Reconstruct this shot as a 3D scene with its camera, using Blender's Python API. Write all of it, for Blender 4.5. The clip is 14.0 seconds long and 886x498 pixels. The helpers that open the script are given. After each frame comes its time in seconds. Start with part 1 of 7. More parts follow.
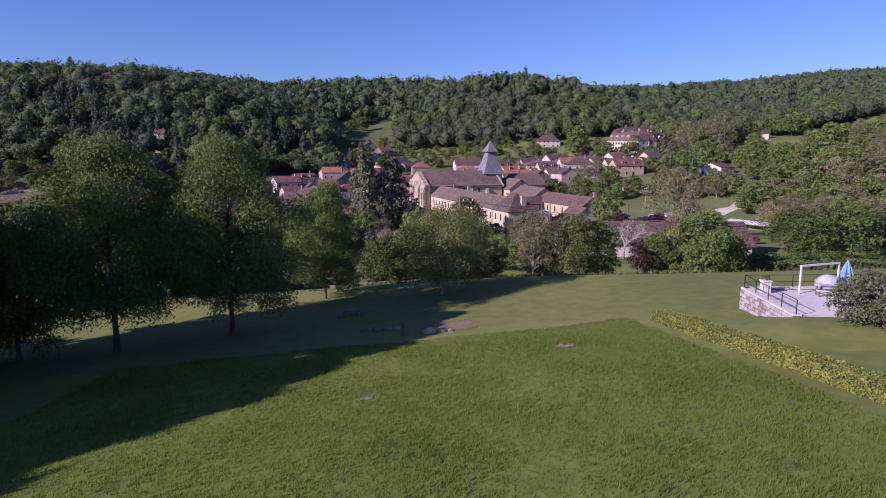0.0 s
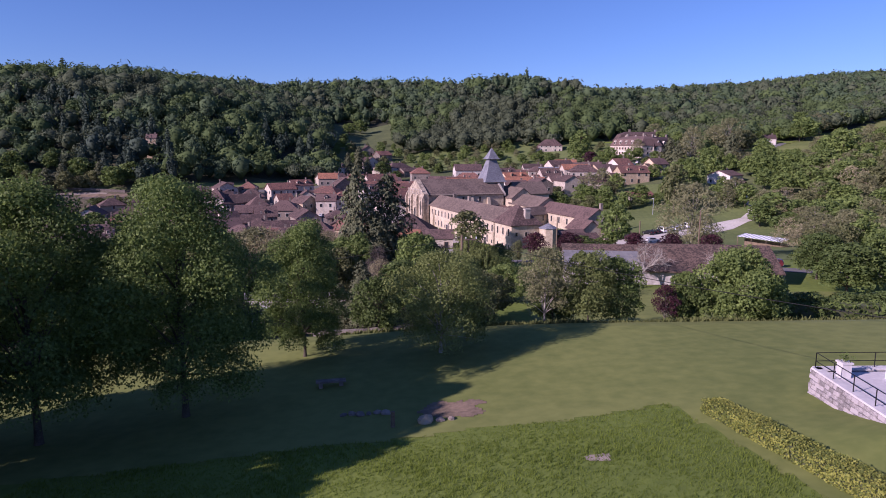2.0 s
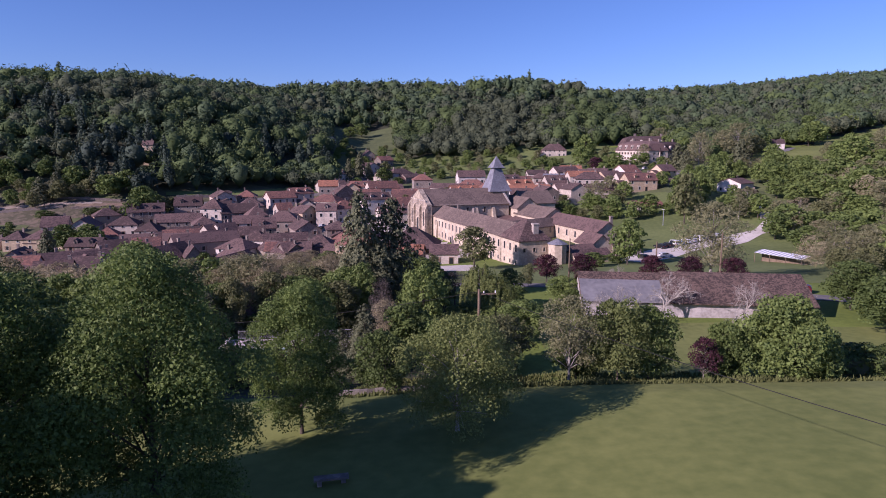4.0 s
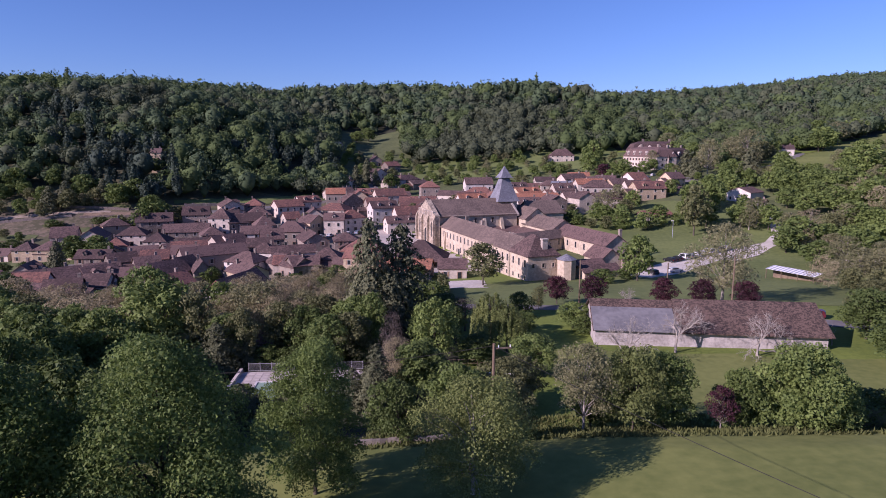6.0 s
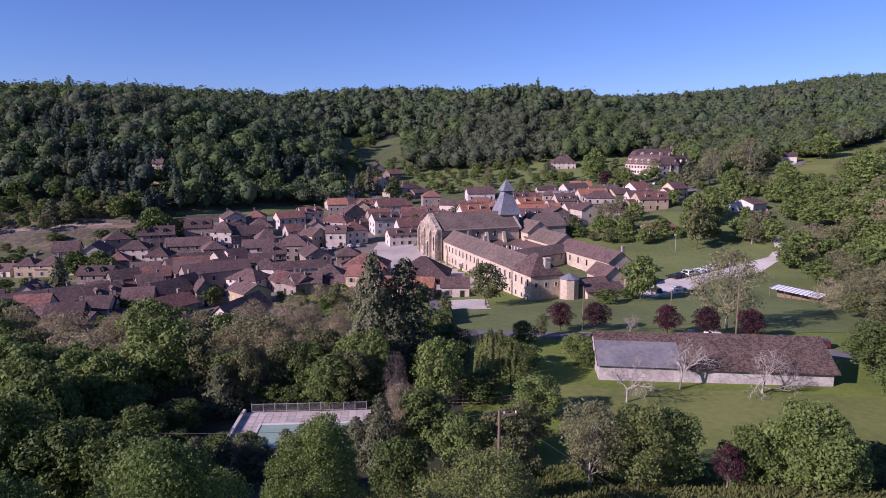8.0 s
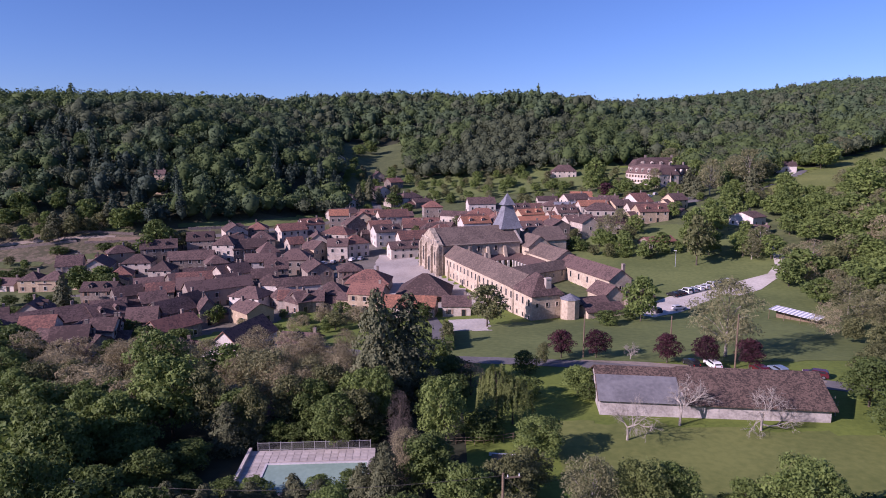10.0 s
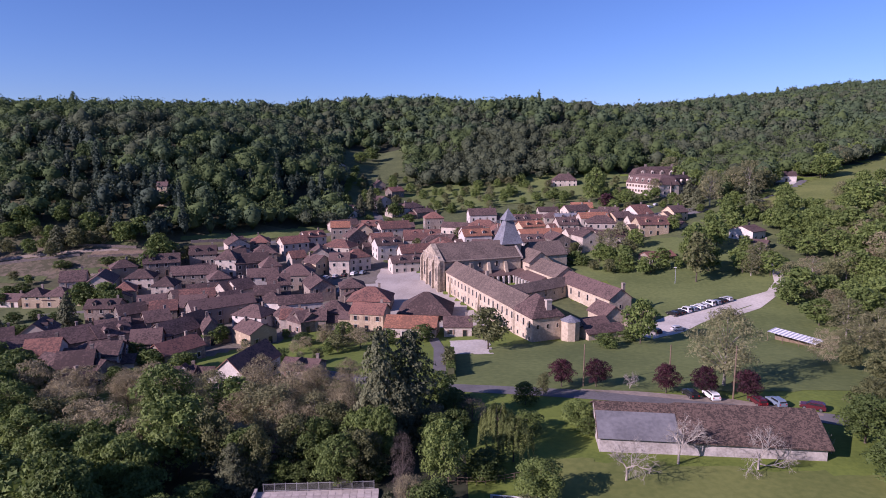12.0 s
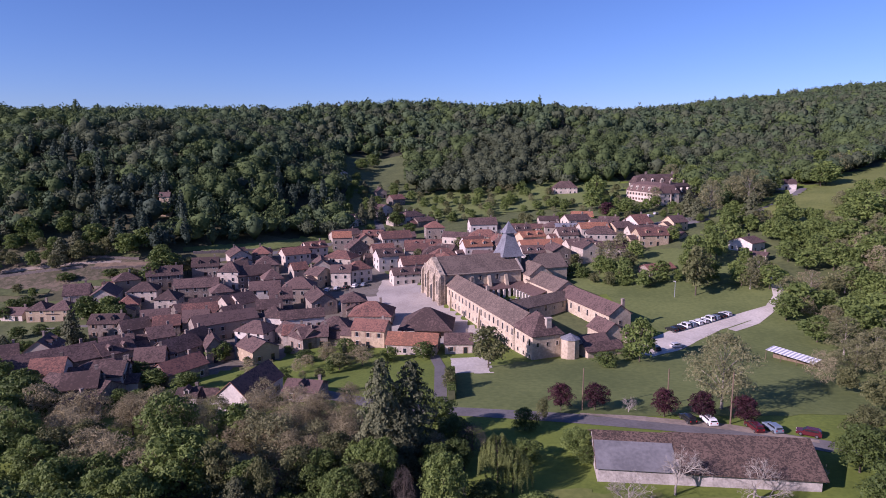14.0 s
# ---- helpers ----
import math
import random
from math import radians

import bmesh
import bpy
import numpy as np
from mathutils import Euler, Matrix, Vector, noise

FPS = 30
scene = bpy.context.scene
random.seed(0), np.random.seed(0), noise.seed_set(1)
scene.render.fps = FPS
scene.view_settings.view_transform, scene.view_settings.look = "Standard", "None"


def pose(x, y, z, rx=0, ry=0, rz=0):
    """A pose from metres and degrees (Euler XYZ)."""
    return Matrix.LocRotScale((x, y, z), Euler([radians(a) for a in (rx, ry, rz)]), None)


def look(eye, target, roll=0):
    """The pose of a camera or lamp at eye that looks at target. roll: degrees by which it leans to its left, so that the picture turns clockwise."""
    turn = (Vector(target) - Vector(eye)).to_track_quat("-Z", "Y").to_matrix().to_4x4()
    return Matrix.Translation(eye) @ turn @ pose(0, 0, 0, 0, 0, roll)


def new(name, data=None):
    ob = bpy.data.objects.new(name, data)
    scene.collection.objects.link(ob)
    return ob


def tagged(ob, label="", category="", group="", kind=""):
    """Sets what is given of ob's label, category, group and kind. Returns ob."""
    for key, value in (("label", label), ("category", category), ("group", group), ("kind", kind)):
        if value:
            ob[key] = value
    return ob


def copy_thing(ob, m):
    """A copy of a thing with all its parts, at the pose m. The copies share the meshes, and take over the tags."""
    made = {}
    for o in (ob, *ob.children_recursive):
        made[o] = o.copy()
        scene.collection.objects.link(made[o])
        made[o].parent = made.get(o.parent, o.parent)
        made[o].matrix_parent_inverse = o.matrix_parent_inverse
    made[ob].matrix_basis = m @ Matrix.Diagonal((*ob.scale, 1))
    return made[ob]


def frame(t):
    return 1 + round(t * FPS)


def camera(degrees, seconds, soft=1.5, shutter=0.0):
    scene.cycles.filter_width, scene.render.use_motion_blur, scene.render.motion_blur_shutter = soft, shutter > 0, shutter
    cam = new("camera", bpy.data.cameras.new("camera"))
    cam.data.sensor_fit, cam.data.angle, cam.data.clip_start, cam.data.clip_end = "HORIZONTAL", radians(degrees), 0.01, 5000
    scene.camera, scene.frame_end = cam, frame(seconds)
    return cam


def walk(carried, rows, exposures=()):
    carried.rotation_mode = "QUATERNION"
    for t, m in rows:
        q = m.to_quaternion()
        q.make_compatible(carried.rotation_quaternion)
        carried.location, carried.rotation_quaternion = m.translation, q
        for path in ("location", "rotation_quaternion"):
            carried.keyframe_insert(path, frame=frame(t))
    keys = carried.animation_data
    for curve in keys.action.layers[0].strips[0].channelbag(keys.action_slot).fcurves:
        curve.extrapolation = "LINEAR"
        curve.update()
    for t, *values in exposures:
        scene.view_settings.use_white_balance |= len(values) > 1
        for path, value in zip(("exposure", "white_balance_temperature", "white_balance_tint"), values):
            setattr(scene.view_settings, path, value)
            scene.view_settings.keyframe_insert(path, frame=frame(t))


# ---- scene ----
cam = camera(70.0, 14.0, soft=0.95)
PATH = [
    (0, pose(1.617, -18.532, 27.505, 80.957, -0.087, -0.440)),
    (0.5, pose(1.737, -16.270, 28.041, 80.967, -0.149, -0.427)),
    (1, pose(1.778, -13.701, 28.658, 80.970, -0.206, -0.424)),
    (1.5, pose(1.770, -11.216, 29.388, 80.955, -0.241, -0.443)),
    (2, pose(1.712, -8.705, 30.279, 80.990, -0.213, -0.462)),
    (2.5, pose(1.620, -6.231, 31.014, 81.011, -0.134, -0.530)),
    (3, pose(1.264, -3.912, 31.973, 80.990, -0.104, -0.567)),
    (5.5, pose(0.000, 0.000, 36.951, 80.868, -0.069, 0.011)),
    (6, pose(-0.107, 0.205, 38.211, 80.844, -0.048, 0.126)),
    (6.5, pose(-0.269, 0.551, 39.341, 80.847, -0.068, 0.220)),
    (7, pose(-0.344, 0.887, 40.668, 80.828, -0.004, 0.238)),
    (7.5, pose(-0.367, 1.155, 42.020, 80.824, 0.061, 0.254)),
    (8, pose(-0.382, 1.442, 43.494, 80.814, 0.108, 0.235)),
    (10.5, pose(-0.864, 1.016, 50.930, 80.777, 0.084, 0.259)),
    (11, pose(-0.898, 0.955, 52.627, 80.755, 0.108, 0.276)),
    (11.5, pose(-0.950, 0.682, 54.140, 80.767, 0.109, 0.300)),
    (12, pose(-0.978, 0.627, 55.746, 80.739, 0.111, 0.313)),
    (12.5, pose(-0.847, 0.545, 57.332, 80.697, 0.172, 0.334)),
    (13, pose(-0.852, 0.262, 58.766, 80.705, 0.192, 0.333)),
    (13.5, pose(-0.824, 0.104, 60.037, 80.699, 0.172, 0.387)),
    (14, pose(-0.786, -0.005, 61.271, 80.700, 0.205, 0.415)),
]
walk(cam, PATH, [(0, 0.46, 5600, 45), (14, 0.46, 5600, 45)])

# ---- sky and sun ----
SUN_FROM = Vector((-0.865, -0.50, 0)).normalized()      # where the sun stands, seen from above
SUN_HIGH = radians(25.5)
world = bpy.data.worlds.new("sky")
scene.world = world
world.use_nodes = True
wn = world.node_tree.nodes
sky = wn.new("ShaderNodeTexSky")
sky.sky_type = "NISHITA"
sky.sun_disc = False
sky.sun_elevation = SUN_HIGH
sky.sun_rotation = math.atan2(SUN_FROM.x, SUN_FROM.y)
sky.air_density, sky.dust_density, sky.ozone_density = 1.0, 0.1, 7.0
sky.altitude = 300
world.node_tree.links.new(sky.outputs[0], wn["Background"].inputs[0])
wn["Background"].inputs[1].default_value = 0.078
lamp = bpy.data.lights.new("sun", "SUN")
lamp.energy, lamp.angle, lamp.color = 5.0, radians(0.5), (1.0, 0.88, 0.70)
sun = new("sun", lamp)
sun.matrix_world = look(Vector((0, 0, 200)) + SUN_FROM * 300 * math.cos(SUN_HIGH) + Vector((0, 0, 300 * math.sin(SUN_HIGH))), (0, 0, 200))

# ---- materials ----
def material(name, colour, dark=None, scale=1.0, fine=12.0, rough=0.85, bump=0.3, island=0.0, each=0.0, metal=0.0, through_light=0.0, rows=0.0, spec=0.3, cells=0.0, spread_by=0.35):
    """A surface with a coarse and a fine variation; island and each vary it by loose piece and by object; rows: courses per metre; cells: tiles or stones per metre, each of its own shade."""
    m = bpy.data.materials.new(name)
    m.use_nodes = True
    n, l = m.node_tree.nodes, m.node_tree.links
    b = n["Principled BSDF"]
    dark = dark or tuple(0.6 * c for c in colour)
    where = n.new("ShaderNodeTexCoord")
    big, small = n.new("ShaderNodeTexNoise"), n.new("ShaderNodeTexNoise")
    big.inputs["Scale"].default_value, big.inputs["Detail"].default_value = scale, 4
    small.inputs["Scale"].default_value, small.inputs["Detail"].default_value = fine, 3
    for tex in (big, small):
        l.new(where.outputs["Object"], tex.inputs["Vector"])
    add = n.new("ShaderNodeMath")
    add.operation = "MULTIPLY_ADD"
    add.inputs[1].default_value = 0.55
    l.new(big.outputs[0], add.inputs[0])
    half = n.new("ShaderNodeMath")
    half.operation = "MULTIPLY"
    half.inputs[1].default_value = 0.45
    l.new(small.outputs[0], half.inputs[0])
    l.new(half.outputs[0], add.inputs[2])
    value = add.outputs[0]
    if cells:
        vor, split, mad0, off = n.new("ShaderNodeTexVoronoi"), n.new("ShaderNodeSeparateColor"), n.new("ShaderNodeMath"), n.new("ShaderNodeMath")
        vor.inputs["Scale"].default_value = cells
        l.new(where.outputs["Object"], vor.inputs["Vector"])
        l.new(vor.outputs["Color"], split.inputs[0])
        off.operation = "SUBTRACT"
        off.inputs[1].default_value = spread_by / 2
        l.new(value, off.inputs[0])
        mad0.operation = "MULTIPLY_ADD"
        mad0.inputs[1].default_value = spread_by
        l.new(split.outputs[0], mad0.inputs[0])
        l.new(off.outputs[0], mad0.inputs[2])
        value = mad0.outputs[0]
    for amount, node, plug in ((island, "ShaderNodeNewGeometry", "Random Per Island"), (each, "ShaderNodeObjectInfo", "Random")):
        if amount:
            src, mad = n.new(node), n.new("ShaderNodeMath")
            mad.operation = "MULTIPLY_ADD"
            mad.inputs[1].default_value = amount
            l.new(src.outputs[plug], mad.inputs[0])
            shift = n.new("ShaderNodeMath")
            shift.operation = "SUBTRACT"
            shift.inputs[1].default_value = amount / 2
            l.new(value, shift.inputs[0])
            l.new(shift.outputs[0], mad.inputs[2])
            value = mad.outputs[0]
    ramp = n.new("ShaderNodeValToRGB")
    ramp.color_ramp.elements[0].position, ramp.color_ramp.elements[1].position = 0.37, 0.63
    ramp.color_ramp.elements[0].color, ramp.color_ramp.elements[1].color = (*dark, 1), (*colour, 1)
    l.new(value, ramp.inputs[0])
    l.new(ramp.outputs[0], b.inputs["Base Color"])
    b.inputs["Roughness"].default_value, b.inputs["Metallic"].default_value = rough, metal
    b.inputs["Specular IOR Level"].default_value = spec
    height = small.outputs[0]
    if rows:
        wave = n.new("ShaderNodeTexWave")
        wave.bands_direction = "Z"
        wave.inputs["Scale"].default_value = rows / 3.1
        wave.inputs["Distortion"].default_value = 1.5
        wave.inputs["Detail Scale"].default_value = 2.0
        l.new(where.outputs["Object"], wave.inputs["Vector"])
        both = n.new("ShaderNodeMath")
        both.operation = "ADD"
        l.new(wave.outputs["Fac"], both.inputs[0])
        l.new(small.outputs[0], both.inputs[1])
        height = both.outputs[0]
    if bump:
        bp = n.new("ShaderNodeBump")
        bp.inputs["Strength"].default_value = bump
        bp.inputs["Distance"].default_value = 0.08
        l.new(height, bp.inputs["Height"])
        l.new(bp.outputs[0], b.inputs["Normal"])
    if through_light:
        tr, mix = n.new("ShaderNodeBsdfTranslucent"), n.new("ShaderNodeMixShader")
        mix.inputs[0].default_value = through_light
        l.new(ramp.outputs[0], tr.inputs[0])
        l.new(b.outputs[0], mix.inputs[1])
        l.new(tr.outputs[0], mix.inputs[2])
        l.new(mix.outputs[0], n["Material Output"].inputs[0])
    return m


MEADOW = material("meadow_grass", (0.158, 0.205, 0.034), (0.100, 0.138, 0.022), 0.09, 1.3, 0.95, 0.4)
LAWN = material("mown_grass", (0.184, 0.204, 0.054), (0.114, 0.140, 0.033), 0.06, 0.9, 0.95, 0.2)
LAWN_GREEN = material("green_lawn", (0.150, 0.182, 0.056), (0.094, 0.122, 0.036), 0.05, 0.8, 0.95, 0.25)
BLADE = material("grass_blades", (0.235, 0.300, 0.048), (0.160, 0.220, 0.034), 0.12, 3.0, 0.85, 0, island=0.10, through_light=0.6)
LEAF = material("leaves", (0.138, 0.188, 0.046), (0.074, 0.108, 0.028), 0.16, 0.7, 0.7, 0, island=0.22, each=0.25, through_light=0.32)
BLADE_ROUGH = material("rough_grass_blades", (0.150, 0.165, 0.052), (0.090, 0.105, 0.034), 0.12, 3.0, 0.9, 0, island=0.1, through_light=0.3)
LEAF_LIGHT = material("leaves_light_green", (0.190, 0.250, 0.064), (0.112, 0.158, 0.041), 0.16, 0.7, 0.7, 0, island=0.22, each=0.2, through_light=0.34)
LEAF_OLIVE = material("leaves_olive", (0.175, 0.185, 0.075), (0.105, 0.115, 0.045), 0.16, 0.7, 0.75, 0, island=0.25, each=0.25, through_light=0.3)
LEAF_GREY = material("leaves_grey_green", (0.175, 0.195, 0.105), (0.100, 0.120, 0.060), 0.16, 0.7, 0.75, 0, island=0.25, each=0.2, through_light=0.3)
LEAF_THIN = material("thin_spring_leaves", (0.255, 0.250, 0.125), (0.155, 0.160, 0.075), 0.16, 0.7, 0.8, 0, island=0.3, each=0.3, through_light=0.35)
LEAF_WILLOW = material("willow_leaves", (0.215, 0.250, 0.075), (0.125, 0.155, 0.045), 0.16, 0.7, 0.75, 0, island=0.25, each=0.2, through_light=0.35)
LEAF_DARK = material("needles_dark", (0.145, 0.155, 0.078), (0.070, 0.080, 0.040), 0.16, 0.7, 0.75, 0, island=0.22, each=0.2, through_light=0.15)
LEAF_PURPLE = material("leaves_purple", (0.070, 0.022, 0.030), (0.032, 0.011, 0.017), 0.25, 1.2, 0.7, 0, island=0.25, each=0.2, through_light=0.2)
LEAF_BROWN = material("budding_twigs", (0.345, 0.300, 0.175), (0.220, 0.190, 0.110), 0.16, 0.7, 0.85, 0, island=0.3, each=0.3, through_light=0.3)
# these two have distance haze put into the colour: dark ends lifted, bluer
FOREST = material("forest_leaves_hazed", (0.090, 0.128, 0.062), (0.070, 0.103, 0.053), 0.018, 0.10, 0.85, 0, island=0.10, through_light=0.25, spec=0.15)
FOREST_OLIVE = material("forest_olive_leaves_hazed", (0.102, 0.122, 0.069), (0.078, 0.096, 0.056), 0.018, 0.10, 0.85, 0, island=0.10, through_light=0.25, spec=0.15)
FOREST_LIGHT = material("forest_fresh_leaves", (0.100, 0.138, 0.049), (0.066, 0.097, 0.036), 0.018, 0.10, 0.85, 0, island=0.10, through_light=0.2, spec=0.15)
FOREST_DARK = material("forest_needles", (0.058, 0.085, 0.055), (0.038, 0.058, 0.042), 0.018, 0.10, 0.8, 0, island=0.12, through_light=0.2)
TWIGS = material("bare_dark_twigs", (0.150, 0.122, 0.105), (0.070, 0.056, 0.050), 0.3, 1.4, 0.9, 0, island=0.3, each=0.2)
LEAF_LAWN = material("deep_green_leaves", (0.185, 0.250, 0.066), (0.092, 0.138, 0.036), 0.3, 1.4, 0.65, 0, island=0.34, through_light=0.42, spec=0.25)
BARK = material("bark", (0.130, 0.105, 0.080), (0.055, 0.045, 0.036), 1.5, 14, 0.95, 0.6)
BARK_PALE = material("pale_bark", (0.42, 0.38, 0.33), (0.22, 0.19, 0.16), 1.5, 14, 0.9, 0.5)
STONE = material("limestone_wall", (0.54, 0.445, 0.335), (0.36, 0.29, 0.215), 0.22, 1.6, 0.92, 0.5, cells=1.6, spread_by=0.14)
STONE_PALE = material("pale_render", (0.56, 0.475, 0.405), (0.36, 0.305, 0.26), 0.25, 1.8, 0.92, 0.3, each=0.3, cells=1.4, spread_by=0.16)
STONE_OCHRE = material("ochre_render", (0.54, 0.415, 0.29), (0.35, 0.27, 0.185), 0.25, 1.8, 0.92, 0.3, each=0.3, cells=1.4, spread_by=0.16)
STONE_DARK = material("weathered_stone", (0.275, 0.223, 0.19), (0.135, 0.110, 0.096), 0.3, 1.8, 0.95, 0.5, each=0.3, cells=1.6, spread_by=0.2)
WHITE_WALL = material("whitewash", (0.62, 0.56, 0.51), (0.43, 0.38, 0.35), 0.4, 2.0, 0.9, 0.25)
TILE = material("brown_roof_tiles", (0.142, 0.091, 0.081), (0.066, 0.044, 0.041), 0.22, 1.3, 0.93, 0.7, each=0.3, cells=2.6, spread_by=0.34)
TILE_RED = material("red_roof_tiles", (0.245, 0.118, 0.088), (0.110, 0.060, 0.052), 0.22, 1.3, 0.93, 0.7, each=0.25, cells=2.6, spread_by=0.32)
TILE_ORANGE = material("orange_roof_tiles", (0.36, 0.155, 0.092), (0.190, 0.092, 0.060), 0.22, 1.3, 0.93, 0.6, each=0.2, cells=2.6, spread_by=0.32)
TILE_OLD = material("mossy_stone_tiles", (0.185, 0.136, 0.112), (0.098, 0.073, 0.062), 0.16, 1.1, 0.95, 0.8, cells=3.2, spread_by=0.26)
SLATE = material("blue_slate", (0.215, 0.214, 0.238), (0.130, 0.130, 0.150), 0.3, 1.6, 0.65, 0.4, spec=0.45, cells=2.4, spread_by=0.2)
GLASS_DARK = material("window_glass", (0.030, 0.034, 0.040), (0.014, 0.016, 0.020), 1.0, 5.0, 0.15, 0, spec=0.6)
PAINT = material("pale_painted_wood", (0.55, 0.53, 0.50), (0.38, 0.36, 0.33), 2.0, 9.0, 0.6, 0.1)
SHUTTER = material("shutter_wood", (0.30, 0.20, 0.14), (0.19, 0.12, 0.085), 2.0, 9.0, 0.7, 0.1, each=0.4)
WOOD = material("weathered_timber", (0.22, 0.16, 0.11), (0.11, 0.08, 0.055), 1.0, 12.0, 0.9, 0.4)
ASPHALT = material("asphalt", (0.185, 0.172, 0.170), (0.125, 0.116, 0.114), 0.15, 1.6, 0.92, 0.2)
CONCRETE = material("pale_concrete", (0.62, 0.58, 0.58), (0.48, 0.45, 0.45), 0.25, 3.0, 0.9, 0.2)
IRON = material("dark_iron", (0.035, 0.033, 0.032), (0.020, 0.019, 0.018), 2.0, 20.0, 0.55, 0.1, metal=0.6)
WHITE_PAINT = material("white_paint", (0.80, 0.80, 0.78), (0.66, 0.65, 0.62), 2.0, 12.0, 0.5, 0.1)
BLUE_CLOTH = material("blue_canvas", (0.20, 0.38, 0.58), (0.12, 0.24, 0.40), 2.0, 12.0, 0.8, 0.3)
GREY_CLOTH = material("grey_tarpaulin", (0.42, 0.43, 0.50), (0.26, 0.27, 0.34), 1.5, 9.0, 0.6, 0.4)
WATER = material("pool_water", (0.29, 0.40, 0.33), (0.23, 0.33, 0.27), 0.3, 1.5, 0.2, 0.05, spec=0.35)
GALVANISED = material("galvanised_metal", (0.40, 0.40, 0.41), (0.28, 0.28, 0.29), 2.0, 12.0, 0.55, 0.1, metal=0.3)
RUBBER = material("tyre_rubber", (0.025, 0.025, 0.027), (0.014, 0.014, 0.015), 3.0, 20.0, 0.85, 0.1)
CHROME = material("wheel_metal", (0.55, 0.55, 0.57), (0.40, 0.40, 0.42), 3.0, 20.0, 0.3, 0, metal=0.9)
LAMP_GLASS = material("lamp_glass", (0.70, 0.68, 0.62), (0.55, 0.53, 0.50), 3.0, 20.0, 0.15, 0)
RED_GLASS = material("rear_lamp_glass", (0.45, 0.03, 0.03), (0.30, 0.02, 0.02), 3.0, 20.0, 0.2, 0)
CAR_PAINTS = {
    "white": material("white_car_paint", (0.76, 0.76, 0.76), (0.70, 0.70, 0.70), 0.6, 5, 0.25, 0, spec=0.6),
    "black": material("black_car_paint", (0.022, 0.022, 0.026), (0.016, 0.016, 0.018), 0.6, 5, 0.22, 0, spec=0.6),
    "blue-grey": material("blue_grey_car_paint", (0.19, 0.24, 0.31), (0.16, 0.20, 0.26), 0.6, 5, 0.25, 0, spec=0.6),
    "dark red": material("dark_red_car_paint", (0.10, 0.016, 0.022), (0.075, 0.012, 0.016), 0.6, 5, 0.25, 0, spec=0.6),
    "silver": material("silver_car_paint", (0.50, 0.51, 0.53), (0.44, 0.45, 0.47), 0.6, 5, 0.25, 0, spec=0.6),
}
GRAVEL = material("pale_gravel", (0.60, 0.55, 0.49), (0.42, 0.38, 0.33), 0.12, 1.4, 0.95, 0.4)
PAVING = material("stone_paving", (0.46, 0.41, 0.37), (0.33, 0.29, 0.26), 0.1, 1.6, 0.9, 0.3)
EARTH = material("bare_earth", (0.165, 0.130, 0.092), (0.074, 0.070, 0.040), 0.06, 0.5, 0.97, 0.6, cells=0.7, spread_by=0.25)
SCRUB = material("scrub_ground", (0.110, 0.104, 0.056), (0.056, 0.060, 0.030), 0.05, 0.5, 0.95, 0.5)
GARDEN = material("garden_green", (0.120, 0.140, 0.052), (0.058, 0.074, 0.028), 0.07, 0.6, 0.95, 0.5)
VERGE = material("trodden_verge", (0.340, 0.275, 0.225), (0.210, 0.172, 0.138), 0.15, 1.2, 0.96, 0.4)
SOIL = material("lawn_soil", (0.255, 0.180, 0.125), (0.140, 0.105, 0.072), 0.5, 3.0, 0.97, 0.5)
DRY = material("dry_grass", (0.145, 0.130, 0.070), (0.090, 0.090, 0.044), 0.1, 1.1, 0.95, 0.4)


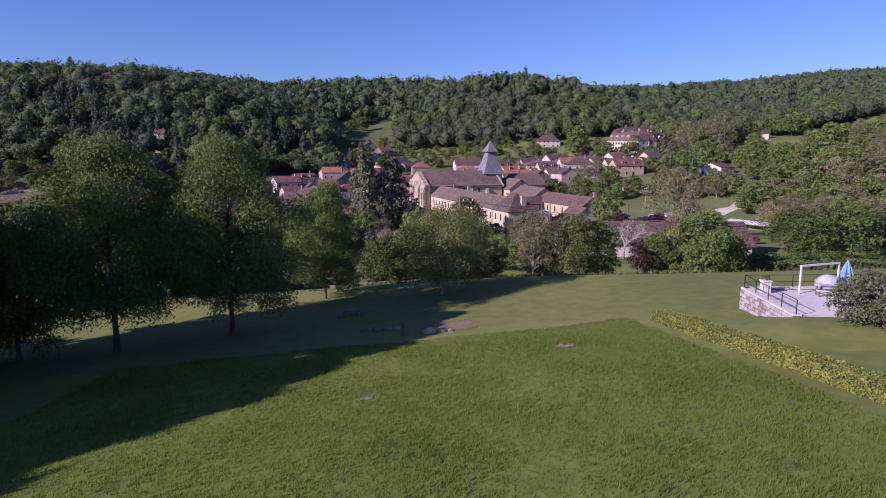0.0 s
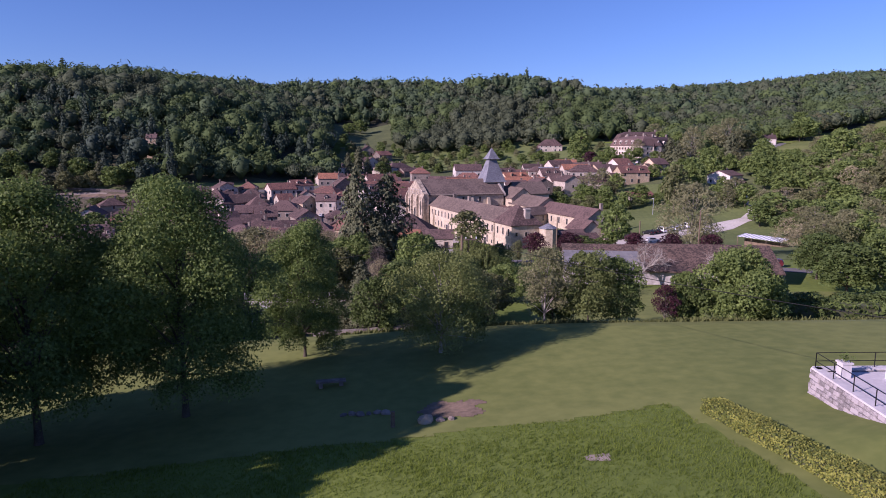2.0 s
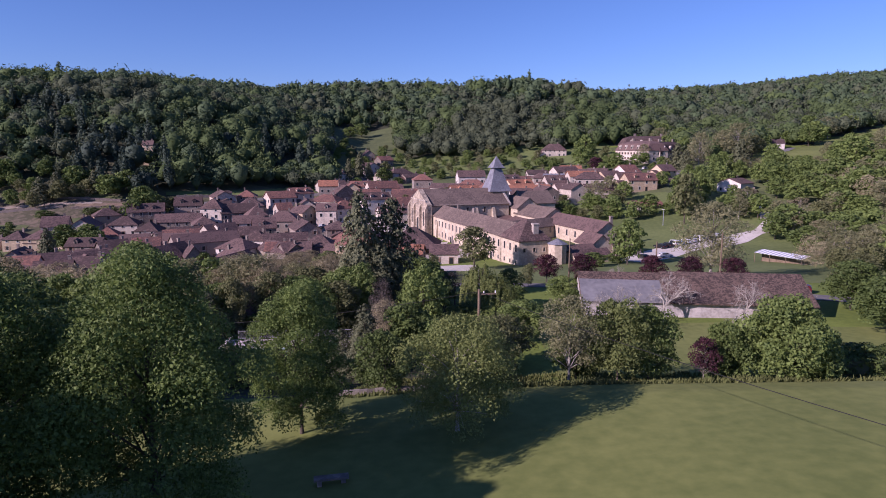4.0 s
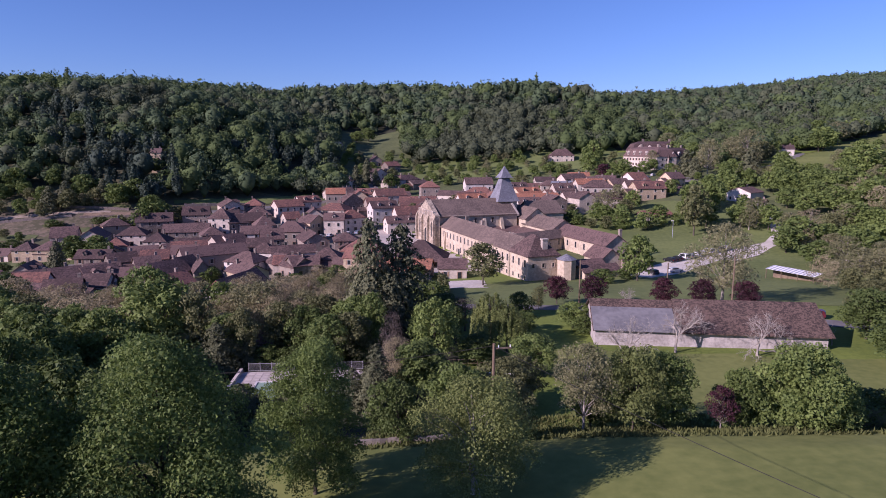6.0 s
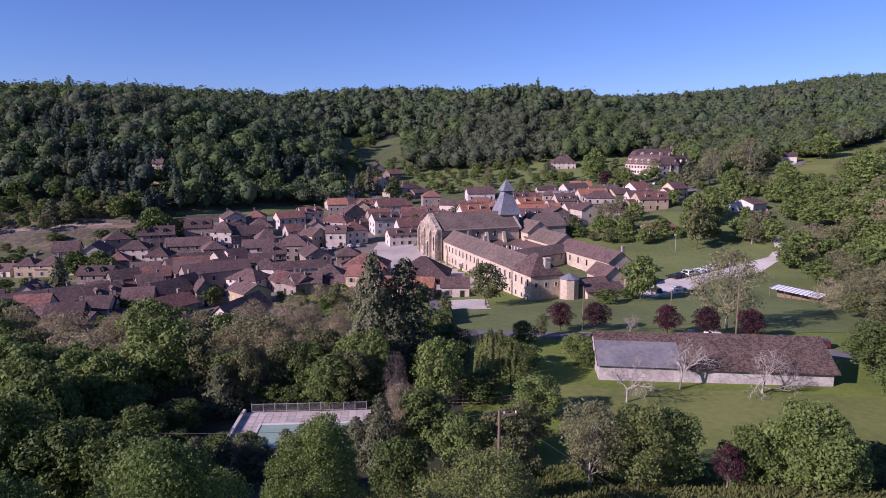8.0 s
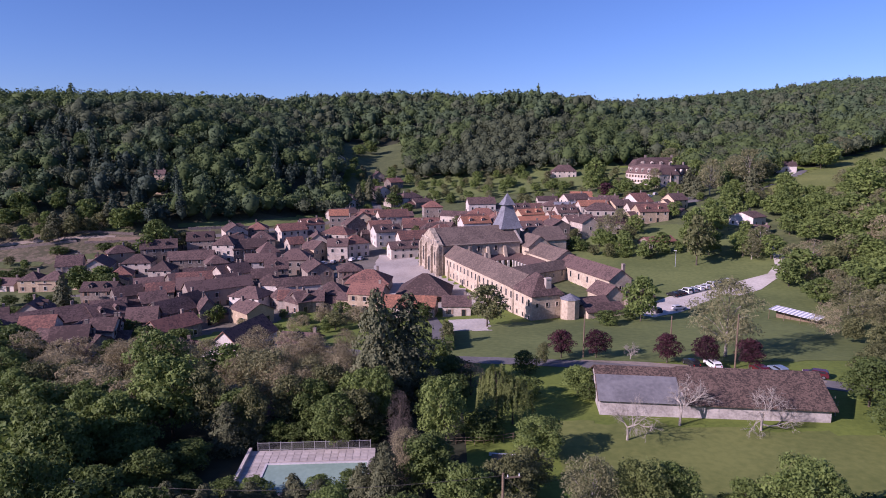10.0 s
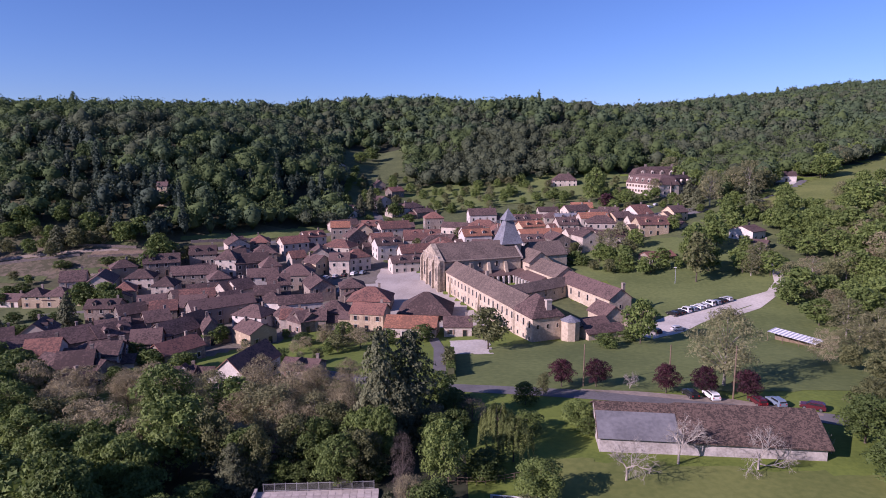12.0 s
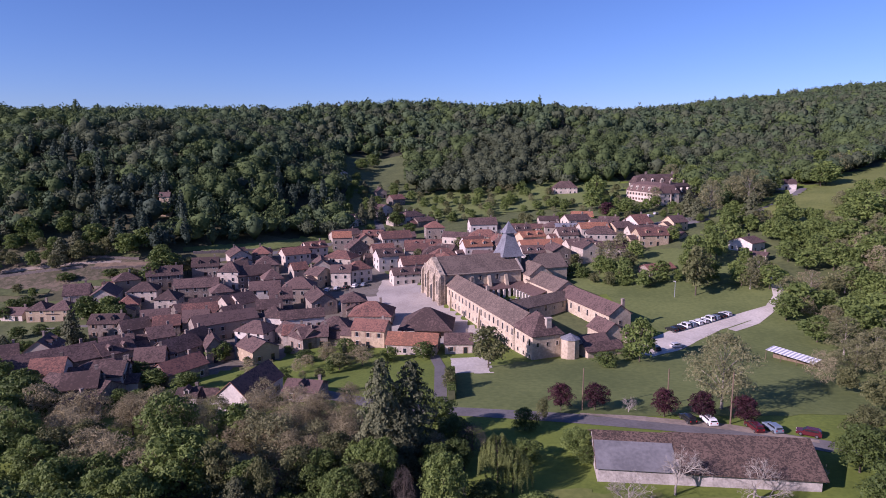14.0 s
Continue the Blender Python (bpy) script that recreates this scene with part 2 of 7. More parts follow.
# ---- building meshes ----
class Geo:
    """Collects corners and faces for one mesh."""

    def __init__(self):
        self.v, self.f = [], []

    def add(self, verts, faces):
        k = len(self.v)
        self.v += [tuple(p) for p in verts]
        self.f += [tuple(i + k for i in f) for f in faces]
        return self

    def box(self, x0, y0, z0, x1, y1, z1, m=None):
        vs = [Vector((x, y, z)) for z in (z0, z1) for x, y in ((x0, y0), (x1, y0), (x1, y1), (x0, y1))]
        if m is not None:
            vs = [m @ p for p in vs]
        return self.add(vs, [(3, 2, 1, 0), (4, 5, 6, 7), (0, 1, 5, 4), (1, 2, 6, 5), (2, 3, 7, 6), (3, 0, 4, 7)])

    def slab(self, outline, axis, a, b):
        """A closed outline of two coordinates, drawn out along an axis (0, 1 or 2) from a to b."""
        def at(p, w):
            q = list(p)
            q.insert(axis, w)
            return q
        n = len(outline)
        faces = [tuple(range(n))[::-1], tuple(range(n, 2 * n))] + [(i, (i + 1) % n, (i + 1) % n + n, i + n) for i in range(n)]
        return self.add([at(p, a) for p in outline] + [at(p, b) for p in outline], faces)

    def tube(self, points, radii, sides=6):
        """A tapered round limb through points."""
        k, rings = len(self.v), []
        for i, p in enumerate(points):
            p = Vector(p)
            way = (Vector(points[min(i + 1, len(points) - 1)]) - Vector(points[max(i - 1, 0)])).normalized()
            s = way.cross(Vector((0.31, 0.95, 0.07))).normalized()
            u = way.cross(s)
            for j in range(sides):
                a = math.tau * j / sides
                self.v.append(tuple(p + (s * math.cos(a) + u * math.sin(a)) * radii[i]))
        for i in range(len(points) - 1):
            for j in range(sides):
                a, b = k + i * sides + j, k + i * sides + (j + 1) % sides
                self.f.append((a, b, b + sides, a + sides))
        self.f.append(tuple(k + j for j in range(sides))[::-1])
        self.f.append(tuple(k + (len(points) - 1) * sides + j for j in range(sides)))
        return self

    def mesh(self, name, mat, smooth=False):
        me = bpy.data.meshes.new(name)
        me.from_pydata(self.v, [], self.f)
        me.materials.append(mat)
        bm = bmesh.new()
        bm.from_mesh(me)
        bmesh.ops.recalc_face_normals(bm, faces=bm.faces)
        bm.to_mesh(me)
        bm.free()
        if smooth:
            me.shade_smooth()
        return me


def array_mesh(name, verts, faces, mat, smooth=False):
    """A mesh from number arrays: verts n x 3, faces m x k (k alike for all)."""
    verts, faces = np.asarray(verts, np.float32), np.asarray(faces, np.int32)
    me = bpy.data.meshes.new(name)
    me.vertices.add(len(verts))
    me.vertices.foreach_set("co", verts.ravel())
    me.loops.add(faces.size)
    me.loops.foreach_set("vertex_index", faces.ravel())
    me.polygons.add(len(faces))
    me.polygons.foreach_set("loop_start", np.arange(len(faces), dtype=np.int32) * faces.shape[1])
    me.update(calc_edges=True)
    me.materials.append(mat)
    if smooth:
        me.shade_smooth()
    return me


def part(name, shape, mat, parent, label="", at=None, smooth=False):
    """ONE mesh object under a thing or a part."""
    me = shape if isinstance(shape, bpy.types.Mesh) else shape.mesh(name, mat, smooth)
    ob = new(name, me)
    ob.parent = parent
    if at is not None:
        ob.matrix_basis = at
    return tagged(ob, label)


def thing(name, label, category, m, group="", kind=""):
    ob = new(name)
    ob.matrix_world = m
    ob.empty_display_size = 0.5
    return tagged(ob, label, category, group, kind)


# ---- the lie of the land: heights along cross-sections of the valley ----
ACROSS = np.array([-420, -170, -60, 10, 80, 230, 700.0])
SECTIONS = {
    -150: (20, 20, 20, 21, 22, 22, 22), 0: (8, 10, 13, 16.5, 22, 24, 24), 30: (4, 7, 9.5, 13.9, 20.5, 21, 22), 52: (2, 4, 8.5, 13.6, 14.6, 15, 20),
    62: (0, 2, 7, 9, 9.5, 11, 20), 100: (-4, 0, 5, 8, 8.7, 9, 20), 120: (-6, -2, 3.5, 7.5, 8, 8, 22), 180: (-8, -7, -2, 0.5, 2.5, 6, 30),
    240: (-8, -6, -1, 1.5, 7, 20, 45), 320: (30, 26, 5, 6, 15, 31, 60), 430: (78, 71, 16, 23, 26, 38, 70), 620: (82, 81, 40, 80, 95, 62, 90),
    800: (87, 97, 104, 99, 90, 92, 115), 1100: (95, 98, 116, 112, 104, 96, 150),
}
ALONG = np.array(sorted(SECTIONS), float)
HEIGHTS = np.array([SECTIONS[k] for k in sorted(SECTIONS)], float)


def rough_height(x, y):
    i = np.clip(np.searchsorted(ACROSS, x) - 1, 0, len(ACROSS) - 2)
    j = np.clip(np.searchsorted(ALONG, y) - 1, 0, len(ALONG) - 2)
    a = np.clip((x - ACROSS[i]) / (ACROSS[i + 1] - ACROSS[i]), 0, 1)
    b = np.clip((y - ALONG[j]) / (ALONG[j + 1] - ALONG[j]), 0, 1)
    return (HEIGHTS[j, i] * (1 - a) + HEIGHTS[j, i + 1] * a) * (1 - b) + (HEIGHTS[j + 1, i] * (1 - a) + HEIGHTS[j + 1, i + 1] * a) * b


def ground(x, y):
    """The height of the ground, rounded off more and more with distance."""
    x, y = np.asarray(x, float), np.asarray(y, float)
    r = 4 + np.clip(np.abs(y - 40) * 0.12 + np.abs(x) * 0.06, 0, 40)
    total, weight = 0, 0
    for dx in (-0.5, 0, 0.5):
        for dy in (-0.5, 0, 0.5):
            k = 1 - 0.25 * (abs(dx) + abs(dy))
            total, weight = total + k * rough_height(x + dx * r * 2, y + dy * r), weight + k
    return total / weight


def gz(x, y):
    return float(ground(x, y))


def spread(a, b, near, step, grow):
    """Grid lines from a to b, dense round the stretch near, wider away from it."""
    out, w = list(np.arange(near[0], near[1], step)), step
    while out[-1] < b:
        w = min(w * grow, 60)
        out.append(out[-1] + w)
    w = step
    while out[0] > a:
        w = min(w * grow, 60)
        out.insert(0, out[0] - w)
    return np.array(out)


def sheet(xs, ys, lift=0.0):
    X, Y = np.meshgrid(xs, ys)
    Z = ground(X, Y) + lift
    n, m = len(xs), len(ys)
    idx = np.arange(n * m).reshape(m, n)
    return np.stack([X, Y, Z], -1).reshape(-1, 3), np.stack([idx[:-1, :-1], idx[:-1, 1:], idx[1:, 1:], idx[1:, :-1]], -1).reshape(-1, 4)


gx, gy = spread(-2600, 2600, (-90, 120), 2.0, 1.06), spread(-160, 2600, (-20, 260), 2.0, 1.06)
land = tagged(new("ground", array_mesh("ground", *sheet(gx, gy), MEADOW, True)), "hilly grass-covered ground of a wooded valley", "ground", kind="structure")


def strip(name, label, category, mat, line, width, lift=0.05, step=2.0, rag=0.0):
    """A road, path or patch laid along a line of (x, y) over the ground, width metres wide (one, or one for each point)."""
    pts = [Vector((*p, 0)) for p in line]
    w = list(width) if isinstance(width, (tuple, list)) else [width] * len(pts)
    cs, ws = [], []
    for i in range(len(pts) - 1):
        k = max(1, int((pts[i + 1] - pts[i]).length / step))
        for j in range(k):
            t = j / k
            s = t * t * (3 - 2 * t)
            cs.append(pts[i].lerp(pts[i + 1], t))
            ws.append(w[i] + (w[i + 1] - w[i]) * s)
    cs.append(pts[-1]), ws.append(w[-1])
    verts, faces, cols = [], [], max(3, int(max(w) / 2.0) + 2)
    for i, c in enumerate(cs):
        way = (cs[min(i + 1, len(cs) - 1)] - cs[max(i - 1, 0)]).normalized()
        side = Vector((way.y, -way.x, 0))
        for j in range(cols):
            q = c + side * ws[i] * (j / (cols - 1) - 0.5) * (1 + (rag * (noise.noise(c * 0.35 + Vector((j, 0, 0)))) if j in (0, cols - 1) else 0))
            verts.append((q.x, q.y, gz(q.x, q.y) + lift))
    for i in range(len(cs) - 1):
        for j in range(cols - 1):
            a = i * cols + j
            faces.append((a, a + 1, a + 1 + cols, a + cols))
    return tagged(new(name, array_mesh(name, verts, faces, mat, True)), label, category, kind="structure")

# ---- trees ----
def leaf_clumps(centres, out, sizes, rng, lean=0.45, slim=1.0):
    """Small pointed leaf clumps at centres, facing roughly along out."""
    n = len(centres)
    nrm = out + rng.normal(0, lean, (n, 3))
    nrm /= np.linalg.norm(nrm, axis=1)[:, None] + 1e-9
    side = np.cross(nrm, rng.normal(0, 1, (n, 3)))
    side /= np.linalg.norm(side, axis=1)[:, None] + 1e-9
    up = np.cross(nrm, side)
    s = sizes[:, None] * 0.5
    wide = rng.uniform(0.6, 1.0, (n, 1)) * slim
    bend = nrm * s * rng.uniform(-0.3, 0.3, (n, 1))
    corners = np.stack([centres - side * s * wide - up * s * 0.8, centres + side * s * wide - up * s * 0.8 + bend, centres + up * s * 1.2], 1)
    return corners.reshape(-1, 3), np.arange(3 * n).reshape(-1, 3)


def crown(rng, height, radius, base, count, leaf, shape="round", gaps=0.55):
    """Points and outward ways of a crown: lobes round the limbs' ends, so that the outline is uneven and has gaps."""
    lobes = []
    n = int(30 + radius * 4)
    for i in range(n):
        u = (i + rng.uniform(0, 1)) / n
        z = base + (height - base) * (0.08 + 0.84 * u)
        if shape == "oval":
            wide = radius * (0.30 + 0.70 * math.sin(math.pi * min(1.0, 0.22 + 0.80 * u)) ** 1.1)
        elif shape == "column":
            wide = radius * (0.55 + 0.45 * math.sin(math.pi * min(1, u * 1.1)))
        else:
            wide = radius * math.sqrt(max(0.05, 1 - (2 * u - 0.85) ** 2 / 1.35))
        a = i * 2.399 + rng.uniform(-0.5, 0.5)
        r = wide * math.sqrt(rng.uniform(0.05, 0.72))
        lobes.append((r * math.cos(a), r * math.sin(a), z, (0.22 + 0.20 * rng.uniform()) * (0.6 * radius + 0.4 * wide)))
    lobes.append((0, 0, height - 0.12 * (height - base), 0.25 * radius))
    L = np.array(lobes)
    pick = rng.choice(len(L), count, p=L[:, 3] ** 2 / (L[:, 3] ** 2).sum())
    way = rng.normal(0, 1, (count, 3))
    way /= np.linalg.norm(way, axis=1)[:, None]
    way[:, 2] = np.where(way[:, 2] < -0.3, -way[:, 2] * 0.7, way[:, 2])
    dist = L[pick, 3] * rng.uniform(gaps, 1.08, count) ** 0.6
    pts = L[pick, :3] + way * dist[:, None]
    return pts, way, L


def boughs(rng, height, radius, base, count):
    """Points, ways and bough ends of a conifer: whorls of drooping boughs that shorten towards the top."""
    n = 110
    u = (np.arange(n) + rng.uniform(0, 1, n)) / n
    reach = radius * ((1 - u) ** 0.47 * rng.uniform(0.5, 1.08, n) + 0.04)
    a = np.arange(n) * 2.399 + rng.uniform(-0.3, 0.3, n)
    z = base + (height - base) * u ** 0.94
    pick = rng.choice(n, count, p=(reach + 0.25) ** 1.3 / ((reach + 0.25) ** 1.3).sum())
    t = rng.uniform(0.12, 1, count) ** 0.7
    off = rng.normal(0, 1, count) * 0.24 * reach[pick] * (1.1 - 0.7 * t)
    hang = -np.abs(rng.normal(0, 0.22, count))
    ca, sa, r = np.cos(a[pick]), np.sin(a[pick]), reach[pick] * t
    pts = np.stack([r * ca - off * sa, r * sa + off * ca, z[pick] + 0.16 * r - 0.42 * r * t + hang], -1)
    way = np.stack([ca, sa, np.full(count, 0.75)], -1)
    ends = np.stack([reach * np.cos(a) * 0.8, reach * np.sin(a) * 0.8, z - 0.16 * reach, reach * 0.2], -1)
    return pts, way, ends


def weeping(rng, height, radius, base, count):
    """Points, ways and limb ends of a willow: strands of small leaves that hang from a domed top."""
    n = 150
    a, r = rng.uniform(0, math.tau, n), radius * np.sqrt(rng.uniform(0.02, 0.9, n))
    top = height - (height - base) * 0.55 * (r / radius) ** 2 * rng.uniform(0.6, 1.2, n)
    long = np.minimum(top - base, (height - base) * rng.uniform(0.25, 0.62, n))
    pick = rng.integers(0, n, count)
    t = rng.uniform(0, 1, count)
    drift = 0.10 * radius * t
    x, y = r[pick] * np.cos(a[pick]), r[pick] * np.sin(a[pick])
    pts = np.stack([x + np.cos(a[pick]) * drift, y + np.sin(a[pick]) * drift, top[pick] - t * long[pick]], -1) + rng.normal(0, 0.10, (count, 3))
    way = np.stack([np.cos(a[pick]), np.sin(a[pick]), np.full(count, 0.35)], -1)
    return pts, way, np.stack([r * np.cos(a) * 0.8, r * np.sin(a) * 0.8, top - 0.3, np.full(n, 0.3)], -1)


def limbs(rng, height, base, lobes, girth, lean=0.0, depth=4):
    g = Geo()
    top = Vector((lean * height * 0.15, 0, height * 0.72))
    g.tube([(0, 0, -0.6), (0, 0, 0.25), (top.x * 0.4, 0.02, base * 0.7 + 0.3), top * 0.75, top], [girth * 1.45, girth, girth * 0.8, girth * 0.45, girth * 0.15], 8)
    for x, y, z, r in lobes[:: max(1, len(lobes) // (5 * depth))]:
        t = min(0.95, max(0.25, (z - 0.28 * height) / (0.72 * height)))
        s = top * t
        g.tube([s, s.lerp(Vector((x, y, z)), 0.5) + Vector((0, 0, 0.04 * height * rng.uniform())), (x, y, z)], [girth * 0.34, girth * 0.2, girth * 0.06], 5)
    return g


TREE_MESHES = {}


def tree_meshes(key, seed, height, radius, base, count, leaf, shape, mat, bark=None, gaps=0.55, girth=None, slim=1.0, lean=0.45):
    if key not in TREE_MESHES:
        rng = np.random.default_rng(seed)
        pts, way, lobes = boughs(rng, height, radius, base, count) if shape == "cone" else weeping(rng, height, radius, base, count) if shape == "weep" else crown(rng, height, radius, base, count, leaf, shape, gaps)
        v, f = leaf_clumps(pts, way, leaf * rng.uniform(0.6, 1.35, count), rng, lean, slim)
        g = limbs(rng, height, base, lobes, girth or 0.018 * height)
        TREE_MESHES[key] = (g.mesh("trunk", bark or BARK, True), array_mesh("crown", v, f, mat))
    return TREE_MESHES[key]


def plant(key, x, y, scale=1.0, turn=0.0, label="broad-leaved tree with a full green crown", category="tree", name="tree", group="", wide=1.0, sink=0.0):
    t, c = TREE_MESHES[key]
    root = thing(name, label, category, Matrix.LocRotScale((x, y, gz(x, y) - sink), Euler((0, 0, turn)), (scale * wide, scale * wide, scale)), group)
    part("trunk", t, None, root)
    part("crown", c, None, root)
    return root


def bare_mesh(key, seed, height, mat, levels=4):
    """A leafless tree: limbs that fork again and again."""
    rng = np.random.default_rng(seed)
    g = Geo()

    def grow(p, way, length, r, level):
        q = p + way * length
        mid = p.lerp(q, 0.5) + Vector(rng.normal(0, 0.06 * length, 3))
        g.tube([p, mid, q], [r, r * 0.8, r * 0.62], 5 if level > 2 else 3)
        if level:
            for _ in range(3 if level > 1 else 4):
                w = (way + Vector(rng.normal(0, 0.62, 3)) + Vector((0, 0, 0.10 if level > 2 else 0.02))).normalized()
                grow(q if rng.uniform() < 0.6 else mid, w, length * rng.uniform(0.62, 0.9), max(r * 0.58, 0.012), level - 1)

    grow(Vector((0, 0, -0.4)), Vector((0.05, 0, 1)), height * 0.20, height * 0.017, levels)
    TREE_MESHES[key] = g.mesh("trunk", mat)


def plant_bare(key, x, y, scale, turn, label):
    root = thing("bare_tree", label, "tree", Matrix.LocRotScale((x, y, gz(x, y)), Euler((0, 0, turn)), (scale,) * 3))
    part("trunk", TREE_MESHES[key], None, root)
    return root

# ---- houses ----
def roof_geo(L, D, h, rise, style, over=0.35, thick=0.2):
    """A roof of length L (x) and depth D (y) on walls h high: gable (ridge along x) or hip."""
    g, k = Geo(), rise / (D / 2)
    lx, ly, e = L / 2 + over, D / 2 + over, h - over * k
    if style == "gable":
        return g.slab([(-ly, e), (0, h + rise), (ly, e), (ly, e - thick), (0, h + rise - thick * 1.1), (-ly, e - thick)], 0, -lx, lx)
    r = max(0.0, (L - D) / 2 + 0.15)
    s = 0.0
    if L < D:
        r, s = 0.0, (D - L) / 2
    top = [(-lx, -ly, e), (lx, -ly, e), (lx, ly, e), (-lx, ly, e), (-r, -s, h + rise), (r, s, h + rise)] if not s else \
          [(-lx, -ly, e), (lx, -ly, e), (lx, ly, e), (-lx, ly, e), (0, -s, h + rise), (0, s, h + rise)]
    low = [(x, y, z - thick) for x, y, z in top]
    if s:
        tops = [(0, 1, 4), (1, 2, 5, 4), (2, 3, 5), (3, 0, 4, 5)]
    else:
        tops = [(0, 1, 5, 4), (1, 2, 5), (2, 3, 4, 5), (3, 0, 4)]
    rims = [(i, (i + 1) % 4, (i + 1) % 4 + 6, i + 6) for i in range(4)]
    return g.add(top + low, tops + [tuple(i + 6 for i in f[::-1]) for f in tops] + rims)


def wall_geo(L, D, h, rise, style, deep=3.0):
    if style == "gable":
        return Geo().slab([(-D / 2, -deep), (D / 2, -deep), (D / 2, h), (0, h + rise - 0.1), (-D / 2, h)], 0, -L / 2, L / 2)
    return Geo().box(-L / 2, -D / 2, -deep, L / 2, D / 2, h)


def window_meshes(w, h, key, frame_mat, arched=False):
    if key in TREE_MESHES:
        return TREE_MESHES[key]
    t = 0.12
    o, n = [(-w / 2 - t, -t), (w / 2 + t, -t), (w / 2 + t, h + t), (-w / 2 - t, h + t)], [(-w / 2, 0), (w / 2, 0), (w / 2, h), (-w / 2, h)]
    fr = Geo().add([(x, y, z) for y in (-0.08, 0.05) for q in (o, n) for x, z in q],
                   [f for i in range(4) for k in [(i + 1) % 4] for f in ((i, k, k + 4, i + 4), (i + 8, i + 12, k + 12, k + 8), (i, i + 8, k + 8, k), (i + 4, k + 4, k + 12, i + 12))])
    pane = Geo().box(-w / 2, -0.025, 0, w / 2, 0.03, h)
    sh = Geo().box(0, -0.09, 0, w * 0.5, -0.04, h)
    TREE_MESHES[key] = (fr.mesh("window", frame_mat), pane.mesh("pane", GLASS_DARK), sh.mesh("shutter", SHUTTER))
    return TREE_MESHES[key]


def put_window(wall, key, x, y, z, face, shutters=False):
    fr, pane, sh = TREE_MESHES[key]
    w = part("window", fr, None, wall, at=pose(x, y, z, 0, 0, face))
    part("pane", pane, None, w)
    if shutters:
        wide = max(v.co.x for v in sh.vertices) + 0.1
        half = max(v.co.x for v in pane.vertices)
        part("shutter", sh, None, w, at=pose(half + 0.04, 0, 0))
        part("shutter", sh, None, w, at=pose(-half - wide + 0.06, 0, 0))
    return w


window_meshes(0.95, 1.35, "tall", PAINT)
window_meshes(0.8, 0.8, "small", PAINT)
window_meshes(1.1, 2.1, "door", SHUTTER)


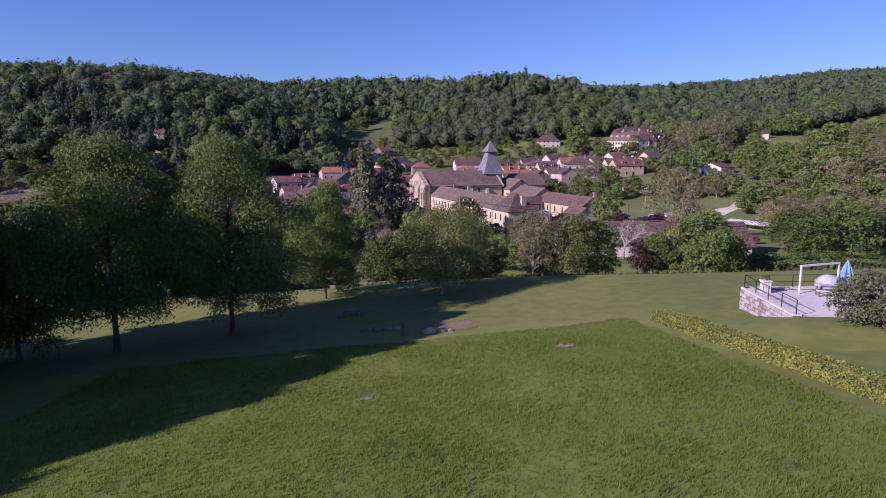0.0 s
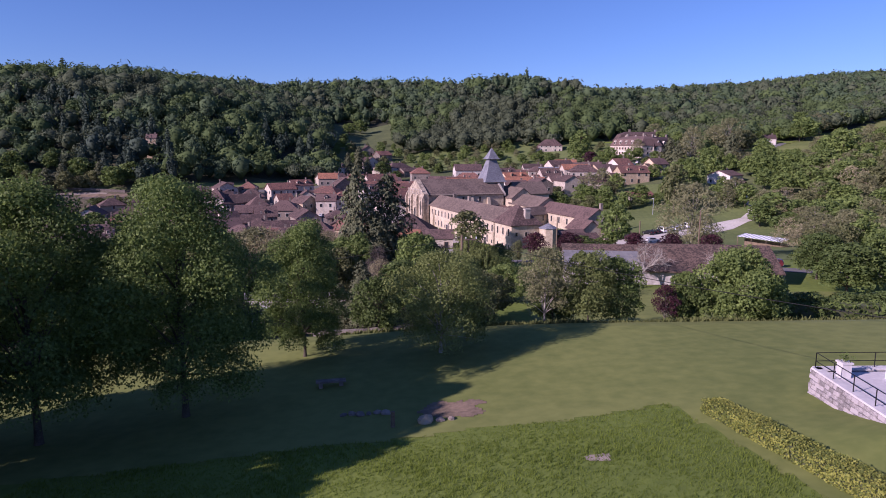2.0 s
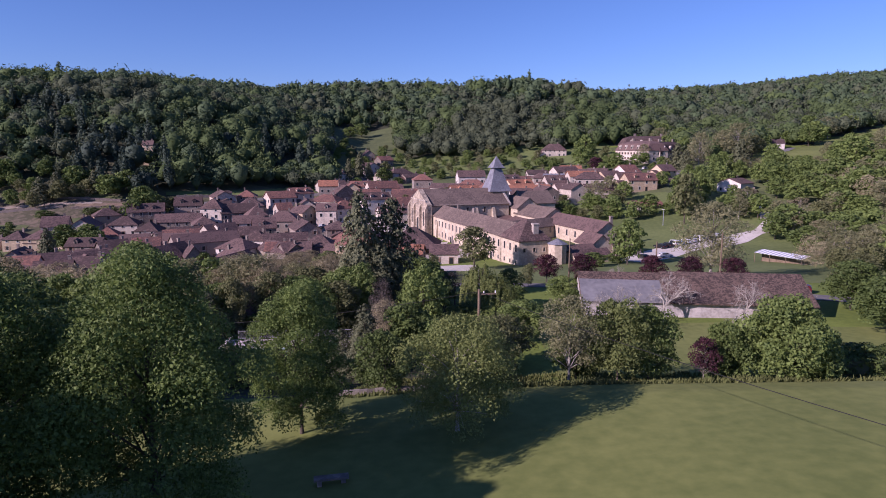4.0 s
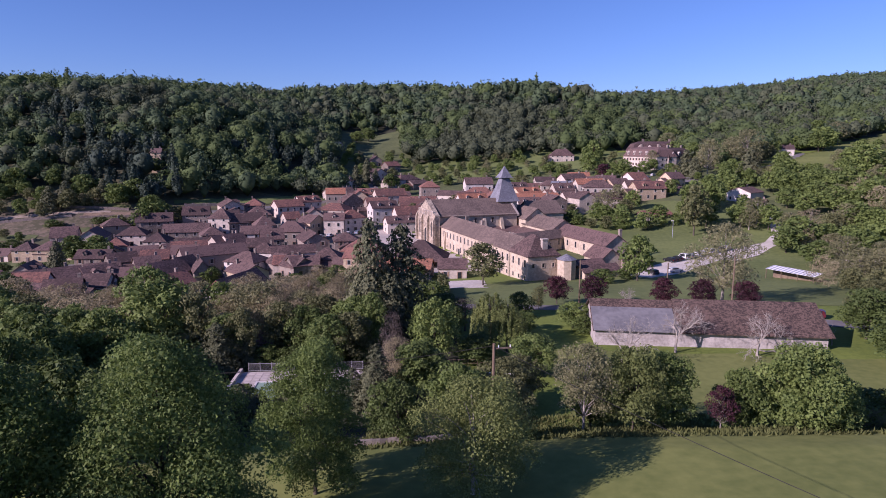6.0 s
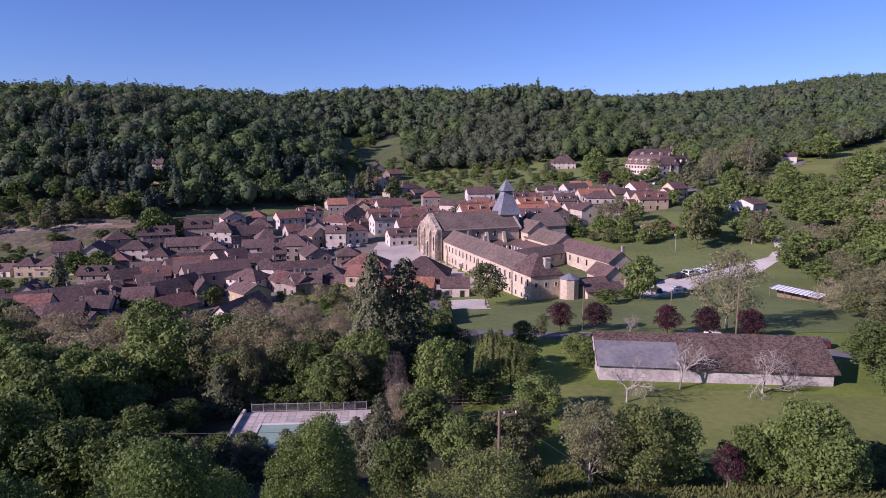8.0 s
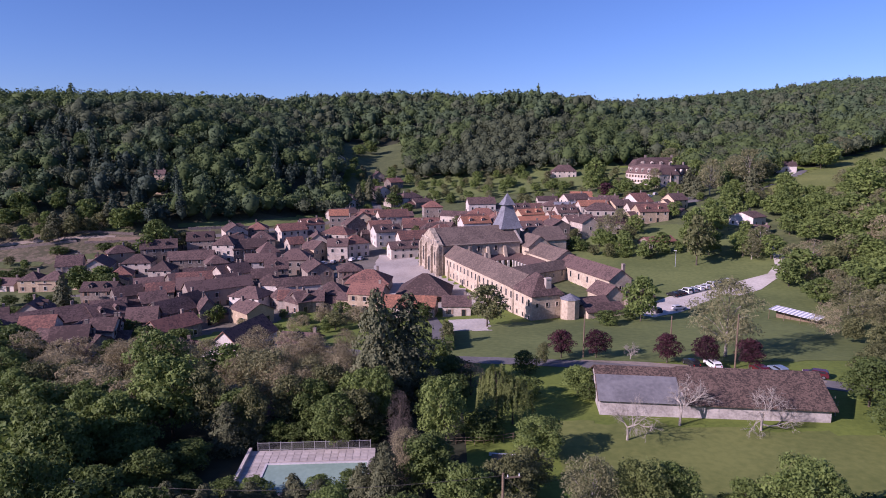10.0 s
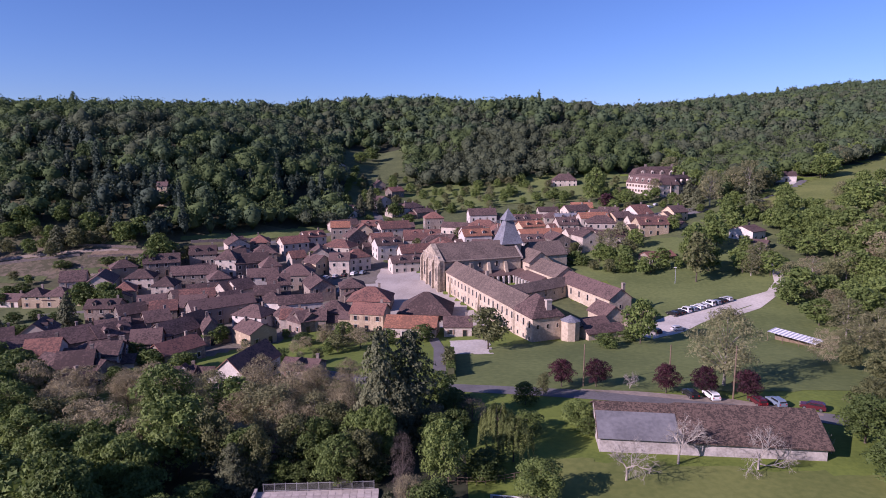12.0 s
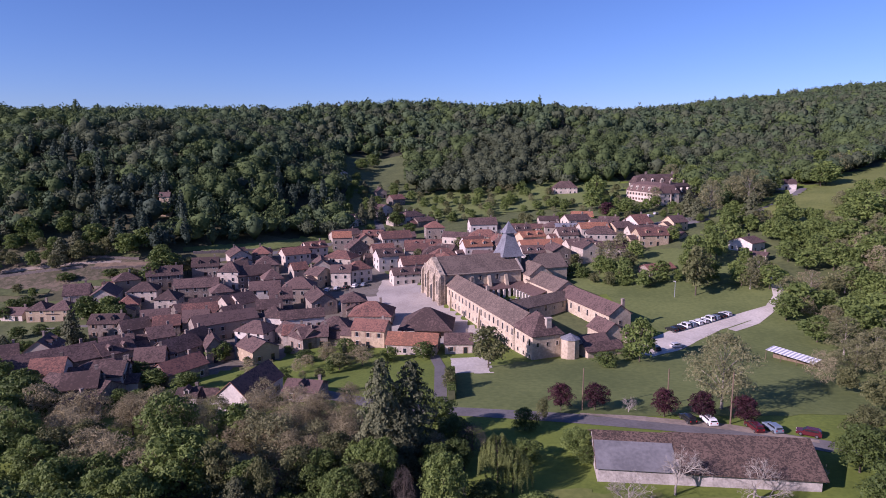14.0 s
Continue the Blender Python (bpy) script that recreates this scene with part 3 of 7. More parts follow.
def house(x, y, turn, L, D, h, rise, style="gable", wall=None, roof=None, label="", chimneys=1, rows=None, front=True, sides=True, shutters=True, base=None):
    """A house whose front looks along local -y; style gable (ridge along the front), gable_front (gable to the front) or hip."""
    z = gz(x, y) if base is None else base
    root = thing("house", label or "old stone village house with a tiled roof", "house", pose(x, y, z, 0, 0, turn), "village houses")
    wall, roof = wall or STONE_PALE, roof or TILE
    flip = style == "gable_front"
    inner = pose(0, 0, 0, 0, 0, 90) if flip else Matrix()
    a, b = (D, L) if flip else (L, D)
    kind = "hip" if style == "hip" else "gable"
    w = part("wall", wall_geo(a, b, h, rise, kind), wall, root, at=inner)
    part("roof", roof_geo(a, b, h, rise, kind), roof, root, at=inner)
    rng = random.Random(int(abs(x * 7 + y * 13)))
    for c in range(chimneys):
        cx = (0.5 - c) * 0.7 * a * (1 if kind == "gable" else 0.5) + rng.uniform(-0.4, 0.4)
        cy = b * 0.12
        top = h + rise + 0.9
        ch = Geo().box(cx - 0.35, cy - 0.28, h, cx + 0.35, cy + 0.28, top).box(cx - 0.42, cy - 0.35, top - 0.2, cx + 0.42, cy + 0.35, top - 0.06)
        part("chimney", ch, STONE_DARK, root, at=inner)
    if rng.random() < 0.45 and chimneys:
        s, ln, dp, hh = rng.choice((-1, 1)), rng.uniform(2.6, 4.4), D * rng.uniform(0.55, 0.85), h * rng.uniform(0.5, 0.75)
        off = pose(s * (L / 2 + ln / 2 - 0.1), rng.uniform(-0.1, 0.1) * D, 0)
        ann = part("annexe", wall_geo(ln, dp, hh, 1.5, "gable"), wall, root, at=off)
        part("annexe_roof", roof_geo(ln, dp, hh, 1.5, "gable", 0.25, 0.18), TILE if rng.random() < 0.7 else TILE_RED, ann)
    if style == "gable" and rng.random() < 0.3 and chimneys:
        for u in ((-0.22, 0.22) if L > 9 else (0.0,)):
            zd, yd = h + rise * 0.25, -D / 2 * 0.75
            dm = part("dormer", Geo().slab([(-0.6, zd - 0.2), (0.6, zd - 0.2), (0.6, zd + 1.0), (0, zd + 1.5), (-0.6, zd + 1.0)], 1, yd, yd + 1.8), wall, root, at=pose(u * L, 0, 0))
            part("dormer_roof", Geo().slab([(-0.8, zd + 0.85), (0, zd + 1.55), (0.8, zd + 0.85), (0.8, zd + 0.97), (0, zd + 1.7), (-0.8, zd + 0.97)], 1, yd - 0.2, yd + 2.0), roof, dm)
            part("pane", Geo().box(-0.35, yd - 0.03, zd, 0.35, yd + 0.01, zd + 0.85), GLASS_DARK, dm)
    floors = max(1, round(h / 2.9)) if rows is None else rows
    back = inner.inverted()
    for f in range(floors):
        z0 = 0.9 + f * 2.8
        if z0 + 1.2 > h:
            continue
        key = "tall" if (z0 + 1.6 < h) else "small"
        runs = ([(L, 0)] if front else []) + ([(D, 1), (D, -1)] if sides else [])
        for length, s in runs:
            n = max(1, int(length / (3.1 if s == 0 else 4.2)))
            for i in range(n):
                u = (i + 0.5) / n * length - length / 2 + rng.uniform(-0.15, 0.15)
                if rng.random() < 0.14:
                    continue
                k, zz = key, z0
                if f == 0 and s == 0 and i == n // 2:
                    k, zz = "door", 0.05
                m = pose(u, -D / 2, zz) if s == 0 else pose(s * L / 2, u, zz, 0, 0, 90 * s)
                m = back @ m
                e = m.to_euler()
                fr = put_window(w, k, *m.translation, math.degrees(e.z), shutters and y < 235 and k == "tall" and rng.random() < 0.6)
    return root

# ---- the abbey: its own axes, x to the east, y to the north along the west front ----
ABBEY = pose(22.7, 169.5, 0.2, 0, 0, 20.1)


def abbey_block(name, label, x0, y0, x1, y1, h, rise, along="y", style="gable", wall=None, roof=None, over=0.4):
    """A range of the abbey with a roof ridge along x or y."""
    root = thing(name, label, "abbey building", ABBEY @ pose((x0 + x1) / 2, (y0 + y1) / 2, 0), "abbey")
    L, D = (y1 - y0, x1 - x0) if along == "y" else (x1 - x0, y1 - y0)
    m = pose(0, 0, 0, 0, 0, 90) if along == "y" else Matrix()
    w = part("wall", wall_geo(L, D, h, rise, style), wall or STONE, root, at=m)
    part("roof", roof_geo(L, D, h, rise, style, over, 0.25), roof or TILE_OLD, root, at=m)
    return root, w, m.inverted()


def wall_windows(wall, m, key, x, y, z, face, shutters=False):
    q = m @ pose(x, y, z, 0, 0, face)
    return put_window(wall, key, *q.translation, math.degrees(q.to_euler().z), shutters)


window_meshes(0.9, 2.0, "abbey_tall", STONE_PALE)
window_meshes(0.7, 1.1, "abbey_small", STONE_PALE)
window_meshes(1.6, 3.0, "abbey_door", STONE_PALE)

# west range, with a broader hipped pavilion at its south end
west_range, ww, wm = abbey_block("west_range", "long limestone west range of the abbey with a stone-tiled roof", 0, 11, 9, 70, 9, 3.4)
for i in range(17):
    yy = -27.6 + i * 3.35
    wall_windows(ww, wm, "abbey_tall", -4.5, yy, 5.4, -90)
    wall_windows(ww, wm, "abbey_tall" if i % 3 else "abbey_small", -4.5, yy + 0.2, 1.7, -90)
    if i % 5 == 2:
        wall_windows(ww, wm, "abbey_door", -4.5, yy - 1.6, 0, -90)
for yy in (-3.2, 24.0):
    part("buttress", Geo().slab([(-5.3, -3), (-4.45, -3), (-4.45, 7.8), (-4.8, 7.0), (-5.3, 3.0)], 1, yy, yy + 0.9), STONE, west_range)
part("chimney", Geo().box(-0.2, 1.0, 10.5, 0.7, 2.2, 13.8), STONE_DARK, west_range)
part("chimney", Geo().box(0.6, 17.0, 10.5, 1.6, 18.2, 13.6), STONE_DARK, west_range)
pav, pw, pm = abbey_block("south_pavilion", "limestone south pavilion of the abbey with a hipped brown roof", 0, 0, 9.6, 12, 9, 4.8, "y", "hip", STONE, TILE)
for i in range(3):
    wall_windows(pw, pm, "abbey_tall", -4.8, -4.2 + i * 3.6, 5.4, -90)
    wall_windows(pw, pm, "abbey_small", -4.8, -4.2 + i * 3.6, 1.8, -90)
for i in range(3):
    wall_windows(pw, pm, "abbey_small", -3.2 + i * 3.1, -6.0, 5.4, 0)
part("chimney", Geo().box(0.1, -4.9, 8.8, 1.7, -3.8, 13.0).box(-0.05, -5.05, 12.7, 1.85, -3.65, 13.1), STONE_PALE, pav)

# church: nave with aisles, west front, transept and the slated crossing spire
church = thing("abbey_church", "romanesque limestone abbey church with tiled nave and slated spire", "church", ABBEY @ pose(0, 80, 0), "abbey")
nave = part("wall", wall_geo(33, 18, 12.6, 5.2, "gable").box(-16.5, -9.4, 12.0, 16.5, -9.0, 12.5), STONE, church, at=pose(15.5, 0, 0))
part("roof", roof_geo(32, 18, 12.6, 5.4, "gable", 0.6, 0.3), TILE_OLD, church, at=pose(15.8, 0, 0))
front = Geo().slab([(-10.5, -3), (10.5, -3), (10.5, 12.9), (9.6, 13.0), (4.8, 15.6), (0, 18.0), (-4.8, 15.6), (-9.6, 13.0), (-10.5, 12.9)], 0, -2.6, -0.6)
FACADE = material("weathered_limestone_front", (0.46, 0.375, 0.285), (0.22, 0.178, 0.138), 0.3, 1.4, 0.93, 0.5, cells=1.5, spread_by=0.25)
part("facade", front, FACADE, church)
for y in (-10.2, -3.6, 3.6, 10.2):
    part("buttress", Geo().slab([(-3.5, -3), (-2.5, -3), (-2.5, 12.6), (-3.0, 12.0), (-3.5, 10.6)], 1, y - 0.55, y + 0.55), FACADE, church)
for i in range(9):
    y = -8 + i * 2
    part("arcade_arch", Geo().box(-2.75, y - 0.75, 12.2, -2.55, y - 0.6, 14.0).box(-2.75, y + 0.6, 12.2, -2.55, y + 0.75, 14.0).box(-2.75, y - 0.75, 14.0, -2.55, y + 0.75, 14.25), STONE_PALE, church)
for y in (-7, 0, 7):
    g = Geo()
    n = 12
    w, hh = (1.1, 4.4) if y else (1.6, 5.6)
    arch = [(-w, 0), (w, 0)] + [(w * math.cos(math.pi * i / n), hh + w * math.sin(math.pi * i / n)) for i in range(n + 1)]
    part("window" if y else "portal", Geo().slab([(y + a, b + (4.5 if y else 0)) for a, b in arch], 0, -2.66, -2.52), GLASS_DARK, church)
for i in range(4):
    part("buttress", Geo().slab([(-11.0, -3), (-8.9, -3), (-8.9, 11.5), (-9.6, 10.6), (-11.0, 7)], 0, 3 + i * 7.2, 4.2 + i * 7.2), STONE, church)
for i in range(3):
    q = part("window", TREE_MESHES["abbey_tall"][0], None, church, at=pose(7.2 + i * 7.2, -9.05, 9.2))
    part("pane", TREE_MESHES["abbey_tall"][1], None, q)
part("wall", wall_geo(30, 10, 11.0, 3.8, "gable"), STONE, church, at=pose(38, 0.5, 0, 0, 0, 90))
part("roof", roof_geo(30, 10, 11.0, 3.8, "gable", 0.4, 0.3), TILE_OLD, church, at=pose(38, 0.5, 0, 0, 0, 90))
part("parapet", Geo().slab([(-9.6, 12.3), (0, 18.4), (9.6, 12.3), (9.6, 12.0), (9.6, 11.5), (0, 17.5), (-9.6, 11.5)], 0, 31.9, 32.7), STONE_PALE, church)
part("chancel_wall", wall_geo(14, 14, 12.0, 4.4, "gable"), STONE, church, at=pose(47, 0, 0))
part("chancel_roof", roof_geo(14, 14, 12.0, 4.4, "gable", 0.4, 0.3), TILE_OLD, church, at=pose(47, 0, 0))


def pyramid(w0, z0, w1, z1, g=None, thick=0.0):
    g = g or Geo()
    return g.add([(x * w / 2, y * w / 2, z) for w, z in ((w0, z0), (w1, z1)) for x, y in ((-1, -1), (1, -1), (1, 1), (-1, 1))],
                 [(3, 2, 1, 0), (4, 5, 6, 7), (0, 1, 5, 4), (1, 2, 6, 5), (2, 3, 7, 6), (3, 0, 4, 7)])


tower = part("crossing_tower", Geo().box(-4, -4, 8, 4, 4, 17.0), STONE, church, at=pose(31, 1, 0))
spire = part("spire", pyramid(9.8, 16.6, 8.6, 17.6).add(*(lambda g: (g.v, g.f))(pyramid(8.6, 17.6, 5.4, 22.0))).add(*(lambda g: (g.v, g.f))(pyramid(5.4, 22.0, 3.5, 25.2))), SLATE, church, "blue-grey slated spire", at=pose(31, 1, 0))
part("lantern", pyramid(3.3, 25.0, 3.3, 26.1), SLATE, spire)
part("cap", pyramid(5.4, 25.9, 4.4, 26.5).add(*(lambda g: (g.v, g.f))(pyramid(4.4, 26.5, 0.12, 30.5))), SLATE, spire)
part("finial", Geo().tube([(0, 0, 30.3), (0, 0, 31.4)], [0.06, 0.03], 5), WOOD, spire)

# cloister: four lean-to galleries round an open court, and the south range
galleries = thing("cloister", "cloister galleries with tiled lean-to roofs round an open court", "cloister", ABBEY, "abbey")


def lean_to(name, axis, a, b, high, low, zh, zl):
    """A one-slope roof between the lines high and low, drawn out along an axis from a to b."""
    return part(name, Geo().slab([(high, zh), (low, zl), (low, zl - 0.25), (high, zh - 0.25)], axis, a, b), TILE, galleries)


lean_to("roof", 0, 9, 33, 71, 67.4, 7.6, 6.0)
lean_to("roof", 0, 9, 33, 47, 51.5, 7.0, 5.6)
lean_to("roof", 1, 51.5, 67.4, 9, 13.5, 7.4, 6.0)
lean_to("roof", 1, 51.5, 67.4, 33, 27.5, 7.6, 6.0)
for x0, y0, x1, y1 in ((13.5, 67.1, 27.5, 67.1), (13.5, 51.8, 27.5, 51.8), (13.8, 52, 13.8, 67), (27.2, 52, 27.2, 67)):
    for i in range(7):
        t = i / 6
        x, y = x0 + (x1 - x0) * t, y0 + (y1 - y0) * t
        part("pillar", Geo().box(x - 0.4, y - 0.4, -1, x + 0.4, y + 0.4, 5.8), WHITE_WALL, galleries)
    part("sill_wall", Geo().box(min(x0, x1) - 0.3, min(y0, y1) - 0.3, -1, max(x0, x1) + 0.3, max(y0, y1) + 0.3, 1.1), STONE_PALE, galleries)
south_range = thing("south_range", "limestone south range of the cloister with a tiled roof", "abbey building", ABBEY @ pose(21.8, 39.6, 0, 0, 0, 17), "abbey")
sw, sm = part("wall", wall_geo(26.5, 7, 7.2, 2.3, "gable"), STONE, south_range), Matrix()
part("roof", roof_geo(26.5, 7, 7.2, 2.3, "gable", 0.4, 0.25), TILE_OLD, south_range)
for i in range(6):
    wall_windows(sw, sm, "abbey_tall" if i % 2 else "abbey_small", -11 + i * 4.2, -3.5, 4.6, 0)
    wall_windows(sw, sm, "abbey_small", -11 + i * 4.2, -3.5, 1.2, 0)
east_range, ew, em = abbey_block("east_range", "ochre-lit limestone east range of the abbey with a brown tiled roof", 34.4, 14, 42.6, 46, 8, 3.0, "y", "gable", STONE, TILE)
for i in range(6):
    wall_windows(ew, em, "abbey_tall", -4.1, -14 + i * 5.2, 4.6, -90)
    wall_windows(ew, em, "abbey_small", -4.1, -13 + i * 5.2, 1.2, -90)
wall_windows(ew, em, "abbey_small", 0, -16, 4.6, 0)
wall_windows(ew, em, "abbey_small", 2, -16, 1.6, 0)
part("chimney", Geo().box(1.0, -15.5, 9.5, 1.9, -14.7, 12.6).box(0.9, -15.6, 12.3, 2.0, -14.6, 12.5), STONE_DARK, east_range)
link_range, lw, lm = abbey_block("dormitory_range", "limestone range between transept and east wing with a tiled roof", 33, 45.5, 43, 68, 9.0, 3.4, "y", "gable", STONE, TILE_OLD)

# the outbuildings at the south-east corner
outhouse, ow, om = abbey_block("outbuilding", "small abbey outbuilding of stone with a steep tiled roof", 26, 4, 33, 13, 5.8, 2.8, "y", "gable", STONE, TILE)
wall_windows(ow, om, "abbey_small", 0, -4.5, 1.6, 0)
low_house, hw, hm = abbey_block("outbuilding", "low stone outbuilding with a tiled roof beside the abbey", 33, 2, 42, 9, 4.8, 1.6, "x", "gable", STONE_DARK, TILE)
abbey_block("outbuilding", "low shed with a shallow tiled roof below the abbey", 14.5, -5.5, 26, 0, 4.4, 1.5, "x", "gable", STONE, TILE)
abbey_block("outbuilding", "low tiled lean-to building in the abbey's south court", 10.2, 3, 16.5, 11, 4.8, 1.8, "y", "gable", STONE, TILE)
abbey_block("outbuilding", "low tiled building joining the court wall", 17.5, 1, 25.5, 6.5, 4.6, 1.6, "x", "gable", STONE, TILE)
turret = thing("turret", "octagonal stone turret with a slated cap beside the abbey", "tower", ABBEY @ pose(10.6, -2.2, 0), "abbey")
ring = [(2.6 * math.cos(math.tau * i / 8), 2.6 * math.sin(math.tau * i / 8)) for i in range(8)]
part("wall", Geo().slab(ring, 2, -3, 7.8), STONE, turret)
part("cap", Geo().add([(x * 1.12, y * 1.12, 7.7) for x, y in ring] + [(0, 0, 9.2)], [(i, (i + 1) % 8, 8) for i in range(8)] + [tuple(range(8))[::-1]]), SLATE, turret)
part("doorway", Geo().box(-0.6, -2.5, 0, 0.6, -2.3, 2.2), GLASS_DARK, turret)

court_wall = thing("courtyard_wall", "high stone wall closing the abbey's south court", "wall", ABBEY, "abbey")
part("wall", Geo().box(9.6, 0.6, -3, 11, 1.4, 6.5).box(14.5, 1.5, -3, 26, 2.2, 4.2), STONE, court_wall)

# ---- the long barn by the road ----
BARN_WALL = material("stained_barn_plaster", (0.50, 0.455, 0.43), (0.28, 0.252, 0.235), 0.5, 2.6, 0.93, 0.3)
barn = thing("barn", "long low whitewashed barn with brown tiles and grey slate", "barn", pose(40.4, 98.3, 8.95, 0, 0, -6.5))
part("wall", wall_geo(33.6, 13, 2.1, 3.0, "gable"), BARN_WALL, barn)
west_roof = Geo().slab([(-6.9, 1.85), (0, 5.15), (6.9, 1.85), (6.9, 1.65), (0, 4.95), (-6.9, 1.65)], 0, -17.2, -4.2)
BARN_TILE = material("weathered_barn_tiles", (0.140, 0.094, 0.074), (0.054, 0.038, 0.032), 0.45, 3.0, 0.95, 0.8, cells=4.2, spread_by=0.45)
BARN_SLATE = material("grey_roofing_sheets", (0.205, 0.200, 0.205), (0.125, 0.122, 0.128), 0.25, 1.5, 0.8, 0.3)
part("roof", west_roof, BARN_TILE, barn)
part("roof", Geo().slab([(-7.2, 1.9), (0, 5.4), (7.2, 1.9), (7.2, 1.7), (0, 5.2), (-7.2, 1.7)], 0, -4.2, 17.4), BARN_TILE, barn)
part("slate_patch", Geo().slab([(-7.1, 1.86), (-2.0, 4.29), (-2.0, 4.23), (-7.1, 1.78)], 0, -17.1, -4.6), BARN_SLATE, barn, "grey slate sheets over the lower slope")

# ---- the village houses ----
house(-156.6, 234.9, 2, 7.8, 8, 5, 2.6, "hip", STONE_OCHRE, base=-4.5)
house(-148.2, 235.2, 2, 8.9, 8, 5, 2.6, "hip", STONE_OCHRE, base=-4.4)
house(-167.0, 236.0, -4, 8.7, 7, 3, 2, "gable", base=-4.6)
house(-120.2, 215.1, 5, 11.1, 8, 5.5, 2.4, "gable", STONE_DARK, base=-4.5)
house(-125.3, 252.9, 11, 10.9, 9, 5, 2.8, "hip", base=-1.2)
house(-111.4, 243.8, 4, 8.6, 9, 5, 3, "hip", STONE_PALE, base=-2.4)
house(-104.8, 255.7, 13, 17.4, 9, 5.5, 2.8, "gable", STONE_DARK, base=-0.8)
house(-93.9, 265.5, -1, 8.9, 8, 8, 3.5, "hip", STONE_PALE, base=1.2)
house(-92.6, 233.6, 27, 12.0, 9, 5, 2.6, "gable", STONE_DARK, base=-2.7)
house(-82.1, 235.2, 56, 12.2, 8, 5, 3, "gable", base=-2.1)
house(-75.1, 250.8, 15, 11.6, 9, 5.5, 2.6, "gable", WHITE_WALL, base=-0.8)
house(-84.8, 269.5, 22, 12.9, 9, 6, 3, "gable", STONE_DARK, TILE, base=1.5)
house(-76.6, 206.5, 37, 20.8, 8, 6.5, 2.6, "gable", STONE_DARK, base=-2.8)
house(-61.9, 215.4, -7, 9.2, 8, 5, 2.6, "hip", WHITE_WALL, base=-1.9)
house(-107.5, 207.3, 41, 8.9, 8, 5, 2.6, "gable", STONE_DARK, base=-3.9)
house(-97.4, 210.1, 19, 8.5, 8, 5, 2.6, "gable", STONE_DARK, TILE_RED, base=-3.4)
house(-96.2, 195.7, 16, 8.3, 7, 4, 1.6, "gable", WHITE_WALL, TILE, base=-3.6)
house(-114.6, 172.8, 41, 23.2, 12, 4.5, 3.2, "gable", STONE_DARK, base=-3.3)
house(-101.8, 182.6, 50, 9.7, 10, 4.5, 2.8, "gable", STONE_DARK, base=-3.3)
house(-83.9, 169.4, 15, 7.7, 8, 5, 3, "gable", STONE_DARK, base=-1.9)
house(-81.4, 180.5, 59, 11.5, 9, 5, 3, "gable", STONE_DARK, base=-2.4)
house(-73.2, 162.8, 57, 11.9, 8, 4, 2.4, "gable", STONE_DARK, TILE_RED, base=-1.1)
house(-89.6, 145.7, 17, 7.8, 8, 5, 2.8, "gable", STONE_DARK, base=-0.1)
house(-87.1, 156.9, 15, 6.5, 8, 5, 2.4, "gable", STONE_DARK, base=-0.9)
house(-71.3, 182.4, 27, 4.9, 8, 5, 3, "gable_front", STONE_DARK, base=-2.1)
house(-63.0, 199.3, -21, 11.3, 9, 5, 2.6, "hip", WHITE_WALL, base=-2.3)
house(-57.7, 181.1, 46, 8.5, 10, 4.2, 2.2, "gable_front", STONE_OCHRE, base=-1.4)
house(-46.7, 139.9, -16, 7.7, 15, 4.2, 3.4, "gable_front", WHITE_WALL, TILE_RED, rows=1, chimneys=0, base=2.5)
house(-51.9, 214.0, 20, 14.6, 7, 4.5, 2.2, "gable", WHITE_WALL, base=-1.5)
house(-50.4, 196.8, 5, 6.4, 7, 4, 2.2, "gable", STONE_PALE, TILE_RED, base=-1.6)
house(-42.5, 194.2, 8, 6.9, 8, 4, 2.4, "gable", STONE_DARK, base=-1.3)
house(-37.6, 200.8, -0, 10.2, 9, 4.5, 3, "hip", STONE_DARK, base=-1.2)
house(-27.4, 216.3, -2, 14.6, 12, 4.5, 3.6, "hip", STONE_DARK, TILE_RED, base=-0.7)
house(-24.8, 192.4, -12, 10.6, 8, 6, 2.4, "gable", STONE_OCHRE, TILE_RED, base=-0.8)
house(-11.2, 183.5, -8, 15.1, 8, 3.6, 2.6, "gable", STONE_PALE, TILE_ORANGE, chimneys=0, base=-0.2)
house(2.3, 182.5, -0, 8.1, 7, 3.4, 2.2, "gable", STONE_PALE, base=0.5)
house(-56.6, 268.0, 56, 9.6, 8, 6, 2.8, "gable_front", STONE_OCHRE, base=1.1)
house(-46.9, 268.8, 3, 8.4, 8, 6.5, 2.6, "gable", STONE_PALE, base=1.5)
house(-40.5, 273.7, 33, 9.8, 8, 6.5, 3, "hip", STONE_PALE, TILE_RED, base=1.9)
house(-51.0, 295.1, -20, 14.4, 10, 6, 2.8, "hip", STONE_PALE, TILE_RED, base=3.7)
house(-18.6, 270.5, 19, 13.9, 8, 5, 2.4, "gable", STONE_PALE, base=1.8)
house(-13.6, 322.5, 7, 18.5, 9, 5, 2.6, "gable", STONE_PALE, TILE_RED, base=5.9)
house(-25.8, 343.0, 17, 13.5, 8, 4, 2, "gable", STONE_DARK, base=8.6)
house(4.7, 336.9, -22, 15.4, 8, 4.5, 2.2, "gable", STONE_PALE, base=8.8)
house(18.0, 329.2, -3, 15.2, 9, 6.5, 3, "hip", STONE_PALE, TILE_RED, base=8.3)
house(43.5, 300.6, 15, 21.2, 10, 6.5, 2.8, "gable", STONE_PALE, TILE_ORANGE, base=7.5)
house(41.2, 318.8, 23, 13.1, 8, 6.5, 2.4, "gable", STONE_OCHRE, TILE_ORANGE, base=9.5)
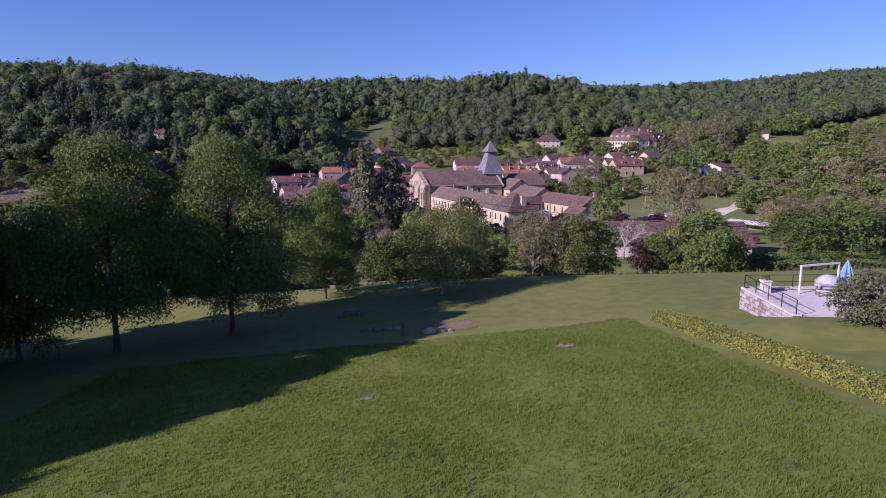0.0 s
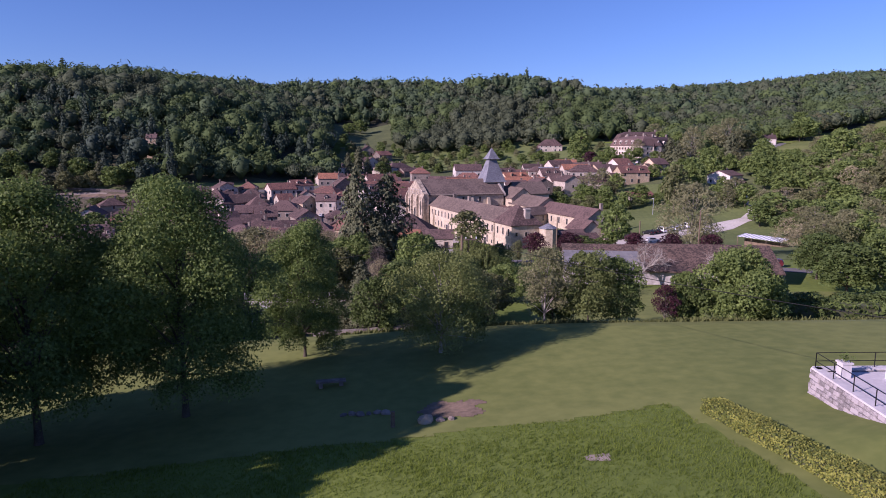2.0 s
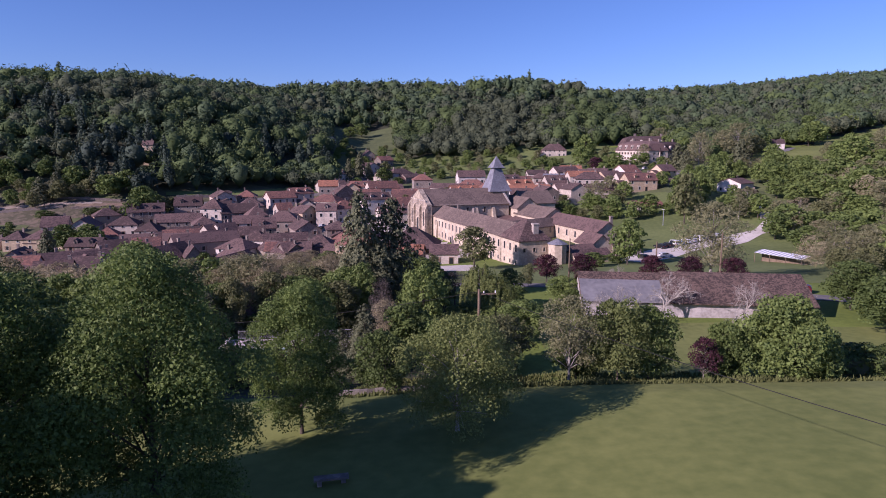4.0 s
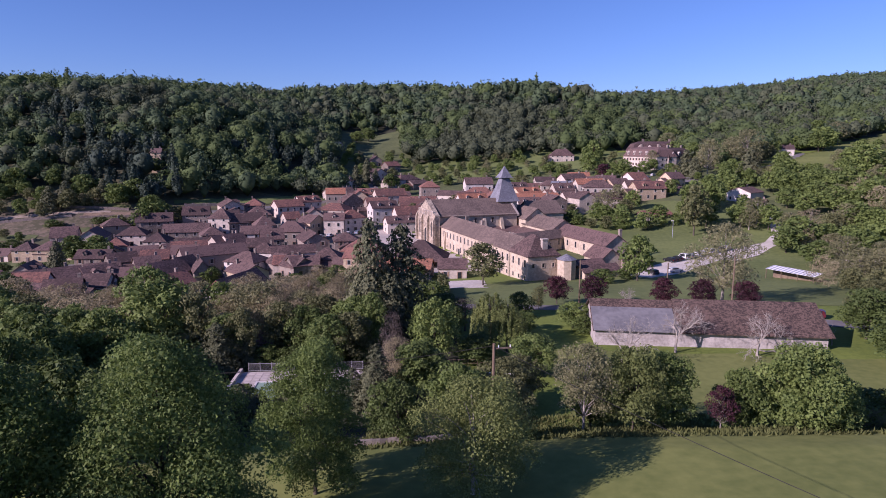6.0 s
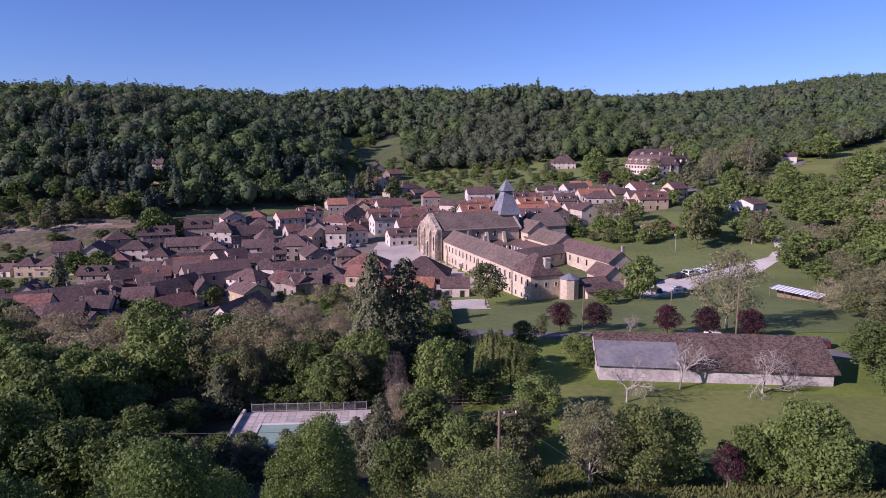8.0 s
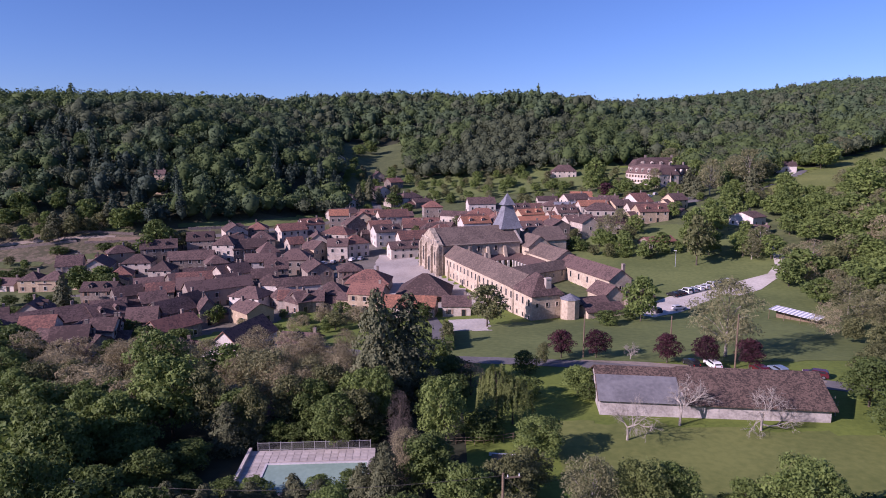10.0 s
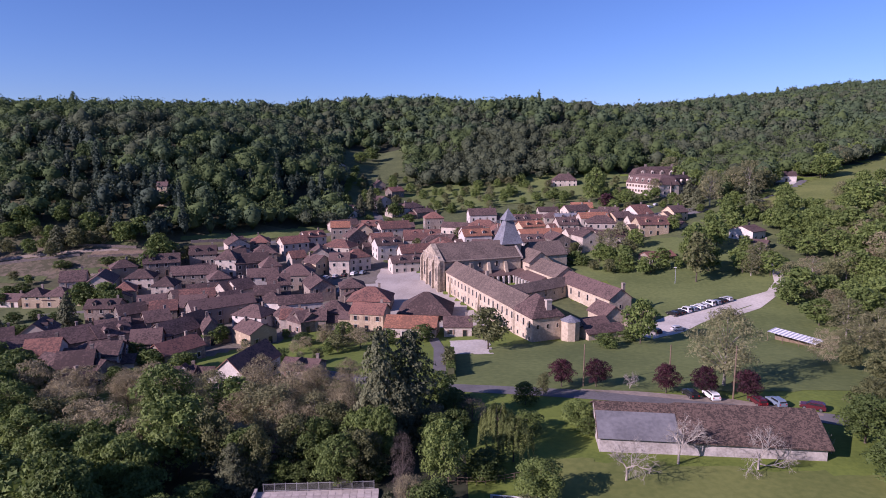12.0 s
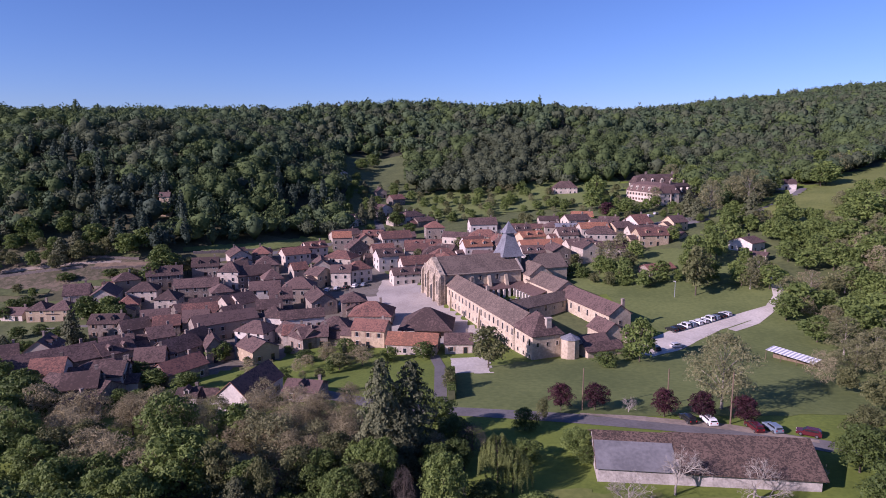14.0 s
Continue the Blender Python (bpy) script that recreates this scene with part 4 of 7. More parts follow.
house(60.8, 294.6, 14, 13.1, 8, 6.5, 2.4, "gable", STONE_PALE, base=9.1)
house(72.8, 301.8, -5, 13.9, 9, 9, 3, "hip", STONE_PALE, base=10.9)
house(55.7, 355.1, 2, 11.0, 8, 5, 2, "gable", STONE_PALE, base=15.0)
house(74.8, 356.1, -4, 11.5, 9, 5, 2.4, "gable", STONE_OCHRE, TILE_ORANGE, base=17.0)
house(42.5, 342.9, -3, 16.9, 9, 5, 2, "gable", WHITE_WALL, TILE_RED, base=12.1)
house(98.1, 328.5, -64, 12.3, 10, 5, 4, "gable_front", WHITE_WALL, TILE_RED, base=16.6)
house(106.3, 312.4, -50, 15.5, 8, 4, 1.6, "gable", STONE_OCHRE, base=16.1)
house(79.4, 435.2, -3, 15.9, 9, 5, 4, "hip", STONE_PALE, base=27.9)
house(131.3, 277.3, -56, 11.0, 10, 4.5, 2, "gable_front", WHITE_WALL, base=14.7)
house(129.0, 261.8, -38, 7.3, 6, 3, 1, "gable", STONE_PALE, base=13.2)
house(247.0, 446.0, -30, 14.0, 11, 5.5, 4, "gable_front", STONE_OCHRE, base=41.3)
house(208.6, 396.0, -14, 11.5, 8, 4, 2.4, "gable", WHITE_WALL, base=33.4)
house(-55.6, 372.0, 52, 10.2, 8, 5, 2.6, "gable", STONE_PALE, base=14.2)
house(-42.8, 398.2, 55, 14.1, 8, 5, 3, "gable_front", WHITE_WALL, base=16.9)
house(-23.3, 386.1, 44, 15.5, 8, 5, 2.6, "hip", STONE_PALE, base=14.0)
house(-56.4, 338.9, 39, 15.3, 9, 5, 2.6, "gable", STONE_PALE, base=9.2)
house(-45.5, 308.4, 27, 11.0, 8, 7, 4, "gable_front", STONE_DARK, base=5.1)
house(-35.7, 312.1, 21, 10.1, 8, 5.5, 2.6, "hip", STONE_DARK, SLATE, base=5.3)
house(85.7, 257.9, 25, 13.7, 7, 3, 1.8, "gable", STONE_DARK, TILE_RED, chimneys=0, base=8.2)
house(-61.3, 140.3, 4, 4.6, 6, 3, 1, "gable", WHITE_WALL, base=1.7)
house(-82.9, 131.0, -28, 7.7, 7, 4, 2, "gable_front", STONE_PALE, base=1.2)
house(-34.2, 141.1, -11, 8.3, 7, 3, 1.6, "gable", STONE_DARK, base=2.8)
house(-60.7, 248.9, 5, 12.7, 10, 6.5, 3.5, "hip", STONE_DARK, base=-0.6)
house(-75.5, 262.8, 27, 8.1, 8, 6, 3.5, "hip", STONE_DARK, base=0.5)
house(-79.5, 235.2, -36, 9.3, 8, 5, 3, "gable_front", STONE_PALE, base=-1.9)
house(-99.9, 231.3, 42, 8.3, 8, 4, 2.4, "gable", STONE_DARK, base=-3.1)
house(-48.6, 195.9, -42, 15.3, 8, 4, 2.4, "gable", STONE_DARK, base=-1.7)
house(-45.9, 192.4, 33, 4.5, 8, 4, 2.4, "gable", STONE_DARK, base=-1.3)
house(-91.4, 147.9, -18, 19.0, 9, 4, 2.6, "gable", STONE_DARK, base=-1.0)
house(-86.3, 154.5, 10, 5.8, 9, 5.5, 2.4, "gable", STONE_PALE, base=-0.7)
house(-103.6, 188.3, 29, 9.4, 12, 4.5, 2.8, "gable", STONE_DARK, base=-3.6)
house(-93.9, 196.4, 34, 7.4, 9, 5, 2.6, "gable", STONE_DARK, base=-3.3)
house(-103.2, 259.5, 44, 8.3, 9, 5, 2.6, "gable", STONE_DARK, base=-0.1)
house(-87.7, 267.3, 31, 9.4, 9, 6, 3, "gable", STONE_DARK, base=1.0)
house(-79.5, 189.2, 66, 7.3, 9, 5, 3, "gable", STONE_DARK, base=-2.5)
house(-78.1, 218.5, 48, 7.5, 8, 5, 2.8, "gable", STONE_DARK, base=-2.4)
house(-67.8, 277.8, 32, 6.7, 8, 5, 2.6, "gable", STONE_PALE, TILE_RED, base=2.5)
house(19.8, 294.3, -13, 17.3, 8, 5, 2, "gable", STONE_PALE, base=5.4)
house(-1.3, 314.9, -25, 9.4, 8, 4, 2, "gable", STONE_DARK, base=6.3)
house(62.1, 329.8, -1, 13.0, 9, 6, 2.4, "gable", STONE_DARK, SLATE, base=12.5)
house(55.6, 335.5, 2, 10.5, 8, 6, 2.4, "hip", STONE_PALE, base=12.7)
house(85.4, 337.4, -14, 10.1, 8, 5, 2.4, "gable", STONE_PALE, base=16.2)
house(47.4, 269.2, -75, 10.2, 7, 3, 1.6, "gable_front", WHITE_WALL, base=6.0)
house(-73.9, 296.9, 35, 12.6, 9, 6, 2.8, "gable", STONE_PALE, TILE_RED, base=5.1)
house(-67.0, 308.4, 37, 10.6, 9, 6, 2.6, "gable", STONE_PALE, TILE_RED, base=6.3)
house(-29.1, 384.3, 61, 19.3, 8, 5, 2.6, "gable", STONE_PALE, base=13.8)
house(-15.7, 379.2, 35, 12.1, 8, 4, 2, "gable", STONE_DARK, base=12.9)
house(-27.8, 110.0, 4, 2.7, 5, 2.6, 1, "gable", WHITE_WALL, chimneys=0, base=5.9)
house(-24.4, 116.7, 11, 3.0, 5, 2.6, 1.2, "gable", WHITE_WALL, chimneys=0, base=5.7)
house(-26.8, 95.6, 1, 4.0, 6, 2.4, 1, "gable", WHITE_WALL, chimneys=0, base=6.5)
house(-48.1, 444.0, 20, 7.5, 7, 4.5, 2.8, "gable_front", STONE_DARK, TILE, base=25.0)
house(-82.5, 486.0, 35, 8.0, 7, 4, 2.4, "gable_front", WHITE_WALL, TILE, base=37.0)
house(-36.0, 428.0, 40, 10.0, 8, 4.5, 2.6, "gable", STONE_DARK, TILE_RED, base=21.5)
# more of the old houses that crowd the streets
house(-88.5, 213.6, 13, 8.6, 7.7, 5, 3.2, "gable", STONE_DARK, TILE, base=-3.0)
house(-98.3, 289.8, 117, 14.9, 9.5, 5.5, 2.7, "gable", STONE_PALE, TILE, base=6.4)
house(-83.7, 283.7, 17, 10.6, 9.5, 4.2, 3.2, "hip", STONE_DARK, TILE, base=4.5)
house(-95.0, 164.9, 21, 13.0, 8.4, 4.2, 2.5, "hip", STONE_OCHRE, TILE, base=-2.6)
house(-58.5, 282.9, 103, 12.5, 7.8, 5.5, 2.8, "gable", STONE_PALE, TILE, base=3.1)
house(-137.0, 244.6, 107, 13.9, 9.8, 6, 3.1, "gable", STONE_PALE, TILE, base=-2.1)
house(-122.0, 264.9, 21, 14.0, 9.8, 5.5, 3.1, "gable", STONE_DARK, TILE, base=2.3)
house(-106.2, 159.5, 14, 8.2, 8.1, 6, 3.0, "gable", STONE_PALE, TILE_RED, base=-2.6)
house(-124.3, 185.4, 103, 9.4, 8.1, 6, 3.0, "gable", STONE_PALE, TILE, base=-4.8)
house(-91.2, 245.9, 27, 8.4, 8.8, 6, 2.7, "hip", STONE_DARK, TILE, base=-1.2)
house(-108.5, 276.0, 15, 11.0, 7.9, 5, 3.3, "gable", STONE_DARK, TILE, base=4.4)
house(-137.9, 185.4, 33, 9.0, 9.6, 4.2, 2.6, "gable", STONE_DARK, TILE, base=-5.4)
house(-64.9, 235.5, 20, 8.2, 7.6, 6, 3.4, "gable", STONE_DARK, TILE, base=-1.3)
house(-90.9, 222.8, 22, 11.7, 9.6, 5.5, 2.8, "gable", STONE_PALE, TILE_RED, base=-3.0)
house(-66.4, 225.2, 17, 8.8, 8.9, 5.5, 2.5, "gable", STONE_DARK, TILE, base=-1.9)
house(-88.9, 295.8, 103, 10.3, 8.7, 5, 2.7, "hip", STONE_DARK, TILE_RED, base=6.8)
house(-95.0, 278.0, 28, 8.1, 8.1, 4.2, 2.6, "gable", STONE_DARK, TILE, base=4.0)
house(-125.5, 239.6, 110, 8.8, 7.8, 4.2, 2.8, "hip", STONE_OCHRE, TILE_RED, base=-2.9)
house(-105.1, 218.3, 22, 9.3, 7.8, 5.5, 2.4, "gable", STONE_DARK, TILE, base=-3.7)
house(-136.2, 259.8, 34, 9.9, 8.3, 5.5, 2.6, "hip", STONE_OCHRE, TILE, base=1.1)
house(-148.7, 245.9, 21, 9.1, 10.0, 6, 3.4, "gable", STONE_PALE, TILE, base=-2.0)
house(-49.3, 233.6, 114, 14.9, 9.4, 5.5, 2.9, "gable", STONE_DARK, TILE, base=-0.9)
house(-36.2, 230.5, 103, 10.0, 9.1, 5.5, 2.5, "hip", STONE_DARK, TILE, base=-0.5)
# houses along the street north of the church
house(36.5, 327.8, 11, 11.0, 9.1, 7, 2.7, "gable", STONE_PALE, TILE, base=10.8)
house(-2.8, 294.2, 12, 12.1, 8.5, 6, 3.1, "hip", STONE_PALE, TILE_RED, base=4.6)
house(95.4, 299.0, 10, 14.5, 9.0, 5.5, 3.1, "gable", STONE_OCHRE, TILE_RED, base=14.0)
house(13.1, 305.0, 17, 13.9, 8.1, 7, 2.8, "gable", WHITE_WALL, TILE_ORANGE, base=6.4)
house(86.9, 320.7, 23, 10.7, 8.1, 5, 2.5, "gable", STONE_OCHRE, TILE, base=15.3)
house(-55.8, 324.6, 10, 9.5, 8.5, 7, 2.6, "gable", STONE_DARK, TILE_ORANGE, base=8.0)
house(48.6, 284.6, 104, 12.0, 8.8, 7, 2.5, "gable", STONE_DARK, TILE, base=7.8)
house(-28.9, 331.8, 23, 16.0, 8.9, 6, 3.3, "gable", STONE_PALE, TILE_RED, base=7.6)
house(78.4, 328.6, 5, 10.5, 9.2, 5.5, 2.7, "gable", STONE_PALE, TILE, base=15.2)
house(68.6, 342.3, 20, 13.5, 9.0, 6, 2.7, "gable", STONE_PALE, TILE, base=15.6)
house(18.3, 348.2, 10, 14.9, 8.5, 7, 3.2, "gable", WHITE_WALL, TILE, base=11.7)
house(58.3, 315.0, 11, 9.9, 9.4, 6, 3.3, "gable", STONE_PALE, TILE, base=11.5)
house(-14.9, 281.9, 20, 15.2, 8.3, 6, 3.2, "gable", STONE_PALE, TILE_RED, base=3.2)
house(-28.8, 294.4, 23, 12.3, 9.5, 7, 2.9, "gable", WHITE_WALL, TILE, base=3.7)
house(-32.7, 303.9, 21, 10.6, 8.3, 7, 2.8, "gable", STONE_DARK, TILE_RED, base=4.6)
house(114.2, 319.6, 28, 9.6, 8.2, 5, 2.9, "gable", STONE_OCHRE, TILE, base=18.1)
house(72.5, 318.0, 7, 14.5, 8.1, 7, 2.4, "gable", STONE_PALE, TILE_ORANGE, base=13.4)
house(93.2, 308.0, 9, 12.8, 8.0, 5, 2.9, "gable", STONE_PALE, TILE, base=14.7)
house(74.0, 286.2, 4, 15.0, 8.4, 5, 2.5, "gable", STONE_PALE, TILE, base=10.6)
house(-41.0, 337.6, 5, 10.6, 8.0, 5, 2.6, "gable", STONE_PALE, TILE_RED, base=9.0)
house(-6.1, 303.0, 10, 14.7, 8.4, 5, 3.2, "hip", STONE_DARK, TILE, base=5.1)
house(25.9, 319.3, 104, 9.8, 8.5, 5, 2.7, "gable", WHITE_WALL, TILE_RED, base=8.9)
house(-8.3, 348.8, 10, 10.2, 8.5, 7, 2.8, "hip", STONE_DARK, TILE_RED, base=10.0)
house(-16.6, 312.5, 8, 11.4, 9.5, 5, 2.8, "gable", STONE_PALE, TILE_RED, base=5.4)
house(-44.4, 327.0, 105, 10.3, 8.3, 5.5, 3.0, "gable", STONE_OCHRE, TILE_RED, base=7.8)
house(37.8, 287.9, 9, 10.2, 8.6, 6, 2.8, "gable", WHITE_WALL, TILE, base=7.1)
house(-2.2, 283.4, 105, 12.0, 9.0, 7, 2.5, "hip", STONE_DARK, TILE_RED, base=3.9)
house(11.8, 317.7, 21, 11.2, 8.4, 5.5, 3.0, "gable", WHITE_WALL, TILE_RED, base=7.4)
house(61.5, 284.0, 107, 11.0, 8.3, 7, 2.5, "gable", STONE_PALE, TILE, base=9.1)
house(26.5, 306.6, 109, 9.6, 8.9, 6, 3.2, "gable", STONE_PALE, TILE, base=7.7)

# ---- woods on the hills: too many to count ----
def woods(name, label, mat, spots, seed, tall, wide, leaf, per, conifer=0.0):
    """One joined mass of uneven crowns: each a lumpy core wrapped in clumps of leaves."""
    rng = np.random.default_rng(seed)
    bm = bmesh.new()
    bmesh.ops.create_icosphere(bm, subdivisions=1, radius=1)
    core = np.array([v.co[:] for v in bm.verts])
    tri = np.array([[v.index for v in f.verts] for f in bm.faces])
    bm.free()
    V, T, Q, k = [], [], [], 0
    qv, n = [], 0
    for x, y in spots:
        grown = rng.uniform(0.55, 1.45)
        h, r = tall * grown * rng.uniform(0.85, 1.15), wide * grown * rng.uniform(0.8, 1.2)
        z = gz(x, y)
        pointed = rng.uniform() < conifer
        if pointed:
            r *= 0.55
            h *= 1.15
        c = core * (1 + rng.normal(0, 0.16, (len(core), 1)))
        if pointed:
            c[:, :2] *= np.clip(0.95 - 0.75 * c[:, 2:3], 0.12, 1.3)
        V.append(c * (r * 0.64, r * 0.64, h * 0.36) + (x, y, z + h * 0.50))
        T.append(tri + k)
        k += len(core)
        way = rng.normal(0, 1, (per, 3))
        way[:, 2] = np.abs(way[:, 2]) * 1.0 - 0.45
        way /= np.linalg.norm(way, axis=1)[:, None]
        lump = 0.78 + 0.34 * np.sin(way @ rng.normal(0, 3.2, (3, 3)) + rng.uniform(0, 6, 3)).mean(1)
        p = way * lump[:, None]
        if pointed:
            p[:, :2] *= np.clip(0.95 - 0.75 * p[:, 2:3], 0.12, 1.3)
        qv.append((p * (r, r, h * 0.46) + (x, y, z + h * 0.54), way, leaf * rng.uniform(0.6, 1.3, per)))
    P, W, S = (np.concatenate(a) for a in zip(*qv))
    v, f = leaf_clumps(P, W, S, rng, 0.7)
    V = np.concatenate(V)
    allv = np.concatenate([V, v])
    tris = np.concatenate([np.concatenate(T), f + len(V)])
    return tagged(new(name, array_mesh(name, allv, tris, mat)), label, "woodland", kind="stuff")


def scatter(rng, x0, y0, x1, y1, step, keep):
    out = []
    for x in np.arange(x0, x1, step):
        for y in np.arange(y0, y1, step):
            p = (x + rng.uniform(-0.45, 0.45) * step, y + rng.uniform(-0.45, 0.45) * step)
            if keep(*p):
                out.append(p)
    return out


def seen_side(x, y):
    """Inside the wedge of country that the flight overlooks."""
    return abs(x) < 0.80 * (y + 40) + 10


PASTURE = [(160, 283), (165, 334), (186, 370), (207, 374), (262, 424), (320, 464), (430, 560), (430, 500), (300, 410), (259, 380), (217, 348), (191, 314), (172, 285)]


def within(ring, x, y):
    """Whether a point lies inside a closed ring of (x, y)."""
    inside = False
    for (ax, ay), (bx, by) in zip(ring, ring[1:] + ring[:1]):
        if (ay > y) != (by > y) and x < ax + (bx - ax) * (y - ay) / (by - ay):
            inside = not inside
    return inside


def wooded(x, y):
    """Where the woods stand: the hill west of the side valley, the hill behind the village, and the slope above the pasture."""
    if not seen_side(x, y):
        return False
    edge = 15 * noise.noise(Vector((x * 0.02, y * 0.02, 3)))
    if x < -0.163 * y + 0.4 * edge:
        return y > max(292, 300 + 0.62 * (x + 125)) + 0.05 * abs(x + 120) + 0.8 * edge
    if x < -0.062 * y + 0.3 * edge:
        return y > 585 + edge
    if x < 150:
        return y > 446 + edge
    if any(abs(x - a) < 9 and b - 26 < y < b + 8 for a, b in ((213, 406), (252, 452))):
        return False
    return y > 368 + 0.72 * (x - 180) + 0.6 * edge and not within(PASTURE, x, y)


wood_rng = np.random.default_rng(11)
kinds = {"fresh": [], "mid": [], "olive": [], "dark": []}
far_kinds = {"mid": [], "olive": [], "fresh": []}
for p in scatter(wood_rng, -440, 240, 420, 560, 8.1, wooded):
    patchy = noise.noise(Vector((p[0] * 0.012, p[1] * 0.012, 8.0))) + 0.9 * wood_rng.uniform(-0.5, 0.5)
    firs = noise.noise(Vector((p[0] * 0.016, p[1] * 0.016, 2.0))) + 0.5 * wood_rng.uniform(-0.5, 0.5)
    if firs > 0.22 and p[0] < 0 and p[1] < 400:
        kinds["dark"].append(p)
    elif p[0] > -40 and patchy < 0.12:
        kinds["olive"].append(p)
    elif patchy > 0.16:
        kinds["fresh"].append(p)
    elif patchy < -0.24:
        kinds["olive"].append(p)
    else:
        kinds["mid"].append(p)
for p in scatter(wood_rng, -800, 560, 1000, 1130, 12.5, lambda x, y: wooded(x, y) and not (x < -0.2 * y and y > 800)):
    far_kinds["fresh" if (q := wood_rng.uniform()) < 0.2 else "olive" if q < 0.5 else "mid"].append(p)
woods("hillside_wood", "dense mixed woodland covering the valley sides", FOREST, kinds["mid"], 21, 11.5, 6.0, 1.4, 185, 0.05)
woods("hillside_wood", "fresh light-green trees among the hillside woodland", FOREST_LIGHT, kinds["fresh"], 23, 11.5, 6.2, 1.4, 185)
woods("hillside_wood", "olive-brown trees just coming into leaf in the woodland", FOREST_OLIVE, kinds["olive"], 24, 10.5, 5.6, 1.35, 185)
woods("hillside_wood", "dark firs among the hillside woodland", FOREST_DARK, kinds["dark"], 25, 13, 5.0, 1.3, 200, 0.85)
woods("distant_wood", "dense woodland on the far ridge", FOREST, far_kinds["mid"], 22, 13, 7.5, 2.7, 62, 0.1)
woods("distant_wood", "olive-brown woodland on the far ridge", FOREST_OLIVE, far_kinds["olive"], 26, 13, 7.0, 2.6, 62)
woods("distant_wood", "fresh green woodland on the far ridge", FOREST_LIGHT, far_kinds["fresh"], 27, 13, 7.5, 2.7, 62)


# the woodland floor under the trees; round the pool its dark colour paints shade
LITTER_SHADE = material("leaf_litter_and_shade", (0.052, 0.056, 0.030), (0.026, 0.030, 0.016), 0.05, 0.5, 0.97, 0.5)
land.data.materials.append(LITTER_SHADE)
# the block from x -75 to 3 is coloured dark for shaded undergrowth
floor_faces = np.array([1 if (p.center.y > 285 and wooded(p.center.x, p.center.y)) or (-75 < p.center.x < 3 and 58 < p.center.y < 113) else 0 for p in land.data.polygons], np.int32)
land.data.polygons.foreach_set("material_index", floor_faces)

# ---- kinds of single trees, each a few shared meshes 10 m high and 4 m in radius ----
KINDS = {
    "round": (3, 1.4, 2600, 0.62, "round", LEAF, BARK, "broad-leaved tree with a full mid-green crown", "tree"),
    "light": (3, 1.4, 2600, 0.60, "round", LEAF_LIGHT, BARK, "broad-leaved tree with a fresh light-green crown", "tree"),
    "olive": (3, 1.4, 2300, 0.55, "round", LEAF_OLIVE, BARK, "tree with a thin olive-green spring crown", "tree"),
    "willow": (2, 1.2, 4200, 0.40, "weep", LEAF_WILLOW, BARK, "willow with drooping fresh green foliage", "tree"),
    "conifer": (3, 0.5, 3400, 0.46, "cone", LEAF_DARK, BARK, "dark green conifer with dense needles", "conifer"),
    "purple": (2, 1.8, 2400, 0.55, "round", LEAF_PURPLE, BARK, "round purple-leaved plum tree", "tree"),
    "brown": (3, 0.8, 3200, 0.62, "round", LEAF_BROWN, BARK, "budding tree with bare brownish twigs", "tree"),
    "bare_bush": (2, 0.8, 2600, 0.6, "round", LEAF_BROWN, BARK_PALE, "tall leafless shrub with pale twigs", "shrub"),
    "dark_bare": (2, 0.4, 2600, 0.5, "column", TWIGS, BARK, "leafless dark upright tree with dense twigs", "tree"),
    "budding": (3, 1.2, 3000, 0.55, "round", LEAF_THIN, BARK_PALE, "tree with a thin pale green spring crown and grey limbs", "tree"),
    "bushy": (3, 0.2, 1700, 0.70, "round", LEAF, BARK, "dense green garden shrub", "shrub"),
    "column": (2, 0.4, 1800, 0.60, "column", LEAF_OLIVE, BARK, "slender upright garden tree", "tree"),
}
for number, (kind, (copies, low, many, size, form, leafy, barky, *_)) in enumerate(KINDS.items()):
    for c in range(copies):
        for detail, k, big in (("near", 2.2, 0.60), ("far", 0.85, 0.95), ("distant", 0.55, 1.15)):
            tree_meshes((kind, c, detail), 100 + number * 10 + c, 10, 4, low, int(many * k), size * big, form, leafy, barky, 0.25 if kind in ("brown", "bare_bush", "olive", "budding", "dark_bare") else 0.55, slim=0.22 if kind in ("brown", "bare_bush") else 0.14 if kind == "dark_bare" else 0.4 if kind == "budding" else 1.0)
planted = 0


def grow(kind, x, y, h, r, turn):
    """A single tree of a kind, h metres high and r in radius."""
    global planted
    planted += 1
    k = KINDS[kind]
    s = h / 10
    name = k[8] if k[8] != "tree" else ("willow_tree" if kind == "willow" else "tree")
    return plant((kind, planted % k[0], "near" if y < 125 else "far" if y < 200 else "distant"), x, y, s, radians(turn), k[7], k[8], name, "", (r / 4) / s)

# ---- single trees ----
grow("conifer", -11.8, 98.0, 20.5, 6.0, 121)
grow("conifer", -7.0, 101.0, 19.0, 6.8, 303)
grow("conifer", -8.4, 97.2, 12.5, 4.6, 40)
grow("conifer", -13.0, 101.5, 12.0, 4.2, 66)
grow("willow", 7.0, 92.8, 8.8, 3.3, 189)
grow("willow", 9.2, 90.8, 7.4, 3.2, 309)
grow("light", -1.5, 84.4, 10.0, 3.7, 242)
grow("light", 11.6, 79.6, 5.6, 3.6, 320)
grow("dark_bare", -7.2, 83.6, 8.5, 2.0, 30)
grow("dark_bare", 3.4, 103.5, 6.0, 3.4, 200)
grow("round", 0.6, 98.4, 5.5, 3.0, 15)
grow("round", -2.6, 95.2, 6.0, 3.0, 80)
grow("bushy", 12.6, 101.5, 3.6, 3.0, 140)
grow("light", 21.6, 103.4, 4.5, 3.2, 297)
grow("bushy", 22.7, 100.2, 3, 2, 33)
